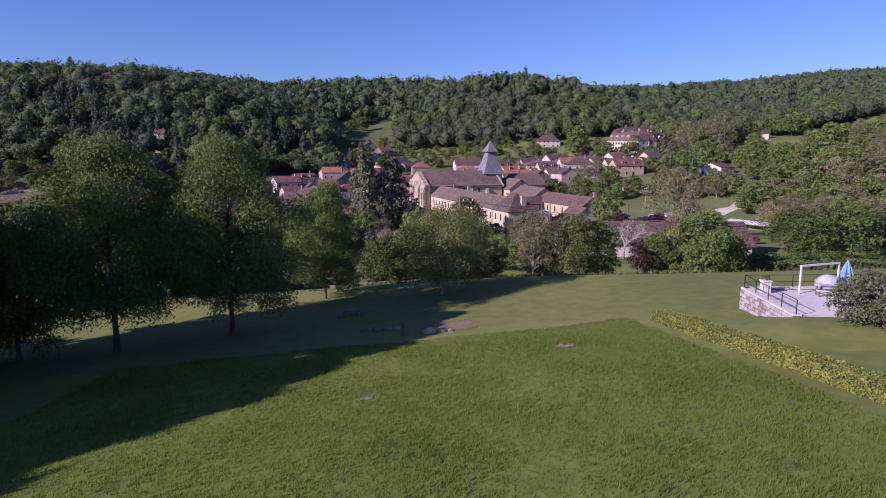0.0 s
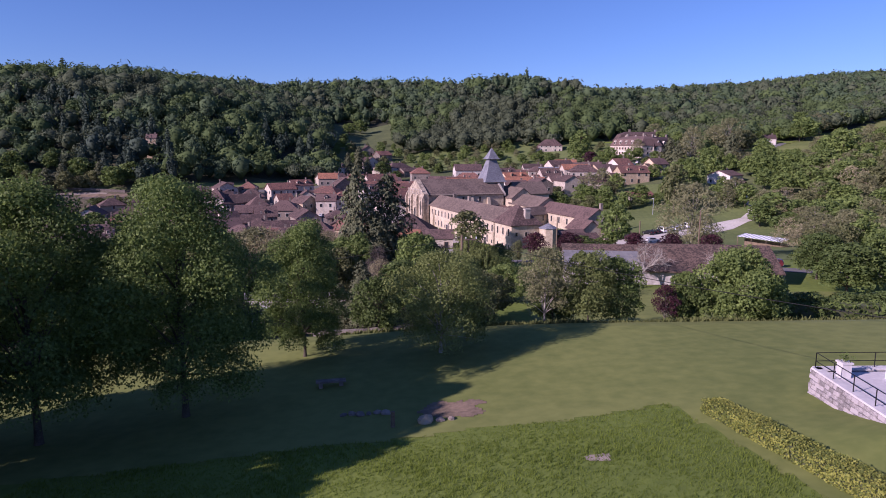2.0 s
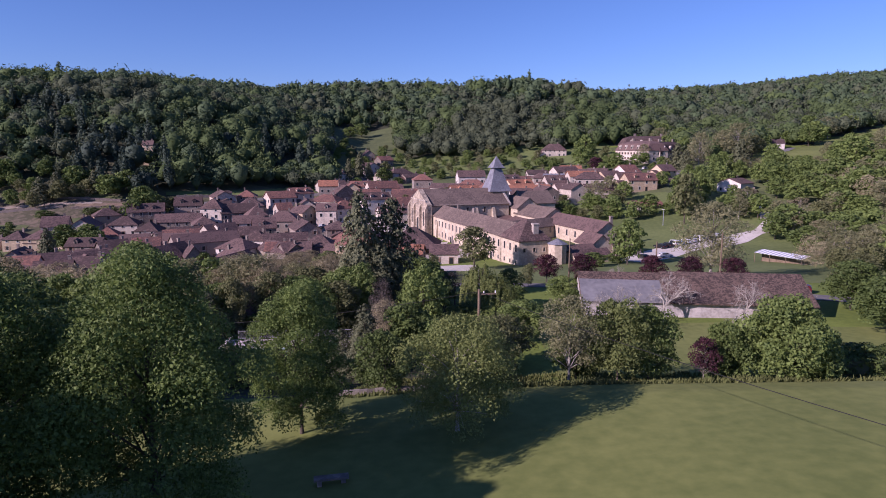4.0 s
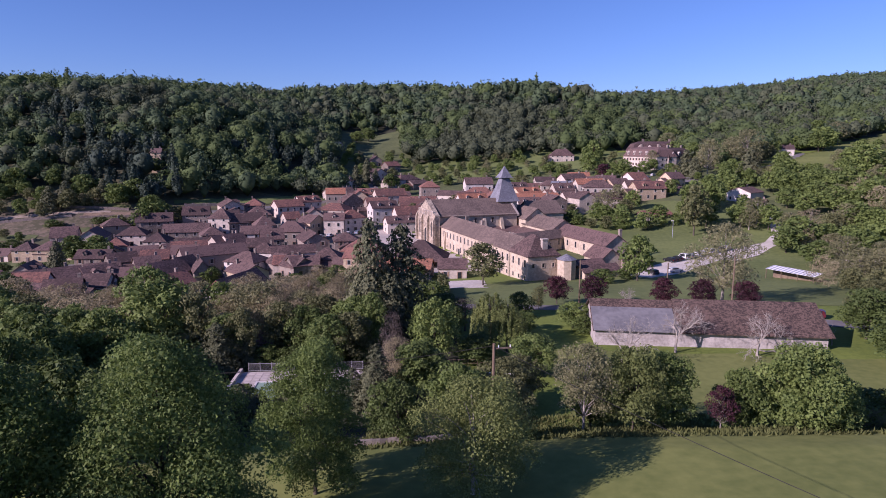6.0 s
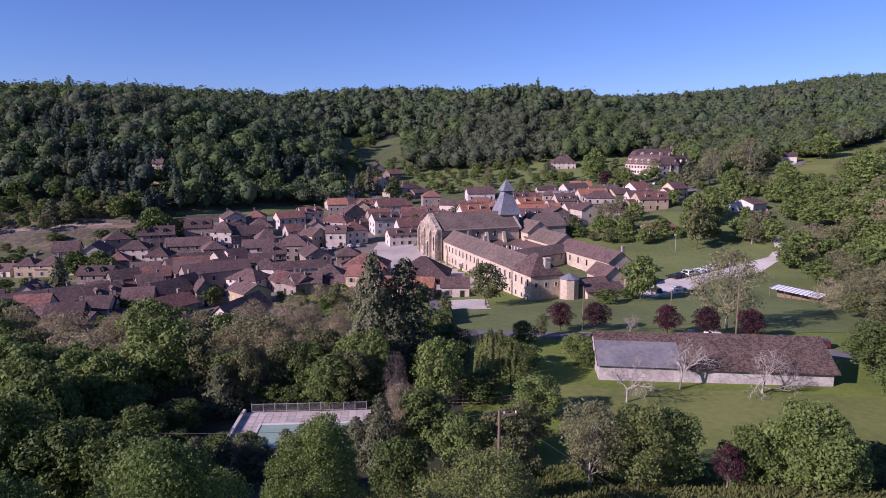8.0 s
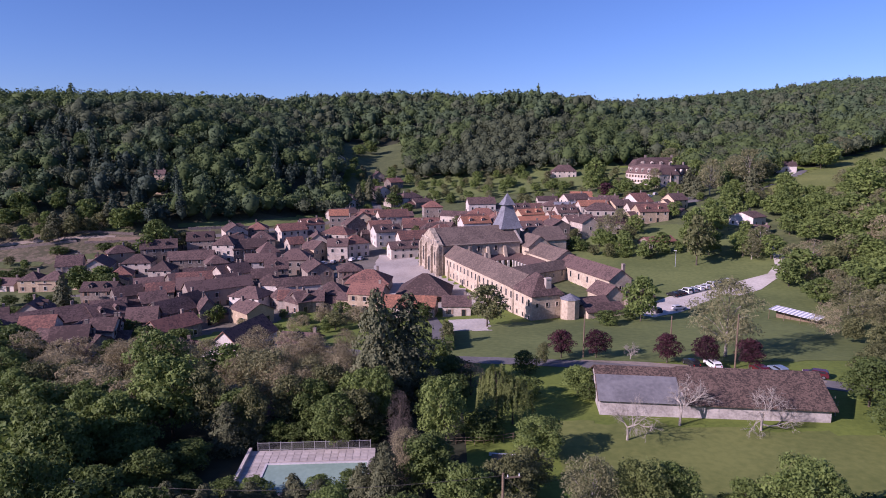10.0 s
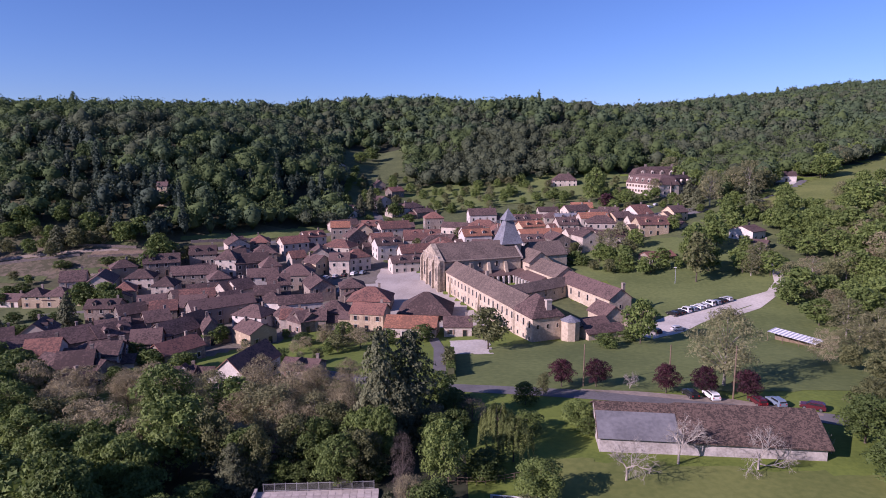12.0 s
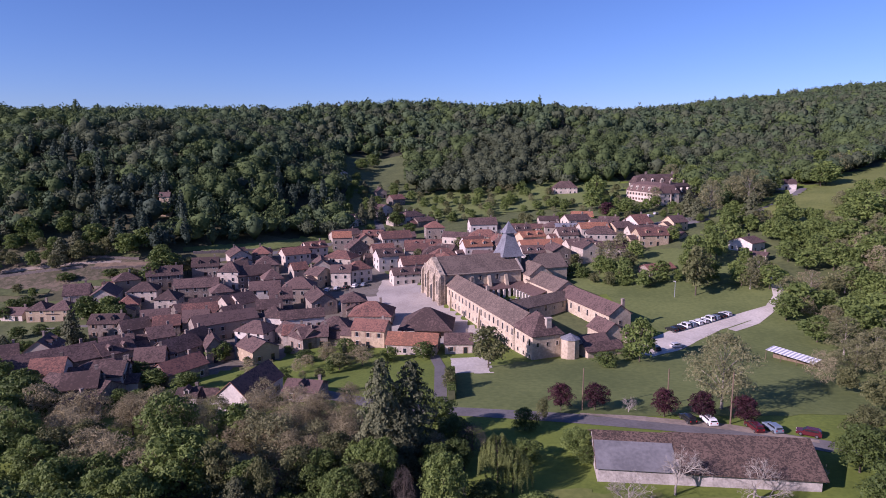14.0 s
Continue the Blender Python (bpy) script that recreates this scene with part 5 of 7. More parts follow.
grow("budding", 55.6, 124.0, 16.5, 7.4, 310)
grow("olive", 10.0, 161.9, 11.5, 5.6, 6)
grow("light", 51.0, 164.5, 12.2, 4.7, 240)
grow("bushy", 49.5, 168.5, 3.6, 3.4, 132)
grow("bushy", 41.2, 161.0, 3.8, 3.6, 282)
grow("column", -0.5, 141.4, 5.5, 1.9, 119)
# left foreground
grow("light", -41.6, 89.8, 13, 6.0, 98)
grow("light", -50.5, 105.5, 13, 5.6, 35)
grow("light", -58.2, 84.5, 11, 5, 240)
grow("light", -47.1, 70.5, 11, 4.4, 276)
grow("light", -53.4, 87.8, 10, 3.6, 281)
grow("olive", -35.7, 89.0, 11, 3.8, 243)
grow("olive", -28.7, 86.8, 9, 2.6, 203)
grow("brown", -75.7, 125.4, 9, 4.2, 327)
grow("brown", -67.2, 124.7, 8, 3.6, 77)
grow("brown", -59.9, 121.1, 10, 4.2, 118)
grow("brown", -54.0, 117.1, 8, 3.6, 325)
grow("brown", -39.8, 127.3, 9, 4, 77)
grow("brown", -29.1, 109.1, 9, 4, 267)
grow("brown", -25.3, 114.0, 9.5, 4.2, 199)
grow("brown", -18.9, 102.4, 9, 4, 7)
grow("brown", -23.3, 96.2, 8, 3.8, 343)
grow("brown", -30.8, 104.0, 8, 3.6, 32)
grow("brown", -20.8, 123.3, 8, 3.6, 81)
grow("round", -92.7, 130.0, 11, 5, 302)
grow("light", -78.5, 106.6, 11, 5, 21)
grow("olive", -67.3, 98.6, 10, 5, 154)
grow("light", -68.7, 95.7, 10, 4.5, 15)
grow("light", -11.0, 91.2, 9.5, 2.9, 242)
grow("light", -44.2, 79.1, 11, 4.4, 304)
grow("brown", -5.7, 72.5, 8, 2.4, 218)
# nearer dark shrubs below the pool terrace
grow("round", -49.6, 72.8, 12, 4.6, 202)
grow("light", -49.2, 80.7, 11, 3.4, 295)
grow("olive", -47.3, 63.3, 9, 4.0, 227)
grow("conifer", -31.5, 84.5, 7.5, 4.0, 137)
grow("conifer", -28.5, 87.0, 6.0, 3.4, 20)
grow("round", -33.8, 52.1, 10, 4, 68)
grow("round", -44.0, 48.0, 12, 5, 187)
# lower meadow edge, behind the lawn
grow("olive", 6.0, 66.0, 7, 3.4, 49)
grow("light", 1.4, 63.6, 7, 3.4, 18)
grow("round", -3.0, 70.0, 8, 3.4, 69)
grow("olive", 9.0, 70.0, 6, 3, 253)
grow("round", 15.0, 62.0, 6, 3, 111)
# right meadow edge
grow("bushy", 38.0, 58.0, 4.5, 3, 132)
grow("bushy", 43.0, 59.0, 4, 3, 344)
grow("bushy", 48.0, 60.0, 4, 3, 223)
grow("bushy", 53.0, 61.0, 4.2, 3.2, 320)
grow("bushy", 58.0, 62.0, 4, 3, 154)
grow("bushy", 64.0, 63.0, 4.4, 3.4, 215)
grow("bushy", 70.0, 65.0, 4.5, 3.4, 259)
grow("bushy", 76.0, 66.0, 4.5, 3.6, 197)
grow("round", 62.0, 82.0, 8, 5, 293)
grow("round", 70.0, 84.0, 9, 5, 179)
grow("olive", 78.0, 88.0, 9, 5, 273)
grow("round", 66.0, 96.0, 8, 4.4, 299)
grow("olive", 72.0, 104.0, 8, 4, 208)
grow("light", 79.0, 96.0, 9, 5, 299)
# right side, round the meadow and the car park
grow("light", 99.9, 255.0, 15, 5.5, 118)
grow("light", 112.5, 269.1, 14, 5.5, 172)
grow("light", 132.8, 301.4, 13, 5.5, 349)
grow("light", 113.0, 265.3, 12, 5, 14)
grow("budding", 117.4, 236.9, 10, 6, 143)
grow("budding", 110.7, 228.9, 8, 5, 310)
grow("light", 138.3, 255.5, 9, 5, 343)
grow("budding", 151.9, 290.1, 9, 4, 356)
grow("light", 139.0, 243.4, 9, 5, 83)
grow("light", 161.0, 270.2, 12, 6, 357)
grow("light", 193.3, 292.9, 16, 9, 167)
grow("light", 165.0, 258.4, 14, 7, 277)
grow("light", 166.3, 244.5, 13, 7, 292)
grow("light", 148.3, 241.2, 11, 6, 291)
grow("light", 115.9, 205.4, 10, 6.5, 53)
grow("light", 108.3, 198.6, 9, 5, 335)
grow("light", 142.6, 215.7, 10, 6, 108)
grow("budding", 139.4, 219.1, 10, 6, 324)
grow("bare_bush", 117.0, 189.1, 8, 5, 293)
grow("bare_bush", 129.3, 222.5, 8, 5, 136)
grow("budding", 107.6, 167.2, 11, 6, 145)
grow("light", 119.7, 178.9, 11, 6, 63)
grow("budding", 109.1, 156.8, 10, 5.5, 32)
grow("light", 107.2, 179.2, 8, 5, 246)
grow("light", 133.6, 192.3, 10, 6, 327)
grow("budding", 99.2, 149.1, 9, 5, 247)
grow("light", 127.1, 281.3, 11, 5, 45)
grow("light", 109.4, 232.9, 8, 4.5, 176)
grow("light", 117.1, 227.6, 9, 5, 34)
# park and gardens east of the abbey
grow("budding", 77.8, 284.2, 11, 4.8, 210)
grow("olive", 75.4, 264.2, 8, 4.5, 77)
grow("budding", 69.0, 274.3, 11, 5, 10)
grow("light", 63.1, 262.0, 8, 4, 150)
grow("light", 82.1, 276.9, 9, 4.2, 218)
grow("light", 71.5, 254.5, 7, 3.6, 212)
grow("bushy", 53.0, 261.1, 6, 4, 60)
grow("bushy", 45.2, 263.3, 5, 3.5, 22)
grow("light", 106.1, 298.2, 8, 3.6, 309)
grow("olive", 89.8, 226.5, 18.5, 6.4, 314)
grow("round", 98.6, 237.5, 10, 5.2, 71)
grow("bushy", 55.4, 258.6, 4.5, 3.4, 12)
grow("olive", 58.2, 250.6, 4.0, 3.0, 204)
grow("bushy", 63.0, 247.6, 3.2, 2.8, 97)
grow("bushy", 68.2, 243.8, 2.8, 2.4, 161)
grow("brown", 70.6, 248.6, 6.5, 3.4, 25)
grow("olive", 77.6, 240.6, 3.4, 2.6, 330)
grow("bushy", 66.4, 266.4, 5.0, 3.6, 250)
# upper right
grow("budding", 140.3, 340.5, 20, 8, 23)
grow("budding", 164.9, 349.5, 22, 10, 193)
grow("conifer", 147.0, 307.6, 18, 7, 300)
grow("budding", 159.5, 356.8, 18, 8, 169)
grow("conifer", 131.7, 349.4, 14, 6, 282)
grow("conifer", 131.2, 334.9, 12, 5, 142)
grow("light", 93.1, 401.7, 18, 6.5, 258)
grow("light", 86.3, 382.8, 13, 6, 120)
grow("light", 102.0, 363.1, 10, 5, 18)
grow("purple", 89.9, 360.9, 9, 4.5, 158)
grow("light", 64.1, 398.4, 6, 4, 3)
grow("light", 55.0, 396.6, 6, 4, 39)
grow("light", 72.4, 395.4, 6, 4, 55)
grow("budding", 122.9, 378.6, 12, 4.5, 307)
grow("light", 229.0, 393.0, 13, 7, 274)
grow("light", 235.0, 397.8, 15, 9, 16)
grow("olive", 180.0, 363.0, 13, 6.5, 101)
grow("budding", 263.2, 430.5, 15, 8, 208)
grow("light", 262.4, 455.4, 14, 8, 149)
grow("light", 287.5, 451.3, 14, 9, 312)
# village green
grow("conifer", -128.2, 204.6, 10, 3.6, 134)
grow("round", -136.6, 229.7, 10, 5, 79)
grow("round", -127.7, 228.9, 10, 5, 353)
grow("round", -120.7, 221.3, 9, 4.5, 21)
grow("round", -125.8, 271.4, 13, 6, 173)
grow("round", -126.6, 264.0, 10, 5, 160)
grow("olive", -116.6, 275.2, 8, 5, 184)
grow("olive", -138.2, 265.1, 7, 5, 70)
grow("bushy", -69.3, 180.6, 6, 3.6, 193)
grow("bushy", -93.5, 214.1, 4, 2.4, 192)
grow("round", -84.4, 161.5, 6, 3.4, 235)
grow("round", -77.1, 155.7, 5, 4, 266)
grow("round", -67.2, 152.8, 4.5, 4, 197)
grow("bushy", -65.8, 141.3, 3.5, 3, 329)
grow("olive", -15.2, 303.2, 7, 2.6, 304)
grow("olive", -60.8, 277.5, 7, 2.8, 348)
grow("conifer", -47.2, 386.6, 15, 5, 286)
grow("conifer", -51.5, 371.6, 13, 4.5, 52)
grow("round", -31.7, 372.7, 9, 5, 317)
grow("round", -22.6, 359.7, 6, 4, 259)
grow("bushy", 1.8, 383.3, 5, 4, 138)
grow("bushy", 25.0, 370.2, 4, 3, 220)
grow("bushy", -42.2, 176.0, 3.6, 3.2, 324)
grow("bushy", -17.5, 174.1, 4, 3, 121)
grow("bushy", -7.8, 175.2, 5, 3.4, 154)
grow("bushy", -32.0, 183.7, 4.5, 3.4, 223)
grow("olive", -30.6, 165.8, 5, 3.4, 132)
grow("brown", -35.5, 175.6, 6, 3.4, 266)
grow("brown", -24.8, 169.2, 6, 3.4, 155)
grow("bushy", -49.5, 185.0, 2.6, 1.8, 280)
grow("conifer", -31.2, 178.7, 5, 1.4, 173)
grow("light", -64.4, 543.7, 12, 7, 5)
grow("light", -71.7, 526.1, 10, 6, 212)
grow("bushy", -87.7, 143.2, 4, 3, 296)
grow("round", -106.7, 149.8, 8, 4, 161)
grow("round", -91.6, 134.0, 7, 4, 10)
grow("round", -97.7, 132.9, 9, 4.5, 192)
# behind the pool and beside the road
grow("olive", -24.0, 91.0, 9, 3.8, 315)
grow("light", -14.0, 92.0, 9, 3.6, 301)
grow("round", -31.0, 88.0, 8, 4, 68)
grow("brown", -27.0, 97.0, 9, 4, 30)
grow("brown", -18.0, 99.0, 9, 4, 324)
grow("round", -2.7, 114.0, 7, 4, 321)
grow("round", 0.2, 106.1, 6, 4, 170)
grow("bare_bush", -3.2, 100.7, 6, 3.2, 180)
grow("bushy", 13.9, 113.9, 4.5, 2.6, 347)
grow("bushy", 4.6, 86.8, 4, 3.6, 142)
grow("column", 18.1, 119.2, 4.5, 1.4, 11)
grow("round", -116, 152, 10, 5.5, 10)
grow("round", -123, 160, 9, 5, 100)
grow("round", -109, 141, 9.5, 5, 200)
grow("conifer", -139, 188, 9, 4, 40)
# gardens on the west side of the village
grow("conifer", -125.7, 201.6, 13, 4.4, 301)
grow("round", -134.5, 229.2, 8, 5, 31)
grow("round", -126.6, 229.7, 8, 4.6, 346)
grow("round", -138.4, 195.5, 4.5, 4, 10)
grow("bushy", -147.8, 202.9, 3.5, 3, 189)
grow("bushy", -137.4, 204.5, 3, 2.6, 128)
grow("bushy", -133.5, 194.0, 3, 2.4, 321)
grow("round", -101.0, 138.7, 9, 5.5, 233)
grow("round", -92.8, 123.9, 9, 5, 152)
grow("round", -68.1, 180.5, 6, 3, 303)
grow("round", -84.3, 192.2, 6, 2.6, 307)
grow("round", -74.9, 134.8, 6, 3, 163)
grow("bushy", -74.2, 140.8, 4, 3, 90)
grow("olive", -67.0, 108.1, 8, 4, 186)
grow("brown", -65.2, 121.0, 8, 4.5, 94)
grow("brown", -76.7, 119.0, 8, 4.5, 160)
grow("brown", -52.1, 117.5, 9, 4.8, 189)
grow("brown", -38.6, 118.8, 9, 4.6, 304)
grow("brown", -31.5, 119.4, 9, 5, 135)
grow("brown", -25.7, 113.3, 9, 4.6, 153)
grow("brown", -30.0, 105.1, 9, 4.6, 193)
grow("brown", -19.2, 106.6, 9, 4.6, 53)
grow("brown", -36.9, 104.6, 8, 4, 13)
grow("olive", -19.1, 94.6, 9, 4.2, 291)
grow("round", -21.1, 90.8, 8, 3.6, 350)
grow("olive", -13.5, 86.2, 8, 3.8, 67)
grow("light", -16.5, 84.6, 8, 3.4, 256)
grow("light", -46.5, 97.1, 9, 4, 113)
grow("light", -51.3, 91.0, 9, 4, 334)
grow("light", -56.6, 85.9, 9, 4.4, 137)
grow("budding", -46.2, 116.6, 9, 4.2, 122)
grow("budding", -23.1, 100.8, 9, 4.2, 167)
# shrubs on the old terraces
grow("bushy", -166, 266.8, 3.6, 4.2, 10)
grow("bushy", -148, 271, 3.4, 4.5, 50)
grow("bushy", -141, 272, 3.0, 4.0, 150)
grow("bare_bush", -187, 286, 4.0, 4.0, 20)
grow("bare_bush", -179, 287, 3.6, 4.0, 90)
grow("dark_bare", -172, 289, 4.0, 3.5, 210)
grow("olive", -160, 292, 7, 4.5, 70)
grow("light", -150, 294, 8, 4.6, 170)
grow("round", -133, 287, 7.5, 4.6, 270)
grow("round", -126, 281, 6.5, 4.4, 310)
# dark conifers and shrubs between the lawn and the pool
for i in range(9):
    grow("conifer", -35.0 + i * 2.5, 66.2 + 1.2 * math.sin(i * 1.9), 4.2 + 0.7 * math.sin(i * 2.7), 2.6, i * 77)
for x, y, h, r in ((-37, 72, 6, 3.4), (-34.5, 78, 4.5, 3.2), (-40, 66, 7, 3.8), (-42, 78, 7, 4), (-32, 71, 3.2, 2.4)):
    grow("round", x, y, h, r, x * 31)
grow("conifer", -7.6, 67.5, 8.5, 3.0, 12)
grow("conifer", -10.5, 68.5, 5.5, 2.6, 82)
grow("dark_bare", -6.8, 76.5, 7.5, 2.0, 130)
grow("round", -2.5, 76.0, 5.0, 3.0, 60)
# shrubs behind the pool fence
for x, y, h in ((-25.4, 87.4, 3.4), (-21.8, 87.2, 3.0), (-18.2, 87.8, 3.6), (-14.6, 87.6, 3.2), (-11.4, 87.0, 2.8)):
    grow("bushy", x, y, h, 2.5, x * 40)
# low shrubs below the pool terrace
grow("bushy", -27.0, 70.0, 3.2, 2.4, 95)
grow("bushy", -23.0, 69.0, 3.6, 2.6, 347)
grow("conifer", -19.0, 70.5, 3.4, 2, 222)
grow("bushy", -15.5, 69.5, 3.4, 2.4, 332)
grow("bushy", -12.0, 71.0, 3.2, 2.2, 357)
grow("conifer", -9.5, 73.0, 4, 2, 49)
grow("bushy", -174.6, 244.0, 4, 3, 52)
grow("bushy", -170.2, 246.0, 4, 3.2, 307)
grow("round", -170.3, 233.7, 5, 3.4, 164)
grow("bushy", -152.4, 240.9, 4, 3, 170)
grow("bushy", -147.6, 218.9, 3.5, 3, 345)
grow("bushy", -138.7, 214.4, 3.5, 3, 114)
grow("bushy", -126.8, 207.7, 3, 2.4, 224)
grow("round", -152.6, 214.3, 4, 3.2, 86)
grow("conifer", -47.4, 385.5, 13, 4, 40)
grow("conifer", -41.0, 379.3, 10, 3.6, 172)

# ---- trees and shrubs that fill the slopes and gardens ----
fill = random.Random(19)


fringe = {}


def mesh_arrays(me):
    v = np.empty(len(me.vertices) * 3, np.float32)
    me.vertices.foreach_get("co", v)
    return v.reshape(-1, 3)


def fill_with(n, x0, y0, x1, y1, kinds, h0, h1, keep, apart=4.0):
    """Collects trees for the joined fringe of the woods and gardens."""
    placed = []
    for _ in range(n * 12):
        if len(placed) >= n:
            break
        x, y = fill.uniform(x0, x1), fill.uniform(y0, y1)
        if not keep(x, y) or any((x - a) ** 2 + (y - b) ** 2 < apart ** 2 for a, b in placed):
            continue
        placed.append((x, y))
        kind = fill.choice(kinds)
        h = fill.uniform(h0, h1)
        r, a = h * fill.uniform(0.40, 0.55), fill.uniform(0, math.tau)
        me = TREE_MESHES[kind, fill.randrange(KINDS[kind][0]), "near" if y < 72 else "far" if y < 180 else "distant"][1]
        v = mesh_arrays(me) * (r / 4, r / 4, h / 10)
        c, s = math.cos(a), math.sin(a)
        v = np.stack([v[:, 0] * c - v[:, 1] * s + x, v[:, 0] * s + v[:, 1] * c + y, v[:, 2] + gz(x, y)], -1)
        fringe.setdefault(KINDS[kind][5].name, [KINDS[kind][5], []])[1].append(v)


def free_of_track(x, y):
    """Clear of the car park, the track, the shelter and the white house."""
    return not (x < 112 and y > 150) and not (105 < x < 130 and 200 < y < 255 and abs(x - (108 + 0.45 * (y - 208))) < 6) and not (120 < x < 142 and 255 < y < 292) and not (88 < x < 110 and 160 < y < 180)


fill_with(60, 105, 150, 200, 262, ("light", "budding", "budding", "olive", "light", "bare_bush"), 7, 13, free_of_track, 5.5)
fill_with(26, 140, 255, 180, 330, ("round", "light", "budding", "light"), 7, 12, lambda x, y: not (x < 144 and y < 295), 5.5)
fill_with(26, 84, 90, 130, 150, ("light", "budding", "olive", "bare_bush"), 6, 10, lambda x, y: abs(y - (100 - 0.33 * (x - 75))) > 7, 6)
fill_with(80, 150, 200, 330, 385, ("light", "budding", "light", "round", "budding", "olive"), 7, 12, lambda x, y: x < 0.78 * y and not within(PASTURE, x, y) and y < 330 + 0.72 * (x - 200) and free_of_track(x, y) and not (125 < x < 145), 6)
fill_with(30, 186, 372, 330, 480, ("light", "round", "budding"), 7, 11, lambda x, y: 0 < y - (376 + 0.70 * (x - 186)) < 26 and not within(PASTURE, x, y) and not any(abs(x - a) < 10 and b - 26 < y < b + 8 for a, b in ((213, 406), (252, 452))), 6)
fill_with(34, -84, 392, -30, 480, ("round", "olive", "light", "bushy", "conifer"), 4, 9, lambda x, y: x < -0.062 * y + 6 and not any(abs(x - a) < 8 and b - 22 < y < b + 7 for a, b in ((-48, 444), (-36, 428), (-42.8, 398))), 4)
fill_with(14, -230, 262, -95, 300, ("round", "olive", "olive", "bushy", "bare_bush"), 4, 9, lambda x, y: x < -140 and y > 294 + 0.2 * (x + 130) + 6 * fill.uniform(-1, 1), 5)
fill_with(5, -200, 246, -130, 258, ("bushy", "olive", "round"), 3, 6, lambda x, y: y > 252, 6)
fill_with(80, -30, 365, 118, 446, ("light", "bushy", "budding", "olive", "light"), 3.5, 8, lambda x, y: y > 376 + 0.1 * x and not (70 < x < 92 and 412 < y < 436), 5)
fill_with(24, 20, 345, 160, 372, ("round", "light", "bushy", "olive"), 4, 8, lambda x, y: True, 6)
fill_with(16, 150, 392, 176, 470, ("light", "light", "budding"), 9, 15, lambda x, y: abs(x - 180) > 8, 8)
fill_with(18, 60, 225, 125, 262, ("round", "olive", "light", "bushy"), 4, 9, lambda x, y: y > 238 and not (74 < x < 96 and 248 < y < 266), 6)
fill_with(30, -105, 84, -28, 128, ("round", "budding", "light", "brown", "brown"), 7, 11, lambda x, y: y > 88 and not (x > -64 and y > 112), 5.5)
fill_with(20, -90, 60, -48, 84, ("round", "light", "round"), 8, 11, lambda x, y: True, 6)
fill_with(60, -55, 272, 135, 362, ("bushy", "round", "olive", "light"), 2.5, 6, lambda x, y: y > 270 + 0.1 * x, 5)
fill_with(14, -60, 150, -24, 178, ("bushy", "olive", "brown"), 2.5, 5, lambda x, y: not (-52 < x < -40 and y < 152), 5)
fill_with(30, -240, 268, -100, 305, ("round", "round", "olive", "conifer"), 7, 12, lambda x, y: x < -140 and y > 280 + 0.42 * (x + 150), 6)
for mat, clouds in fringe.values():
    v = np.concatenate(clouds)
    tagged(new("scrub_trees", array_mesh("scrub_trees", v, np.arange(len(v)).reshape(-1, 3), mat)), "trees and shrubs filling the slopes and gardens", "trees", kind="stuff")


# ---- the row of big trees on the lawn, those beside it, and unseen shade casters ----
def lawn_tree(seed, x, y, h, r, base, count, leaf, mat, label, bark=None, girth=None, turn=0.0, gaps=0.5, shape="round"):
    key = ("lawn", seed)
    tree_meshes(key, seed, h, r, base, count, leaf, shape, mat, bark, gaps, girth, lean=0.75)
    return plant(key, x, y, 1, turn, label)


big = "tall broad-leaved tree by the lawn, in a row extended unseen to cast shade"
lawn_tree(1, -23.0, 28.4, 16.6, 6.6, 1.4, 70000, 0.175, LEAF_LAWN, big, girth=0.27, gaps=0.33, shape="oval")
lawn_tree(2, -15.3, 32.0, 16.6, 6.4, 1.0, 82000, 0.16, LEAF_LAWN, big, girth=0.26, gaps=0.45, shape="oval")
lawn_tree(3, -9.8, 44.4, 12.0, 4.2, 0.3, 46000, 0.15, LEAF_LAWN, "small broad-leaved tree on the shaded lawn", girth=0.16, shape="oval")
lawn_tree(4, 2.0, 43.0, 8.8, 4.9, 0.4, 27000, 0.15, LEAF_WILLOW, "grey-green old fruit tree with several leaning stems", BARK_PALE, 0.17, gaps=0.4)
lawn_tree(5, 13.2, 57.2, 9.0, 3.3, 1.8, 7600, 0.18, LEAF_THIN, "pale-barked tree with a thin grey-green crown", BARK_PALE, 0.14, gaps=0.3)
lawn_tree(6, 17.9, 57.2, 8.4, 3.6, 0.6, 9880, 0.22, LEAF_WILLOW, "leafy light-green tree at the edge of the lawn", girth=0.12)
lawn_tree(7, 21.4, 58.6, 8.2, 3.2, 0.6, 9880, 0.22, LEAF_LIGHT, "leafy tree at the edge of the lawn", girth=0.12)
lawn_tree(8, 28.6, 58.0, 6.2, 2.8, 0.3, 8740, 0.24, LEAF, "rounded shrub at the edge of the lawn", girth=0.10)
lawn_tree(9, 33.6, 56.2, 8.0, 4.5, 0.2, 17100, 0.28, LEAF_LIGHT, "big rounded light-green shrub at the lawn's edge", girth=0.14)
lawn_tree(10, 25.8, 56.2, 4.4, 1.6, 0.9, 2850, 0.15, LEAF_PURPLE, "small purple-leaved tree with a thin pale stem", BARK_PALE, 0.05)
lawn_tree(11, 27.9, 18.6, 3.6, 2.4, 0.3, 9880, 0.15, LEAF_GREY, "spreading grey-green shrub beside the court", girth=0.10)
# the next seven stand unseen to the left, added to shade the lawn
lawn_tree(20, -28.8, 13.2, 17.4, 5.6, 1.2, 14000, 0.55, LEAF, big, girth=0.3)
lawn_tree(12, -31, 5.5, 14.5, 5.2, 1.2, 11000, 0.55, LEAF, big, girth=0.3)
lawn_tree(13, -34.5, 0, 14.5, 5.2, 1.2, 11000, 0.55, LEAF, big, girth=0.3)
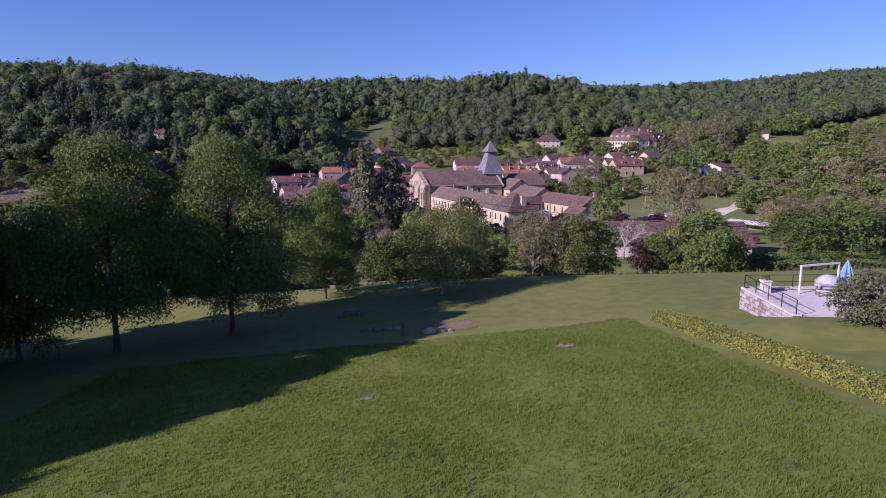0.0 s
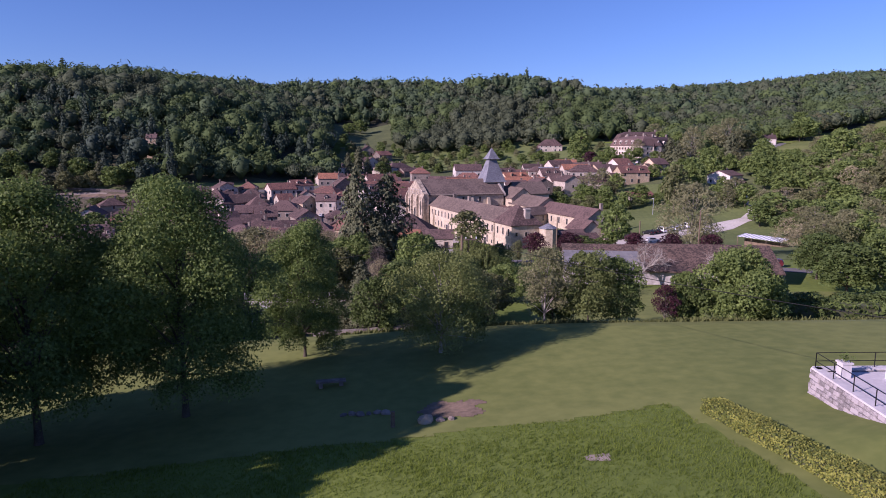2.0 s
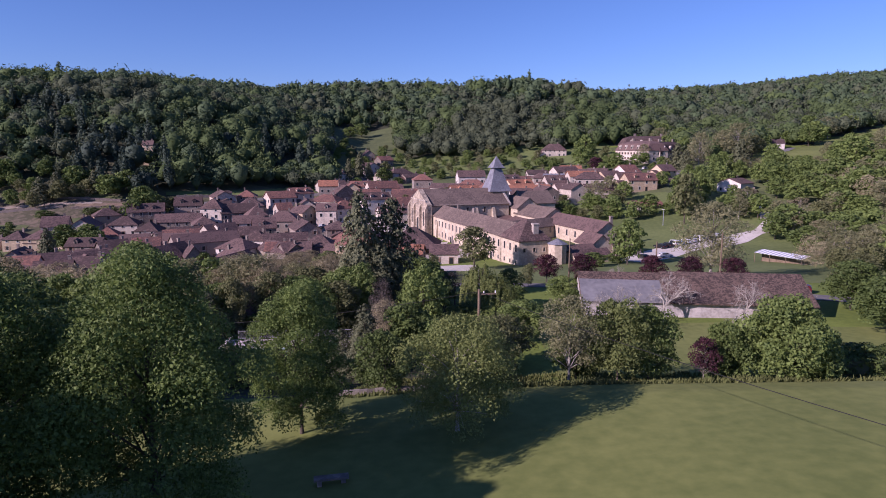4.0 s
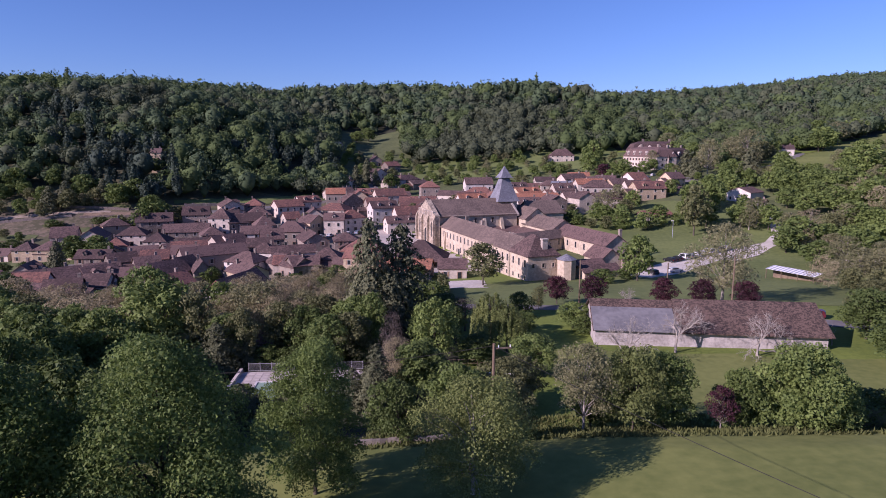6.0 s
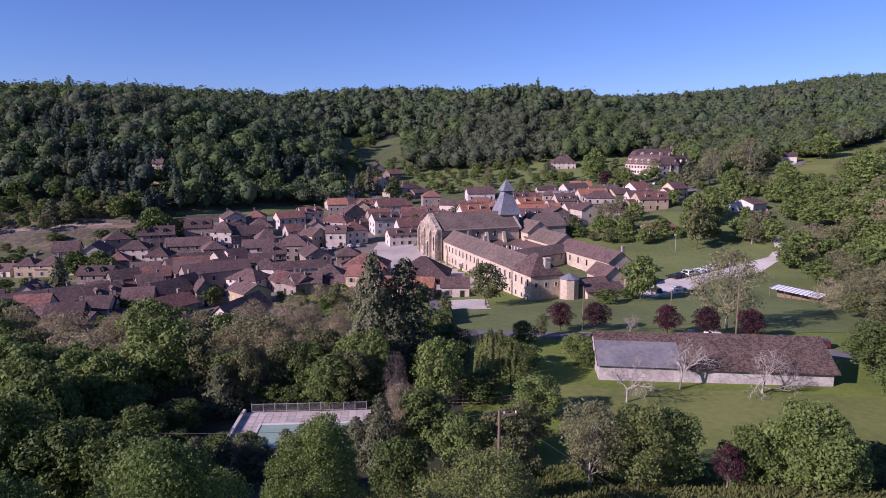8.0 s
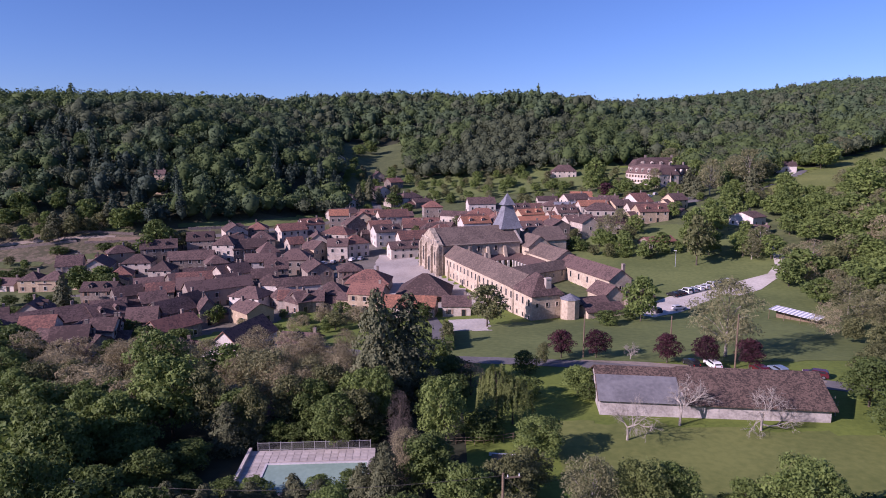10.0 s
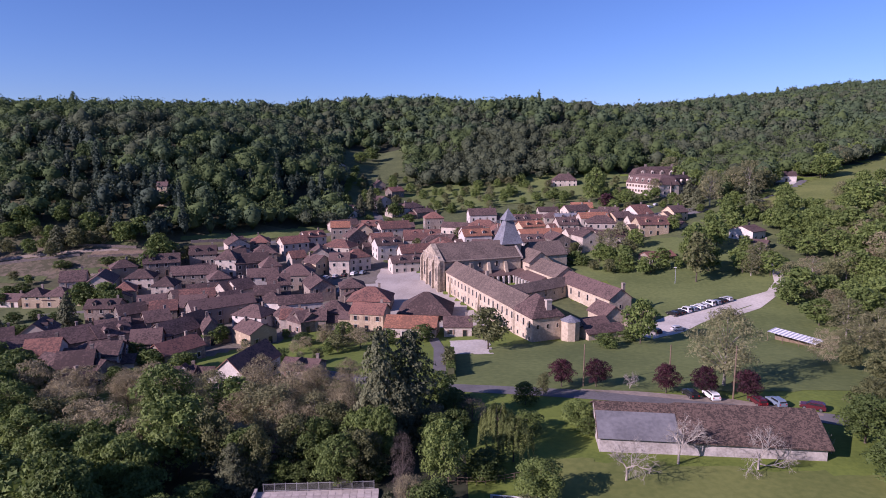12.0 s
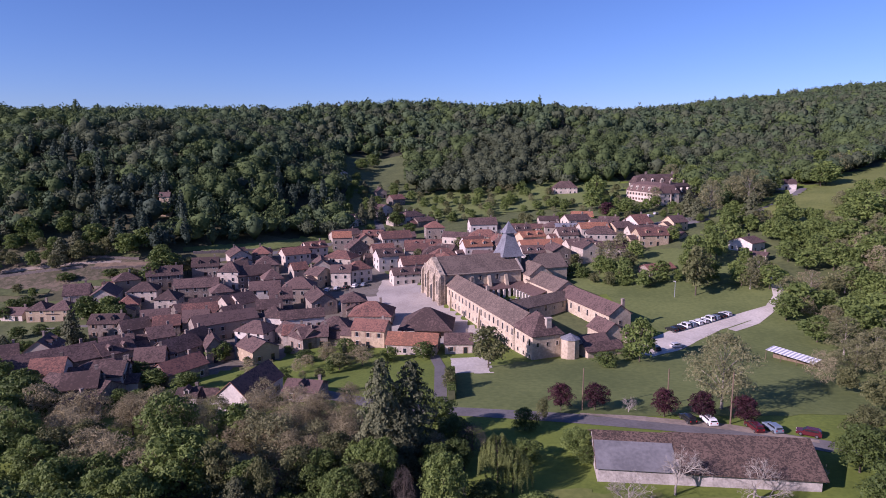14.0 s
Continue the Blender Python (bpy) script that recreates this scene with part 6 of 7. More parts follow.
lawn_tree(14, -38.5, -5.5, 14.5, 5.5, 1.2, 11000, 0.55, LEAF, big, girth=0.3)
lawn_tree(34, -43, -12.5, 15, 6.0, 1.2, 11000, 0.55, LEAF, big, girth=0.3)
lawn_tree(15, -40, 17, 17.5, 5.6, 1.2, 13000, 0.55, LEAF, big, girth=0.3)
lawn_tree(35, -29.8, 16.4, 19.2, 5.2, 1.0, 17000, 0.55, LEAF, big, girth=0.3)
lawn_tree(36, -29.6, 27.0, 9, 4.4, 0.3, 16000, 0.22, LEAF_LAWN, "low dark tree at the shaded edge of the lawn", girth=0.2)
# the next five, nearly all out of view, are added to block sun
lawn_tree(37, -33.4, 27.0, 14, 4.0, 0.5, 14000, 0.35, LEAF, big, girth=0.25)
lawn_tree(22, -36.2, 23.6, 20, 5.2, 1.2, 14000, 0.55, LEAF, big, girth=0.3)
lawn_tree(33, -40, 9, 15.5, 5.6, 1.2, 11000, 0.55, LEAF, big, girth=0.3)
lawn_tree(28, -54, 42, 14, 6, 1.6, 8000, 0.66, LEAF, big, girth=0.3)
lawn_tree(29, -43, 26, 7, 4.0, 0.6, 6000, 0.4, LEAF, "broad-leaved tree in the dense row beside the lawn", girth=0.2)
lawn_tree(16, -40, 53, 13, 5.2, 2, 13300, 0.33, LEAF, "broad-leaved tree in the dense row beside the lawn", girth=0.25)
lawn_tree(17, -28, 52, 9, 4.2, 1.0, 11400, 0.30, LEAF, "broad-leaved tree behind the shaded lawn", girth=0.2)
lawn_tree(18, 5.5, 54.5, 5.5, 3.0, 0.3, 7980, 0.21, LEAF_OLIVE, "olive-green shrub behind the lawn", girth=0.10)
lawn_tree(19, -4.5, 56, 6.0, 3.0, 0.3, 7980, 0.22, LEAF, "green shrub below the lawn's edge", girth=0.10)
for s, x, y, h in ((31, 33.8, 89.5, 13.5), (32, 44.8, 87.5, 13.0), (33, 24.6, 84.5, 11.5)):
    bare_mesh(("bare", s), s, h, BARK_PALE, 6)
    plant_bare(("bare", s), x, y, 1, s, "leafless pale-barked tree in front of the barn")
bare_mesh(("bare", 34), 34, 6, BARK_PALE)
plant_bare(("bare", 34), 58.5, 92.5, 1, 2, "leafless pale tree at the end of the barn")
for x, y in ((22.5, 124.1), (29.5, 123.8), (42.3, 119.6), (49.2, 118.0), (56.2, 115.2)):
    grow("purple", x, y, 5.8, 2.9, int(x * 31) % 360)
plant_bare(("bare", 33), 36.0, 122.5, 0.55, 1, "small pale leafless shrub by the road")


# ---- ground surfaces ----
STREET = material("village_paving", (0.20, 0.175, 0.15), (0.11, 0.10, 0.075), 0.06, 0.8, 0.95, 0.3)

def patch(name, label, category, mat, x0, y0, x1, y1, inside, step=1.0, lift=0.05, top=None):
    """A sheet over the ground where inside(x, y) holds, with a slightly ragged edge."""
    xs, ys = np.arange(x0, x1 + step, step), np.arange(y0, y1 + step, step)
    ids, verts, faces = {}, [], []

    def corner(i, j):
        if (i, j) not in ids:
            x, y = xs[i], ys[j]
            jig = 0.35 * step
            x, y = x + jig * noise.noise(Vector((x, y, 1.5))), y + jig * noise.noise(Vector((x, y, 7.5)))
            ids[i, j] = len(verts)
            verts.append((x, y, gz(x, y) + lift))
        return ids[i, j]

    for i in range(len(xs) - 1):
        for j in range(len(ys) - 1):
            if inside(xs[i] + step / 2, ys[j] + step / 2):
                faces.append((corner(i, j), corner(i + 1, j), corner(i + 1, j + 1), corner(i, j + 1)))
    return tagged(new(name, array_mesh(name, verts, faces, mat, True)), label, category, kind="structure")


VILLAGE = [(-175, 236), (-150, 250), (-136, 266), (-108, 290), (-70, 322), (-36, 300), (-14, 262), (-14, 188), (-43, 192), (-53, 178), (-68, 166), (-82, 155), (-95, 143), (-112, 160), (-108, 186), (-112, 232), (-150, 236)]


BANK = [(-215, 262), (-201, 277), (-173, 286), (-143, 291), (-134, 274), (-150, 268), (-171, 258), (-190, 258)]


def wobble(x, y, s=0.12):
    return noise.noise(Vector((x * s, y * s, 4.2)))


def hedge_x(y):
    """Where the mown strip beside the clipped hedge runs."""
    return 18.0 + (26.9 - y) * 0.157


def mown(x, y):
    beyond = y > 26.0 + 0.17 * x + 1.2 * wobble(x, y)
    return y < 54 + wobble(x, y) and (beyond or x > hedge_x(y) - 1.6 + 0.2 * wobble(x, y))


patch("lawn", "closely mown lawn, dry and yellowish green", "lawn", LAWN, -34, -10, 90, 56, mown, 0.5, 0.02)
patch("lawn", "mown green field in front of the barn", "lawn", LAWN, 14, 66, 76, 92, lambda x, y: y < 91 - 0.14 * (x - 20) and y > 66 + 0.6 * wobble(x, y), 1.5, 0.05)
patch("lawn", "green lawn below the abbey", "lawn", LAWN_GREEN, -3, 120, 150, 240,
      lambda x, y: y > 121.5 - 0.26 * (x - 10) and (y < 168 + 0.34 * (x - 22) or (x > 60 and y < 236)) and x < 118, 2.5, 0.06)
patch("bare_soil", "patch of bare reddish soil at the lawn's edge", "soil", SOIL, -4, 22, 8, 34, lambda x, y: ((x - 2.5) / 2.0) ** 2 + ((y - 30.4) / 1.7) ** 2 < 1 + 1.1 * wobble(x, y, 0.9), 0.2, 0.04)
patch("bare_soil", "pale worn spot in the meadow", "soil", VERGE, 4, 16, 14, 26, lambda x, y: ((x - 10) / 0.6) ** 2 + ((y - 21.5) / 0.45) ** 2 < 1 + 1.2 * wobble(x, y, 1.6), 0.12, 0.03)
patch("bare_soil", "pale worn spot in the meadow", "soil", VERGE, -8, 8, 2, 16, lambda x, y: ((x + 2.2) / 0.4) ** 2 + ((y - 12.5) / 0.3) ** 2 < 1 + 1.2 * wobble(x, y, 1.6), 0.12, 0.03)
strip("road", "grey asphalt road passing behind the barn", "road", ASPHALT, [(140, 78), (105, 90), (73.6, 102), (53, 112), (27.7, 118.4), (9.2, 123), (0, 125.5), (-14, 131), (-40, 150)], 5.2, 0.07)
strip("verge", "dusty gravel verge beside the road", "verge", VERGE, [(66, 107.2), (53, 114), (38, 118.6), (26, 121.8)], (1.2, 3.0, 2.6, 0.8), 0.10)
strip("lane", "narrow grey lane leading up to the square", "lane", ASPHALT, [(-2.4, 127), (-2.6, 140), (-3.0, 165), (-5, 178)], 3.0, 0.09)
patch("terrace", "pale gravel terrace below the abbey", "terrace", GRAVEL, -2, 152, 14, 178, lambda x, y: 0.2 + 0.4 * wobble(x, y, 0.3) < x < 10.5 + 0.6 * wobble(y, x, 0.3) and 157.5 - 0.16 * x < y < 174.5, 1.0, 0.12)
strip("car_park", "pale gravel car park", "car park", GRAVEL, [(54, 172), (62, 180), (72, 189), (84, 197), (98, 203.5), (110, 210)], (7, 12, 11, 8, 6, 5), 0.10)
strip("lane", "pale gravel track between the trees", "lane", GRAVEL, [(110, 210), (117, 220), (122.5, 234), (126, 248)], (5, 4, 3.4, 3.4), 0.11)
strip("lane", "pale gravel track between the trees", "lane", GRAVEL, [(88, 192), (98, 198), (109, 209)], (3, 3, 3), 0.14)
patch("square", "pale paved square before the abbey church", "square", PAVING, -66, 188, 12, 275,
      lambda x, y: (x < 20.5 - 0.366 * (y - 172)) and (x > -30 and y > 190 and y < 274 or (-44 < x <= -30 and 240 < y < 251)), 2.0, 0.06)
patch("village_ground", "trodden earth and paving between the old houses", "street", STREET, -185, 140, -14, 330,
      lambda x, y: within(VILLAGE, x, y), 3.0, 0.04)
strip("street", "paved street through the village", "street", ASPHALT, [(-66, 243), (-90, 238), (-118, 228), (-150, 222)], 5, 0.06)
strip("street", "paved street through the village", "street", ASPHALT, [(-20, 268), (-22, 300), (-34, 330), (-40, 365), (-50, 420)], 5, 0.06)
strip("field_road", "grey road along the foot of the hill", "road", ASPHALT, [(-160, 268), (-120, 285), (-90, 305), (-70, 320), (-52, 345)], 4, 0.10)
strip("hill_road", "pale road climbing the hillside", "road", GRAVEL, [(196, 362), (205, 378), (213, 396), (222, 412)], 4, 0.12)
patch("dry_field", "dry grass bench at the foot of the hill", "field", DRY, -230, 246, -60, 330,
      lambda x, y: abs(y - (262 + 0.62 * (x + 170) * (1 if x > -170 else 0.1))) < 7 + 8 * wobble(x, y, 0.03), 4.0, 0.08)
patch("scrub_ground", "rough brownish scrub at the foot of the wood", "ground", SCRUB, -260, 238, -40, 345,
      lambda x, y: y > (252 if x < -140 else 252 + 0.62 * (x + 140)) + 5 * wobble(x, y, 0.04) and y < 330 and not within(VILLAGE, x, y), 4.0, 0.06)
patch("bare_soil", "stony bare slope at the foot of the hill", "soil", EARTH, -225, 246, -125, 300,
      lambda x, y: within(BANK, x + 4 * wobble(x, y, 0.1), y + 4 * wobble(y, x, 0.1)), 3.0, 0.16)
strip("terrace_field", "green meadow strip along the foot of the wood", "field", LAWN_GREEN, [(-128, 299), (-108, 307), (-90, 317), (-74, 330), (-66, 344)], (4, 9, 10, 10, 5), 0.34, rag=0.4)
strip("field_track", "pale earth track crossing the stony slope", "track", VERGE, [(-222, 266), (-198, 272), (-180, 277), (-162, 281.5), (-150, 283)], 2.6, 0.26, rag=0.4)
strip("terrace_field", "grassy terrace at the foot of the hill", "field", GARDEN, [(-170, 288.5), (-158, 289), (-144, 289)], (3, 6, 4), 0.30, rag=0.5)
strip("terrace_field", "bare reddish terrace at the foot of the hill", "field", SOIL, [(-160, 279), (-148, 281), (-135, 283)], (3, 4.5, 3), 0.28, rag=0.5)
strip("terrace_field", "grassy terrace at the foot of the hill", "field", GARDEN, [(-160, 264), (-148, 265), (-134, 266)], (4, 6, 5), 0.28, rag=0.5)
strip("terrace_field", "grassy terrace at the foot of the hill", "field", GARDEN, [(-196, 258), (-182, 256.5), (-168, 258)], (5, 6, 4), 0.28, rag=0.5)


def terrace_wall(line, high):
    """A low dry-stone wall with an uneven top along a line of (x, y)."""
    g = Geo()
    for (ax, ay), (bx, by) in zip(line, line[1:]):
        n = max(1, int(math.hypot(bx - ax, by - ay) / 1.1))
        turn = math.atan2(by - ay, bx - ax)
        for i in range(n):
            x, y = ax + (bx - ax) * (i + 0.5) / n, ay + (by - ay) * (i + 0.5) / n
            h = high * (0.75 + 0.5 * abs(noise.noise(Vector((x * 0.9, y * 0.9, 2)))))
            g.box(-0.58, -0.3, -0.8, 0.58, 0.3, h, Matrix.Translation((x, y, gz(x, y))) @ Matrix.Rotation(turn, 4, "Z"))
    return tagged(new("dry_stone_wall", g.mesh("dry_stone_wall", STONE_DARK)), "old dry-stone terrace wall at the foot of the hill", "wall", kind="structure")


terrace_wall([(-200, 267), (-182, 272), (-164, 277)], 1.3)
terrace_wall([(-172, 285), (-158, 286), (-143, 286)], 1.4)
terrace_wall([(-160, 276), (-148, 278), (-135, 280)], 1.2)
terrace_wall([(-162, 260.5), (-148, 261), (-134, 262.5)], 1.2)
terrace_wall([(-122, 296), (-106, 303), (-89, 311)], 1.5)
patch("hill_field", "sunlit pasture on the hillside", "field", LAWN, 150, 275, 432, 562, lambda x, y: within(PASTURE, x + 4 * wobble(x, y, 0.05), y + 4 * wobble(y, x, 0.05)), 5.0, 0.35)
patch("hill_field", "sunlit rough meadow on the slope behind the village", "field", LAWN_GREEN, -40, 380, 120, 456, lambda x, y: x > -0.062 * y and y > 388 + 0.1 * x + 5 * wobble(x, y, 0.05), 5.0, 0.38)
patch("valley_field", "rough grass in the side valley behind the village", "field", GARDEN, -110, 420, -20, 590, lambda x, y: -0.175 * y < x < -0.055 * y and y > 450, 5.0, 0.35)
patch("garden", "shady green gardens at the western end of the village", "garden", GARDEN, -240, 150, -100, 268,
      lambda x, y: (x < -105 + 3 * wobble(x, y)) and y < 262 and y > 120 - 0.5 * (x + 95) and not within(VILLAGE, x, y), 3.0, 0.05)
patch("garden", "gardens and yards between the houses north of the church", "garden", GARDEN, -70, 262, 190, 450,
      lambda x, y: y > 268 + 0.1 * x + 4 * wobble(x, y, 0.05) and y < 446 and not within(VILLAGE, x, y) and x < 150 + 10 * wobble(x, y, 0.05), 4.0, 0.05)
patch("lawn", "green park lawn between the gardens", "lawn", LAWN_GREEN, 48, 232, 128, 296,
      lambda x, y: y > 234 + 0.1 * (118 - x) * 0.2 and y < 288 + 4 * wobble(x, y, 0.05), 3.0, 0.07)
patch("garden", "rough grass and scrub between the trees of the slope", "garden", GARDEN, 112, 120, 200, 300,
      lambda x, y: x > 118 + 3 * wobble(x, y, 0.06) and not (118 < x < 131 and 205 < y < 258) and not within(PASTURE, x, y), 4.0, 0.07)
patch("courtyard", "shady green court enclosed by the abbey's ranges", "courtyard", GARDEN, 0, 165, 60, 220,
      lambda x, y: 9.4 < (x - 22.7) * 0.939 + (y - 169.5) * 0.344 < 34 and 2.5 < -(x - 22.7) * 0.344 + (y - 169.5) * 0.939 < 33 + 0.3 * ((x - 22.7) * 0.939 + (y - 169.5) * 0.344 - 9), 1.5, 0.12)
strip("hill_road", "pale grey road climbing beside the sloping pasture", "road", ASPHALT, [(150, 336), (160, 337), (176, 348), (192, 363), (207.5, 379), (219, 393)], 4.5, 0.14)
strip("car_park", "grey asphalt car park below the manor", "car park", ASPHALT, [(108, 333), (118, 334), (128, 335), (137, 336)], (9, 13, 14, 9), 0.14)


# ---- the small court beside the lawn ----
COURT = [(24.9, 28.3), (24.4, 20.4), (34.6, 19.4), (36.0, 28.6)]
court = thing("sports_court", "small pale concrete court on a stone retaining wall", "court", Matrix())
part("slab", Geo().slab(COURT, 2, 16.2, 17.0), CONCRETE, court)
SKIRT = [(24.75, 25.5, -1, -0.1, 0.0), (24.6, 23.0, -1, -0.1, 0.35), (24.38, 20.6, -1, -0.25, 0.9), (24.3, 20.3, -0.7, -0.7, 1.0), (24.8, 20.3, -0.2, -1, 1.0), (29.5, 19.8, 0, -1, 1.0), (34.6, 19.3, 0.4, -0.9, 1.0), (36.0, 22.0, 1, -0.2, 1.0)]
turf, rings = Geo(), 9
for x, y, nx, ny, up in SKIRT:
    for j in range(rings):
        d = j / (rings - 1)
        q = (x + nx * 6.0 * d, y + ny * 6.0 * d)
        fade = (1 - d * d * (3 - 2 * d)) * up
        turf.v.append((*q, gz(*q) + 0.03 - 0.10 * d ** 8 + max(0.0, 16.97 - gz(x, y)) * fade))
for i in range(len(SKIRT) - 1):
    turf.f += [(i * rings + j, (i + 1) * rings + j, (i + 1) * rings + j + 1, i * rings + j + 1) for j in range(rings - 1)]
tagged(new("grass_bank", turf.mesh("grass_bank", LAWN, True)), "gentle grass bank rising to the court's edge", "ground", kind="structure")


def edge_run(a, b, n):
    return [Vector((a[0] + (b[0] - a[0]) * i / n, a[1] + (b[1] - a[1]) * i / n, 0)) for i in range(n + 1)]


FIELD_STONE = material("field_stone", (0.235, 0.205, 0.175), (0.115, 0.100, 0.086), 0.9, 5.0, 0.95, 0.5, each=0.5)
GREY_STONE = material("stained_grey_stone", (0.44, 0.39, 0.40), (0.19, 0.17, 0.17), 1.2, 5.0, 0.95, 0.5, each=0.4)
retaining = thing("retaining_wall", "rough stone retaining wall stained grey under the court", "wall", Matrix())
rng_w = random.Random(5)
stone_block = [Geo().add([(x * 0.5 + rng_w.uniform(-0.06, 0.06), y * 0.5, z * 0.5 + rng_w.uniform(-0.06, 0.06)) for z in (-1, 1) for x, y in ((-1, -1), (1, -1), (1, 1), (-1, 1))],
                         [(3, 2, 1, 0), (4, 5, 6, 7), (0, 1, 5, 4), (1, 2, 6, 5), (2, 3, 7, 6), (3, 0, 4, 7)]).mesh("stone", GREY_STONE) for _ in range(4)]
for a, b in ((COURT[0], COURT[1]), (COURT[3], COURT[0])):
    run = Vector((b[0] - a[0], b[1] - a[1], 0))
    turn = math.atan2(run.y, run.x)
    length, lay = run.length, 0
    part("core", Geo().box(0, 0.0, -2.5, length, 0.5, 0), STONE_DARK, retaining, at=Matrix.Translation((a[0], a[1], 17.0)) @ Matrix.Rotation(turn, 4, "Z"))
    part("coping", Geo().box(-0.05, -0.22, 0.0, length + 0.05, 0.35, 0.12), CONCRETE, retaining, at=Matrix.Translation((a[0], a[1], 17.0)) @ Matrix.Rotation(turn, 4, "Z"))
    for row in range(6):
        u = -0.15 * (row % 2)
        while u < length - 0.2:
            w = rng_w.uniform(0.35, 0.75)
            q = Vector((a[0], a[1], 0)) + run.normalized() * (u + w / 2)
            part("stone", stone_block[rng_w.randrange(4)], None, retaining,
                 at=Matrix.LocRotScale((q.x + 0.1 * math.sin(turn), q.y - 0.1 * math.cos(turn), 16.86 - row * 0.29), Euler((0, 0, turn)), (w * 0.95, rng_w.uniform(0.24, 0.34), 0.27)))
            u += w


def railing(name, label, line, high, rails, every, mat, base=None, thick=0.03):
    """Posts and rails along a line of (x, y); base: the height they stand at, else the ground."""
    root = thing(name, label, "railing", Matrix())
    for a, b in zip(line, line[1:]):
        n = max(1, round((Vector(b) - Vector(a)).length / every))
        pts = edge_run(a, b, n)
        for p in pts:
            p.z = base if base is not None else gz(p.x, p.y)
            part("post", Geo().tube([p, p + Vector((0, 0, high))], [thick, thick], 6), mat, root)
        for r in rails:
            part("rail", Geo().tube([p + Vector((0, 0, high * r)) for p in pts], [thick * 0.8] * len(pts), 5), mat, root)
    return root


railing("court_railing", "dark iron railing along the edge of the court", [COURT[1], COURT[0], COURT[3]], 0.95, (1.0, 0.45), 2.0, IRON, 17.1)
pillar = thing("gate_pillar", "short plastered pillar with a potted plant on top", "pillar", pose(25.8, 27.0, 17.0))
part("shaft", Geo().box(-0.28, -0.28, 0, 0.28, 0.28, 0.85).box(-0.34, -0.34, 0.85, 0.34, 0.34, 0.95), CONCRETE, pillar)
pot_rng = np.random.default_rng(3)
pv, pf = leaf_clumps(pot_rng.normal(0, 0.16, (60, 3)) + (0, 0, 1.2), pot_rng.normal(0, 1, (60, 3)), np.full(60, 0.16), pot_rng)
part("plant", array_mesh("plant", pv, pf, LEAF), None, pillar)

goal = thing("goal", "white tubular goal frame standing on the court", "goal", pose(29.94, 27.31, 17.0, 0, 0, 19.6))
part("post", Geo().box(-1.95, -0.05, 0, -1.85, 0.05, 2.1), WHITE_PAINT, goal)
part("post", Geo().box(1.85, -0.05, 0, 1.95, 0.05, 2.1), WHITE_PAINT, goal)
part("crossbar", Geo().box(-1.95, -0.06, 2.0, 1.95, 0.06, 2.12), WHITE_PAINT, goal)

grill = thing("covered_table", "table with benches under a grey crumpled cover", "table", pose(30.0, 26.2, 17.0, 0, 0, -35))
cover = bmesh.new()
bmesh.ops.create_icosphere(cover, subdivisions=3, radius=1)
cv = [Vector((v.co.x * 0.95, v.co.y * 0.62, max(0.0, v.co.z) * 0.75)) + Vector((0, 0, 0.75)) + v.co * 0.10 * noise.noise(v.co * 2.5) for v in cover.verts]
cf = [[v.index for v in f.verts] for f in cover.faces]
cover.free()
part("cover", array_mesh("cover", cv, cf, GREY_CLOTH, True), None, grill)
part("tabletop", Geo().box(-0.9, -0.45, 0.70, 1.9, 0.45, 0.76), CONCRETE, grill)
for x in (-0.75, 1.7):
    for y in (-0.36, 0.36):
        part("leg", Geo().box(x - 0.05, y - 0.05, 0, x + 0.05, y + 0.05, 0.71), WOOD, grill)
for y in (-0.95, 0.95):
    bench = thing("bench", "pale wooden bench beside the covered table", "bench", pose(30.0, 26.2, 17.0, 0, 0, -35) @ pose(0.5, y, 0))
    part("seat", Geo().box(-1.2, -0.16, 0.42, 1.2, 0.16, 0.47), CONCRETE, bench)
    for x in (-1.0, 1.0):
        part("leg", Geo().box(x - 0.05, -0.14, 0, x + 0.05, 0.14, 0.43), WOOD, bench)

parasol = thing("parasol", "closed blue parasol on a pole at the court's edge", "parasol", pose(32.2, 27.7, 17.0))
part("pole", Geo().tube([(0, 0, 0), (0, 0, 2.3)], [0.03, 0.03], 6), WHITE_PAINT, parasol)
part("base", Geo().slab([(0.3 * math.cos(math.tau * i / 10), 0.3 * math.sin(math.tau * i / 10)) for i in range(10)], 2, 0, 0.1), CONCRETE, parasol)
folds = [(z, r) for z, r in ((0.45, 0.50), (0.9, 0.42), (1.4, 0.32), (1.9, 0.18), (2.2, 0.06))]
fv = [(r * (1 + 0.28 * (-1) ** i) * math.cos(math.tau * i / 16), r * (1 + 0.28 * (-1) ** i) * math.sin(math.tau * i / 16), z) for z, r in folds for i in range(16)]
ff = [(k * 16 + i, k * 16 + (i + 1) % 16, (k + 1) * 16 + (i + 1) % 16, (k + 1) * 16 + i) for k in range(4) for i in range(16)]
part("canopy", Geo().add(fv, ff), BLUE_CLOTH, parasol)


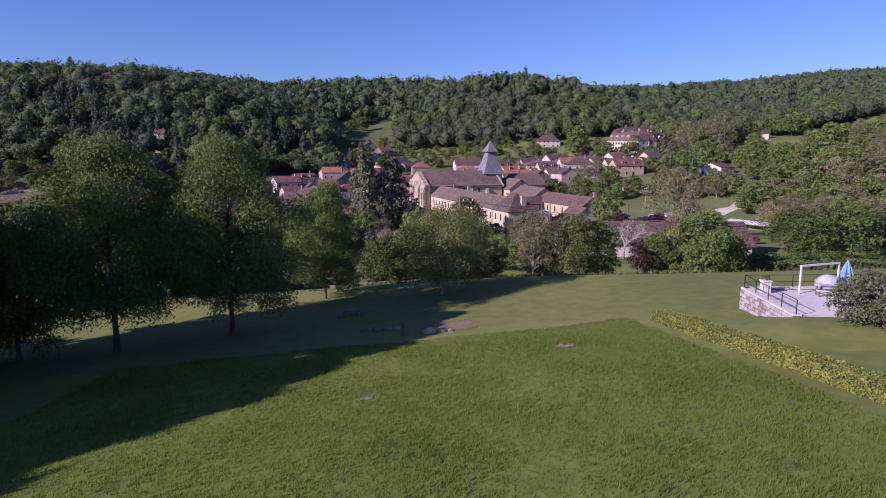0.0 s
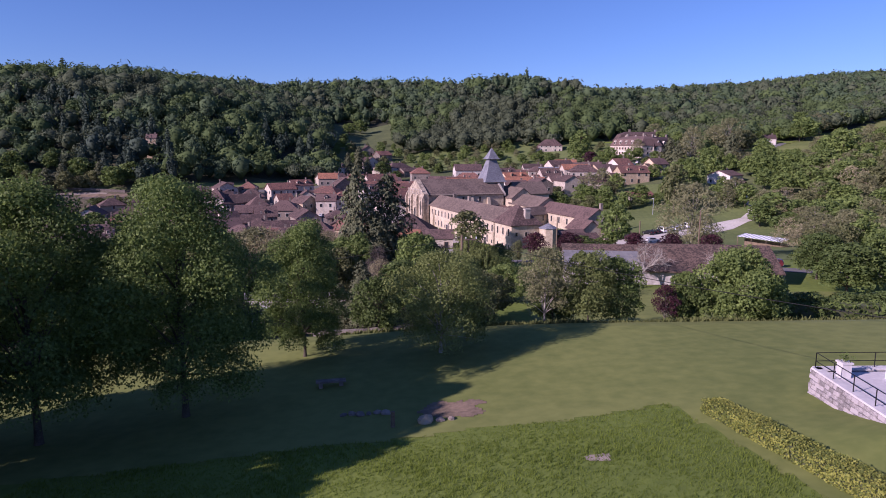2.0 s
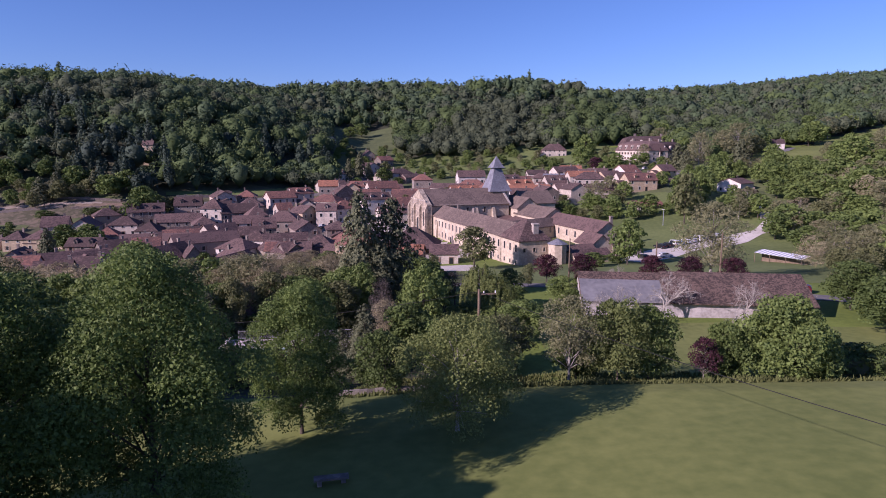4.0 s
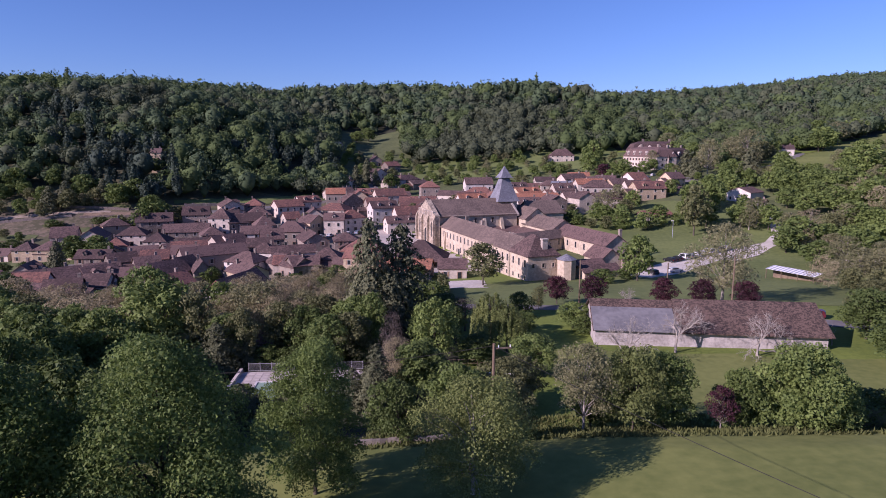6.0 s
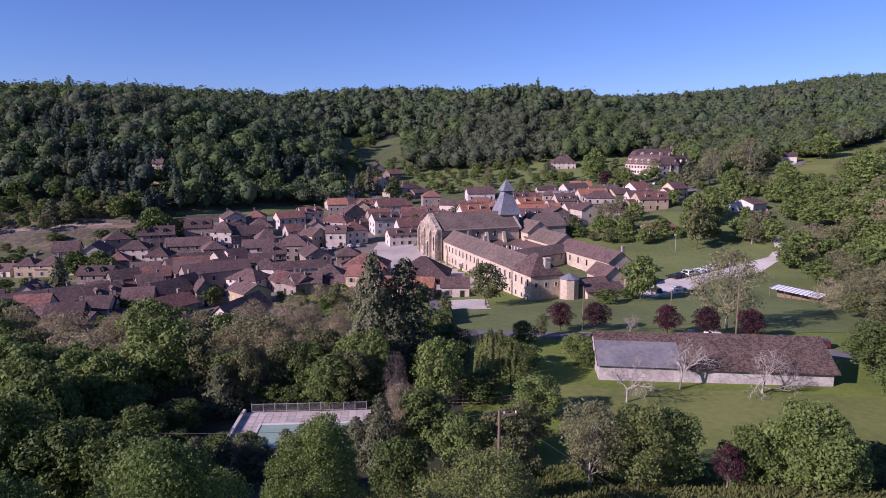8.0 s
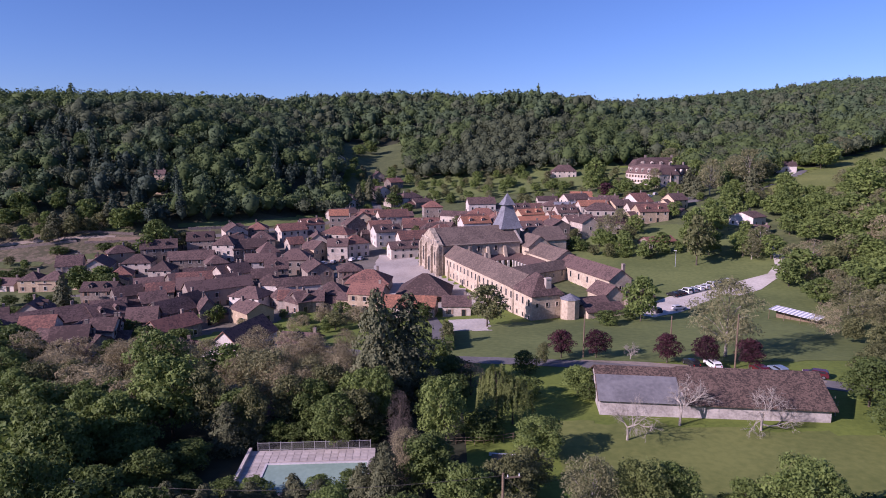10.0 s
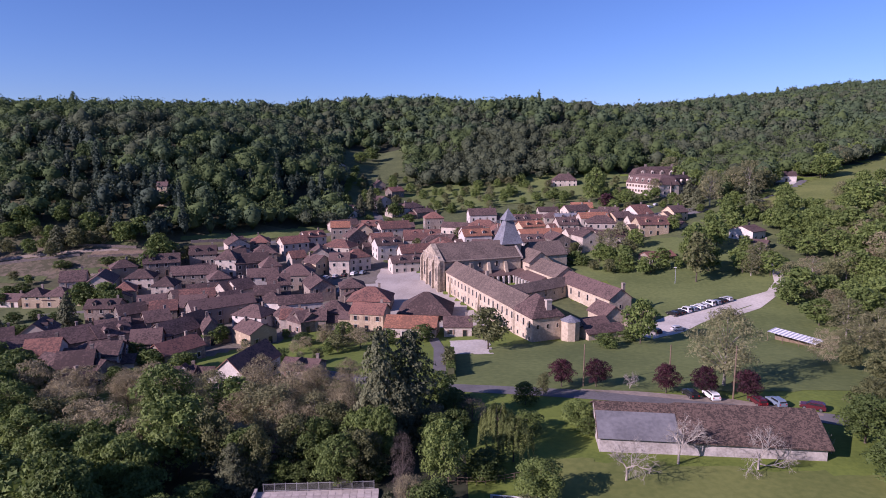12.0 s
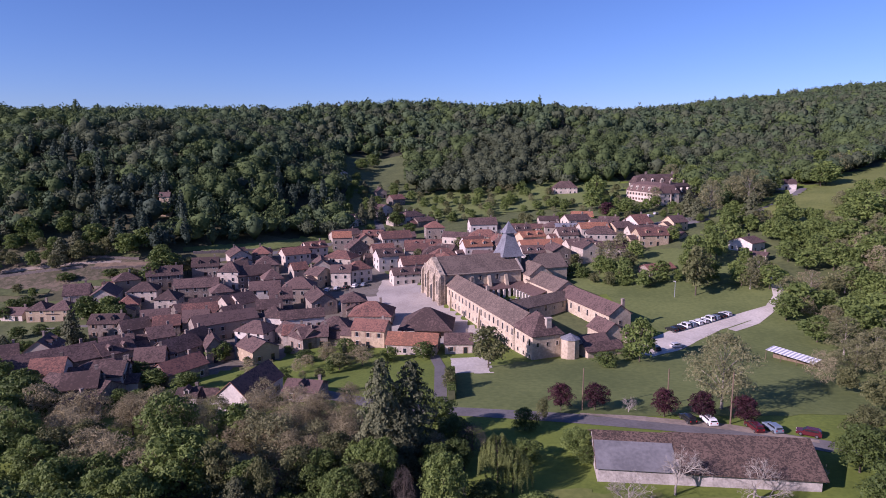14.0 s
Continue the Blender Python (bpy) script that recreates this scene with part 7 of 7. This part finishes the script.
# ---- clipped hedge ----
def hedge(line, width, height, leaf, per_metre, mat, label, seed):
    rng = np.random.default_rng(seed)
    root = thing("hedge", label, "hedge", Matrix())
    core, pts, ways = Geo(), [], []
    for a, b in zip(line, line[1:]):
        a, b = Vector((*a, gz(*a))), Vector((*b, gz(*b)))
        run = b - a
        d = run.normalized()
        side = Vector((-d.y, d.x, 0)).normalized()
        w, h = width / 2 - 0.08, height - 0.08
        core.add([p + side * s * w + Vector((0, 0, z)) for p in (a, b) for s, z in ((-1, -0.3), (1, -0.3), (0.9, h), (-0.9, h))],
                 [(0, 1, 2, 3), (7, 6, 5, 4), (0, 4, 5, 1), (1, 5, 6, 2), (2, 6, 7, 3), (3, 7, 4, 0)])
        n = int(run.length * per_metre)
        t, k = rng.uniform(0, 1, n), rng.uniform(0, 1, n)
        for i in range(n):
            base = a + run * t[i]
            bulge = 1 + 0.12 * noise.noise(base * 0.8)
            if k[i] < 0.55:
                s = rng.uniform(-1, 1)
                p, w0 = base + side * s * width / 2 * bulge + Vector((0, 0, height * bulge + rng.normal(0, 0.03))), Vector((0, 0, 1))
            else:
                s = -1 if k[i] < 0.85 else 1
                p, w0 = base + side * s * width / 2 * bulge + Vector((0, 0, rng.uniform(0, height))), side * s
            pts.append(p), ways.append(w0)
    part("core", core, LEAF_DARK, root)
    v, f = leaf_clumps(np.array(pts), np.array(ways), leaf * rng.uniform(0.6, 1.4, len(pts)), rng, 0.8)
    part("leafage", array_mesh("leafage", v, f, mat), None, root)
    return root


LEAF_YELLOW = material("yellow_green_leaves", (0.300, 0.305, 0.062), (0.125, 0.155, 0.032), 0.5, 2.0, 0.65, 0, island=0.5, through_light=0.25)
hedge([(18.0, 26.9), (19.1, 20), (20.2, 13), (21.2, 6.5), (22.8, -3), (24.2, -12)], 1.35, 0.85, 0.105, 950, LEAF_YELLOW, "low clipped hedge of yellow-green leaves", 41)
hedge([(0.0, 133.5), (-0.1, 145), (0.0, 156)], 1.7, 2.3, 0.34, 130, LEAF, "tall leafy hedge beside the lane", 43)
hedge([(36, 57.5), (50, 58.5), (66, 60.5), (84, 63)], 2.6, 2.6, 0.36, 110, LEAF, "unclipped dense hedge along the lower edge of the lawn", 42)


# ---- rocks, post and bench in the shade ----
def rock(x, y, s, seed, mat, label):
    rng = random.Random(seed)
    bm = bmesh.new()
    bmesh.ops.create_icosphere(bm, subdivisions=2, radius=1)
    for v in bm.verts:
        v.co *= 1 + 0.35 * noise.noise(v.co * 1.3 + Vector((seed, 0, 0)))
    g = Geo().add([(v.co.x * s, v.co.y * s * 0.8, v.co.z * s * 0.6) for v in bm.verts], [[v.index for v in f.verts] for f in bm.faces])
    bm.free()
    ob = new("rock", g.mesh("rock", mat))
    ob.matrix_world = pose(x, y, gz(x, y) + 0.25 * s, 0, 0, rng.uniform(0, 360))
    return tagged(ob, label, "rock", "rocks on the lawn")


rock(1.0, 28.4, 0.55, 1, STONE_OCHRE, "sunlit reddish boulder at the edge of the meadow")
rock(1.9, 28.5, 0.3, 2, STONE_DARK, "dark stone beside a boulder")
rock(2.6, 28.6, 0.26, 3, STONE_DARK, "dark stone beside a boulder")
for i in range(6):
    rock(-4.4 + i * 0.55, 30.4 + 0.12 * math.sin(i * 2.1), 0.24 + 0.05 * (i % 3), 10 + i, STONE_DARK, "grey stone in a low row on the shaded lawn")
post = thing("post", "weathered timber post standing in the grass", "post", pose(-1.0, 27.9, gz(-1.0, 27.9)))
part("shaft", Geo().tube([(0, 0, -0.3), (0, 0, 1.0)], [0.16, 0.14], 8), WOOD, post)
seat = thing("bench", "stone bench on the shaded lawn", "bench", pose(-6.2, 36.3, gz(-6.2, 36.3), 0, 0, 12))
part("seat", Geo().box(-1.1, -0.3, 0.38, 1.1, 0.3, 0.5), STONE_DARK, seat)
part("leg", Geo().box(-0.9, -0.22, -0.2, -0.6, 0.22, 0.39), STONE_DARK, seat)
part("leg", Geo().box(0.6, -0.22, -0.2, 0.9, 0.22, 0.39), STONE_DARK, seat)
field_block = Geo().add([(x * 0.5 + 0.05 * x * z, y * 0.5 - 0.04 * z, z * 0.5 + 0.05 * x * y) for z in (-1, 1) for x, y in ((-1, -1), (1, -1), (1, 1), (-1, 1))],
                        [(3, 2, 1, 0), (4, 5, 6, 7), (0, 1, 5, 4), (1, 2, 6, 5), (2, 3, 7, 6), (3, 0, 4, 7)]).mesh("stone", FIELD_STONE)
low_wall = thing("dry_stone_wall", "low dry-stone wall along the lawn's lower edge", "wall", Matrix())
for a, b in zip(edge_run((-11, 54.2), (3.5, 54.4), 20), edge_run((-11, 54.2), (3.5, 54.4), 20)[1:]):
    part("stone", field_block, None, low_wall, at=Matrix.LocRotScale(((a.x + b.x) / 2, a.y + rng_w.uniform(-0.05, 0.05), gz(a.x, a.y) + 0.2), Euler((0, 0, rng_w.uniform(-0.1, 0.1))), (0.72, 0.5, rng_w.uniform(0.5, 0.7))))

# ---- swimming pool on its terrace ----
POOL = pose(-18.7, 77.6, 8.05, 0, 0, 3.5)
pool = thing("swimming_pool", "swimming pool with pale green water and a pale paved deck", "pool", POOL)
DECK = material("pool_paving", (0.52, 0.46, 0.43), (0.38, 0.335, 0.31), 0.3, 2.0, 0.9, 0.3, each=0.3)
part("terrace", Geo().box(-8.4, -6.2, -3.0, 8.4, 5.3, -0.06), DECK, pool)
part("water", Geo().box(-5.5, -5.6, -0.05, 7.6, 1.2, -0.03), WATER, pool)
slab_mesh = Geo().box(-0.47, -0.47, -0.02, 0.47, 0.47, 0.02).mesh("paving_slab", DECK)
for i in range(17):
    for j in range(11):
        x, y = -8.0 + i, -5.6 + j
        if not (-5.9 < x < 8.0 and -5.9 < y < 1.6):
            part("paving_slab", slab_mesh, None, pool, at=pose(x, y, rng_w.uniform(-0.01, 0.01)))
for x0, y0, x1, y1 in ((-5.8, 1.2, 7.9, 1.5), (-5.8, -5.6, -5.5, 1.2), (7.6, -5.6, 7.9, 1.2)):
    part("coping", Geo().box(x0, y0, -0.06, x1, y1, 0.05), CONCRETE, pool)
part("kerb", Geo().box(-8.8, -6.2, -0.5, -8.4, 5.3, 0.45), WHITE_WALL, pool)
pool_fence = thing("pool_fence", "grey metal bar fence behind the swimming pool", "fence", POOL)
rail_mesh = Geo().box(0.02, -0.02, -0.03, 1.52, 0.02, 0.03).mesh("rail", GALVANISED)
bar_mesh = Geo().box(-0.009, -0.012, 0.18, 0.009, 0.012, 1.12).mesh("bar", GALVANISED)
post_mesh = Geo().tube([(0, 0, -0.1), (0, 0, 1.3)], [0.045, 0.045], 6).mesh("post", GALVANISED)
for i in range(11):
    x = -7.6 + i * 1.54
    part("post", post_mesh, None, pool_fence, at=pose(x, 5.15, 0))
    if i < 10:
        for z in (0.15, 1.15):
            part("rail", rail_mesh, None, pool_fence, at=pose(x, 5.15, z))
        for k in range(11):
            part("bar", bar_mesh, None, pool_fence, at=pose(x + 0.11 + k * 0.135, 5.15, 0))

# ---- kitchen garden ----
garden = thing("kitchen_garden", "small fenced kitchen garden with bare brown beds", "garden", pose(6.6, 76.5, 0, 0, 0, -8))
for i in range(3):
    x = -1.8 + i * 1.7
    part("bed", Geo().box(x, -4.0, gz(6.6, 76.5) - 0.4, x + 1.4, 3.6, gz(6.6, 76.5) + 0.22), EARTH, garden)
part("board", Geo().box(-2.2, 3.7, gz(6.6, 80) - 0.2, 3.4, 3.9, gz(6.6, 80) + 0.35), WHITE_PAINT, garden)
railing("garden_fence", "thin wire fence on wooden posts round the garden", [(-2, 84.5), (4.5, 84.0), (11.5, 86)], 1.1, (0.95, 0.5), 1.4, WOOD, None, 0.05)


# ---- poles and lines ----
def utility_pole(x, y, high, turn, label, arm=True):
    root = thing("utility_pole", label, "pole", pose(x, y, gz(x, y), 0, 0, turn))
    part("shaft", Geo().tube([(0, 0, -0.8), (0, 0, high)], [0.17, 0.11], 8), WOOD, root)
    if arm:
        part("crossarm", Geo().box(-0.1, -0.06, high - 0.5, 1.5, 0.06, high - 0.38), WOOD, root)
        for s in (0.4, 1.4):
            part("insulator", Geo().tube([(s, 0, high - 0.38), (s, 0, high - 0.18)], [0.05, 0.05], 6), WHITE_PAINT, root)
    return Vector((x, y, gz(x, y) + high - 0.2))


def cable(a, b, sag, label, mat=None, r=0.03):
    pts = [Vector(a).lerp(Vector(b), i / 24) - Vector((0, 0, 4 * sag * (i / 24) * (1 - i / 24))) for i in range(25)]
    ob = new("power_line", Geo().tube(pts, [r] * 25, 4).mesh("power_line", mat or IRON))
    return tagged(ob, label, "cable")


pole_mid = utility_pole(4.0, 50.5, 9.2, 10, "tall wooden utility pole with a short crossarm")
pole_out = utility_pole(37, -8, 7.5, 0, "wooden utility pole beyond the court")
pole_west = utility_pole(-38, 59, 8.5, 0, "wooden utility pole among the trees")
cable(pole_mid, pole_out, 1.4, "dark power line crossing above the lawn", None, 0.022)
cable(pole_mid, pole_west, 1.2, "dark power line strung between wooden poles", IRON, 0.02)
utility_pole(53.8, 115.8, 10.5, 0, "wooden pole beside the road and the parked cars", False)
utility_pole(27.0, 124.2, 9.0, 0, "wooden pole beside the purple trees", False)
utility_pole(45.5, 127.0, 8.0, 0, "slender wooden pole on the lawn", False)
lamp_post = thing("street_lamp", "slim pole lamp on the lawn by the abbey", "lamp", pose(82, 226, gz(82, 226)))
part("pole", Geo().tube([(0, 0, -0.3), (0, 0, 6)], [0.08, 0.06], 6), GREY_CLOTH, lamp_post)
part("lamp_head", Geo().box(-0.7, -0.18, 5.95, 0.2, 0.18, 6.12), WHITE_PAINT, lamp_post)


# ---- cars ----
def wheel_meshes():
    if "wheel" not in TREE_MESHES:
        n = 14
        ring = lambda r: [(r * math.cos(math.tau * i / n), r * math.sin(math.tau * i / n)) for i in range(n)]
        TREE_MESHES["wheel"] = (Geo().slab(ring(0.32), 1, -0.1, 0.1).mesh("tyre", RUBBER), Geo().slab(ring(0.2), 1, -0.115, 0.115).mesh("rim", CHROME))
    return TREE_MESHES["wheel"]


CARS = {}


def car(x, y, turn, colour, tall=False):
    """A parked hatchback, or a taller van; its length along local x."""
    key = (colour, tall)
    m = pose(x, y, gz(x, y) + 0.10, 0, 0, turn)
    if key in CARS:
        return copy_thing(CARS[key], m)
    kind = "van" if tall else "car"
    root = CARS[key] = thing(kind, f"parked {colour} {'van' if tall else 'hatchback car'} on gravel", kind, m, "parked cars")
    paint, hi = CAR_PAINTS[colour], 0.45 if tall else 0.0
    side = [(-2.05, 0.30), (2.05, 0.30), (2.10, 0.60), (1.95, 0.82), (1.05, 0.95), (-2.0, 0.97), (-2.1, 0.6)]
    body = part("body", Geo().slab([(a, b) for a, b in side], 1, -0.84, 0.84), paint, root)
    top = [(-1.95, 0.96), (1.0, 0.94), (0.35, 1.42 + hi), (-1.5, 1.46 + hi), (-1.85, 1.3 + hi)]
    part("roof", Geo().slab([(a, b) for a, b in top], 1, -0.70, 0.70), paint, root)
    for s in (-1, 1):
        part("side_window", Geo().slab([(-1.55, 1.0), (0.75, 0.99), (0.30, 1.34 + hi), (-1.45, 1.36 + hi)], 1, s * 0.705 - 0.012, s * 0.705 + 0.012), GLASS_DARK, root)
    part("windscreen", Geo().add([(0.98, -0.62, 0.99), (0.98, 0.62, 0.99), (0.40, 0.58, 1.39 + hi), (0.40, -0.58, 1.39 + hi), (1.02, -0.62, 1.0), (1.02, 0.62, 1.0), (0.44, 0.58, 1.4 + hi), (0.44, -0.58, 1.4 + hi)],
                                 [(0, 1, 2, 3), (7, 6, 5, 4), (0, 4, 5, 1), (1, 5, 6, 2), (2, 6, 7, 3), (3, 7, 4, 0)]), GLASS_DARK, root)
    part("rear_window", Geo().box(-1.96, -0.58, 1.0, -1.88, 0.58, 1.26 + hi), GLASS_DARK, root)
    for s in (-0.62, 0.62):
        part("headlight", Geo().box(1.98, s - 0.16, 0.62, 2.08, s + 0.16, 0.76), LAMP_GLASS, root)
        part("tail_light", Geo().box(-2.09, s - 0.1, 0.66, -2.0, s + 0.1, 0.9), RED_GLASS, root)
    tyre, rim = wheel_meshes()
    for a in (-1.28, 1.32):
        for s in (-0.76, 0.76):
            w = part("wheel", tyre, None, root, at=pose(a, s, 0.32))
            part("rim", rim, None, w)
    return root


for i, c in enumerate(("black", "black", "white", "blue-grey", "white", "silver", "white", "blue-grey", "black", "silver")):
    car(69.8 + i * 2.42, 193.4 + i * 1.3, 118, c, i in (2, 6))
car(66, 178, 20, "silver"), car(59, 176, 100, "black")
car(46.1, 117.2, 100, "black"), car(49.8, 116.2, 95, "white"), car(57.0, 112.8, 95, "dark red"), car(60.2, 112.4, 98, "blue-grey"), car(65.6, 110.0, 150, "dark red")
for i, c in enumerate(("black", "blue-grey", "black", "white", "silver", "black", "white", "blue-grey")):
    car(-62 + i * 3.6, 253.5 + i * 1.75, 75, c)
for x, y, t, c in ((-33, 300, 80, "white"), (-30.5, 318, 95, "silver"), (94, 300, 20, "white"), (112, 352, 30, "white"), (117, 356, 30, "silver")):
    car(x, y, t, c)

# ---- long striped shelter ----
shelter = thing("shelter", "long low shelter with a roof of white and dark stripes", "shelter", pose(89.4, 159.6, gz(89.4, 159.6), 0, 0, -62))
for i in range(24):
    x = -6.6 + i * 0.55
    part("roof_panel", Geo().slab([(-1.7, 2.1), (1.7, 2.7), (1.7, 2.76), (-1.7, 2.16)], 0, x, x + 0.54), WHITE_PAINT if i % 2 else GREY_CLOTH, shelter)
for x in (-6.4, -2.2, 2.2, 6.4):
    for y, z in ((-1.6, 2.12), (1.6, 2.68)):
        part("post", Geo().box(x - 0.06, y - 0.06, -0.5, x + 0.06, y + 0.06, z), WOOD, shelter)
part("back_wall", Geo().box(-6.5, 1.45, -0.5, 6.5, 1.55, 1.4), WOOD, shelter)

# ---- the market hall on the square: a hipped roof on posts ----
hall = thing("market_hall", "open timber market hall with a hipped brown tiled roof", "market hall", pose(-7.6, 203, 0.4, 0, 0, -4))
part("roof", roof_geo(16.5, 15, 3.0, 5.2, "hip", 0.6, 0.25), TILE, hall)
for x in (-7.4, -2.5, 2.5, 7.4):
    for y in (-6.6, 0, 6.6):
        part("post", Geo().box(x - 0.18, y - 0.18, -1, x + 0.18, y + 0.18, 3.0), WOOD, hall)
part("beam", Geo().box(-7.8, -6.8, 2.7, 7.8, -6.4, 3.0), WOOD, hall)
part("beam", Geo().box(-7.8, 6.4, 2.7, 7.8, 6.8, 3.0), WOOD, hall)


# ---- the large manor on the slope ----
def manor(x, y, turn, L, D, h, rise, base, label, dormers):
    root = thing("manor", label, "mansion", pose(x, y, base, 0, 0, turn), "manor")
    w = part("wall", Geo().box(-L / 2, -D / 2, -4, L / 2, D / 2, h), STONE_PALE, root)
    part("roof", Geo().add([(sx * (L / 2 + 0.4), sy * (D / 2 + 0.4), h) for sx, sy in ((-1, -1), (1, -1), (1, 1), (-1, 1))]
                           + [(sx * (L / 2 - 2.0), sy * (D / 2 - 2.0), h + 0.72 * rise) for sx, sy in ((-1, -1), (1, -1), (1, 1), (-1, 1))]
                           + [(-L / 2 + D / 2, 0, h + rise), (L / 2 - D / 2, 0, h + rise)],
                           [(3, 2, 1, 0), (0, 1, 5, 4), (1, 2, 6, 5), (2, 3, 7, 6), (3, 0, 4, 7), (4, 5, 9, 8), (5, 6, 9), (6, 7, 8, 9), (7, 4, 8)]), TILE, root)
    for side in (-1, 1):
        for i in range(dormers):
            u = (i + 0.5) / dormers * (L - 3) - (L - 3) / 2
            d = part("dormer", Geo().box(-0.8, -0.1, 0, 0.8, 2.2, 1.7).slab([(-1.0, 1.6), (1.0, 1.6), (0, 2.6)], 1, -0.25, 2.4), STONE_PALE, root, at=pose(u, side * (D / 2 - 0.25), h + 0.9, 0, 0, 0 if side < 0 else 180))
            part("pane", Geo().box(-0.5, -0.14, 0.3, 0.5, -0.1, 1.5), GLASS_DARK, d)
        n = int(L / 3.0)
        for f in range(3):
            for i in range(n):
                u = (i + 0.5) / n * L - L / 2
                put_window(w, "tall", u, side * D / 2, 0.9 + f * 2.9, 0 if side < 0 else 180, f > 0)
    for f in range(3):
        for s in (-1, 1):
            for u in (-3, 0, 3):
                put_window(w, "tall", s * L / 2, u, 0.9 + f * 2.9, 90 * s)
    for u in (-L / 4, L / 4):
        part("chimney", Geo().box(u - 0.7, -0.5, h + rise * 0.7, u + 0.7, 0.5, h + rise + 1.6), STONE_DARK, root)


manor(126.4, 395.4, -72, 34, 14, 9, 6, 23.5, "big pale manor with a steep brown mansard roof and dormers", 5)
manor(140.5, 392, 36, 28, 12, 8, 6, 24.0, "pale manor wing with a steep brown mansard roof", 4)
manor(140, 425, 5, 36, 12, 8, 6, 28, "pale rear wing of the manor with dormers", 5)
house(-150.3, 334, 10, 5, 5, 8, 2, "gable", STONE_OCHRE, TILE, "tall narrow stone hut among the trees on the hill", base=27.5)

# ---- long grass of the meadow ----
tuft_rng = np.random.default_rng(77)


def tufts(n, x0, x1, y0, y1, keep, tall, wide, mat, name, label):
    X, Y = tuft_rng.uniform(x0, x1, n), tuft_rng.uniform(y0, y1, n)
    ok = np.array([keep(a, b) for a, b in zip(X, Y)])
    X, Y = X[ok], Y[ok]
    Z = ground(X, Y)
    n = len(X)
    thick = np.array([0.7 + 0.6 * noise.noise(Vector((a * 0.25, b * 0.25, 0))) for a, b in zip(X, Y)])
    verts, faces = [], []
    for b in range(3):
        a = tuft_rng.uniform(0, math.tau, n)
        lean = tuft_rng.normal(0, 0.45, (n, 2)) + (0.12, 0.10)
        h = tall * thick * tuft_rng.uniform(0.5, 1.3, n)
        dx, dy = np.cos(a) * wide / 2, np.sin(a) * wide / 2
        ox, oy = tuft_rng.normal(0, 0.06, (2, n))
        q = np.stack([np.stack([X + ox - dx, Y + oy - dy, Z - 0.03], -1), np.stack([X + ox + dx, Y + oy + dy, Z - 0.03], -1),
                      np.stack([X + ox + dx * 0.3 + lean[:, 0] * h, Y + oy + dy * 0.3 + lean[:, 1] * h, Z + h], -1),
                      np.stack([X + ox - dx * 0.3 + lean[:, 0] * h, Y + oy - dy * 0.3 + lean[:, 1] * h, Z + h], -1)], 1).reshape(-1, 3)
        faces.append(np.arange(4 * n).reshape(-1, 4) + 4 * n * b)
        verts.append(q)
    return tagged(new(name, array_mesh(name, np.concatenate(verts), np.concatenate(faces), mat)), label, "grass", kind="stuff")


tufts(72000, -20, 27, -2, 32, lambda x, y: not mown(x, y) and abs(x) < 0.75 * (y + 22) + 2, 0.15, 0.045, BLADE, "meadow_grass", "long uneven grass of the unmown meadow")
tufts(9000, -8, 90, 52, 66, lambda x, y: True, 0.5, 0.2, BLADE_ROUGH, "meadow_grass", "rough grass along the lawn's lower edge")
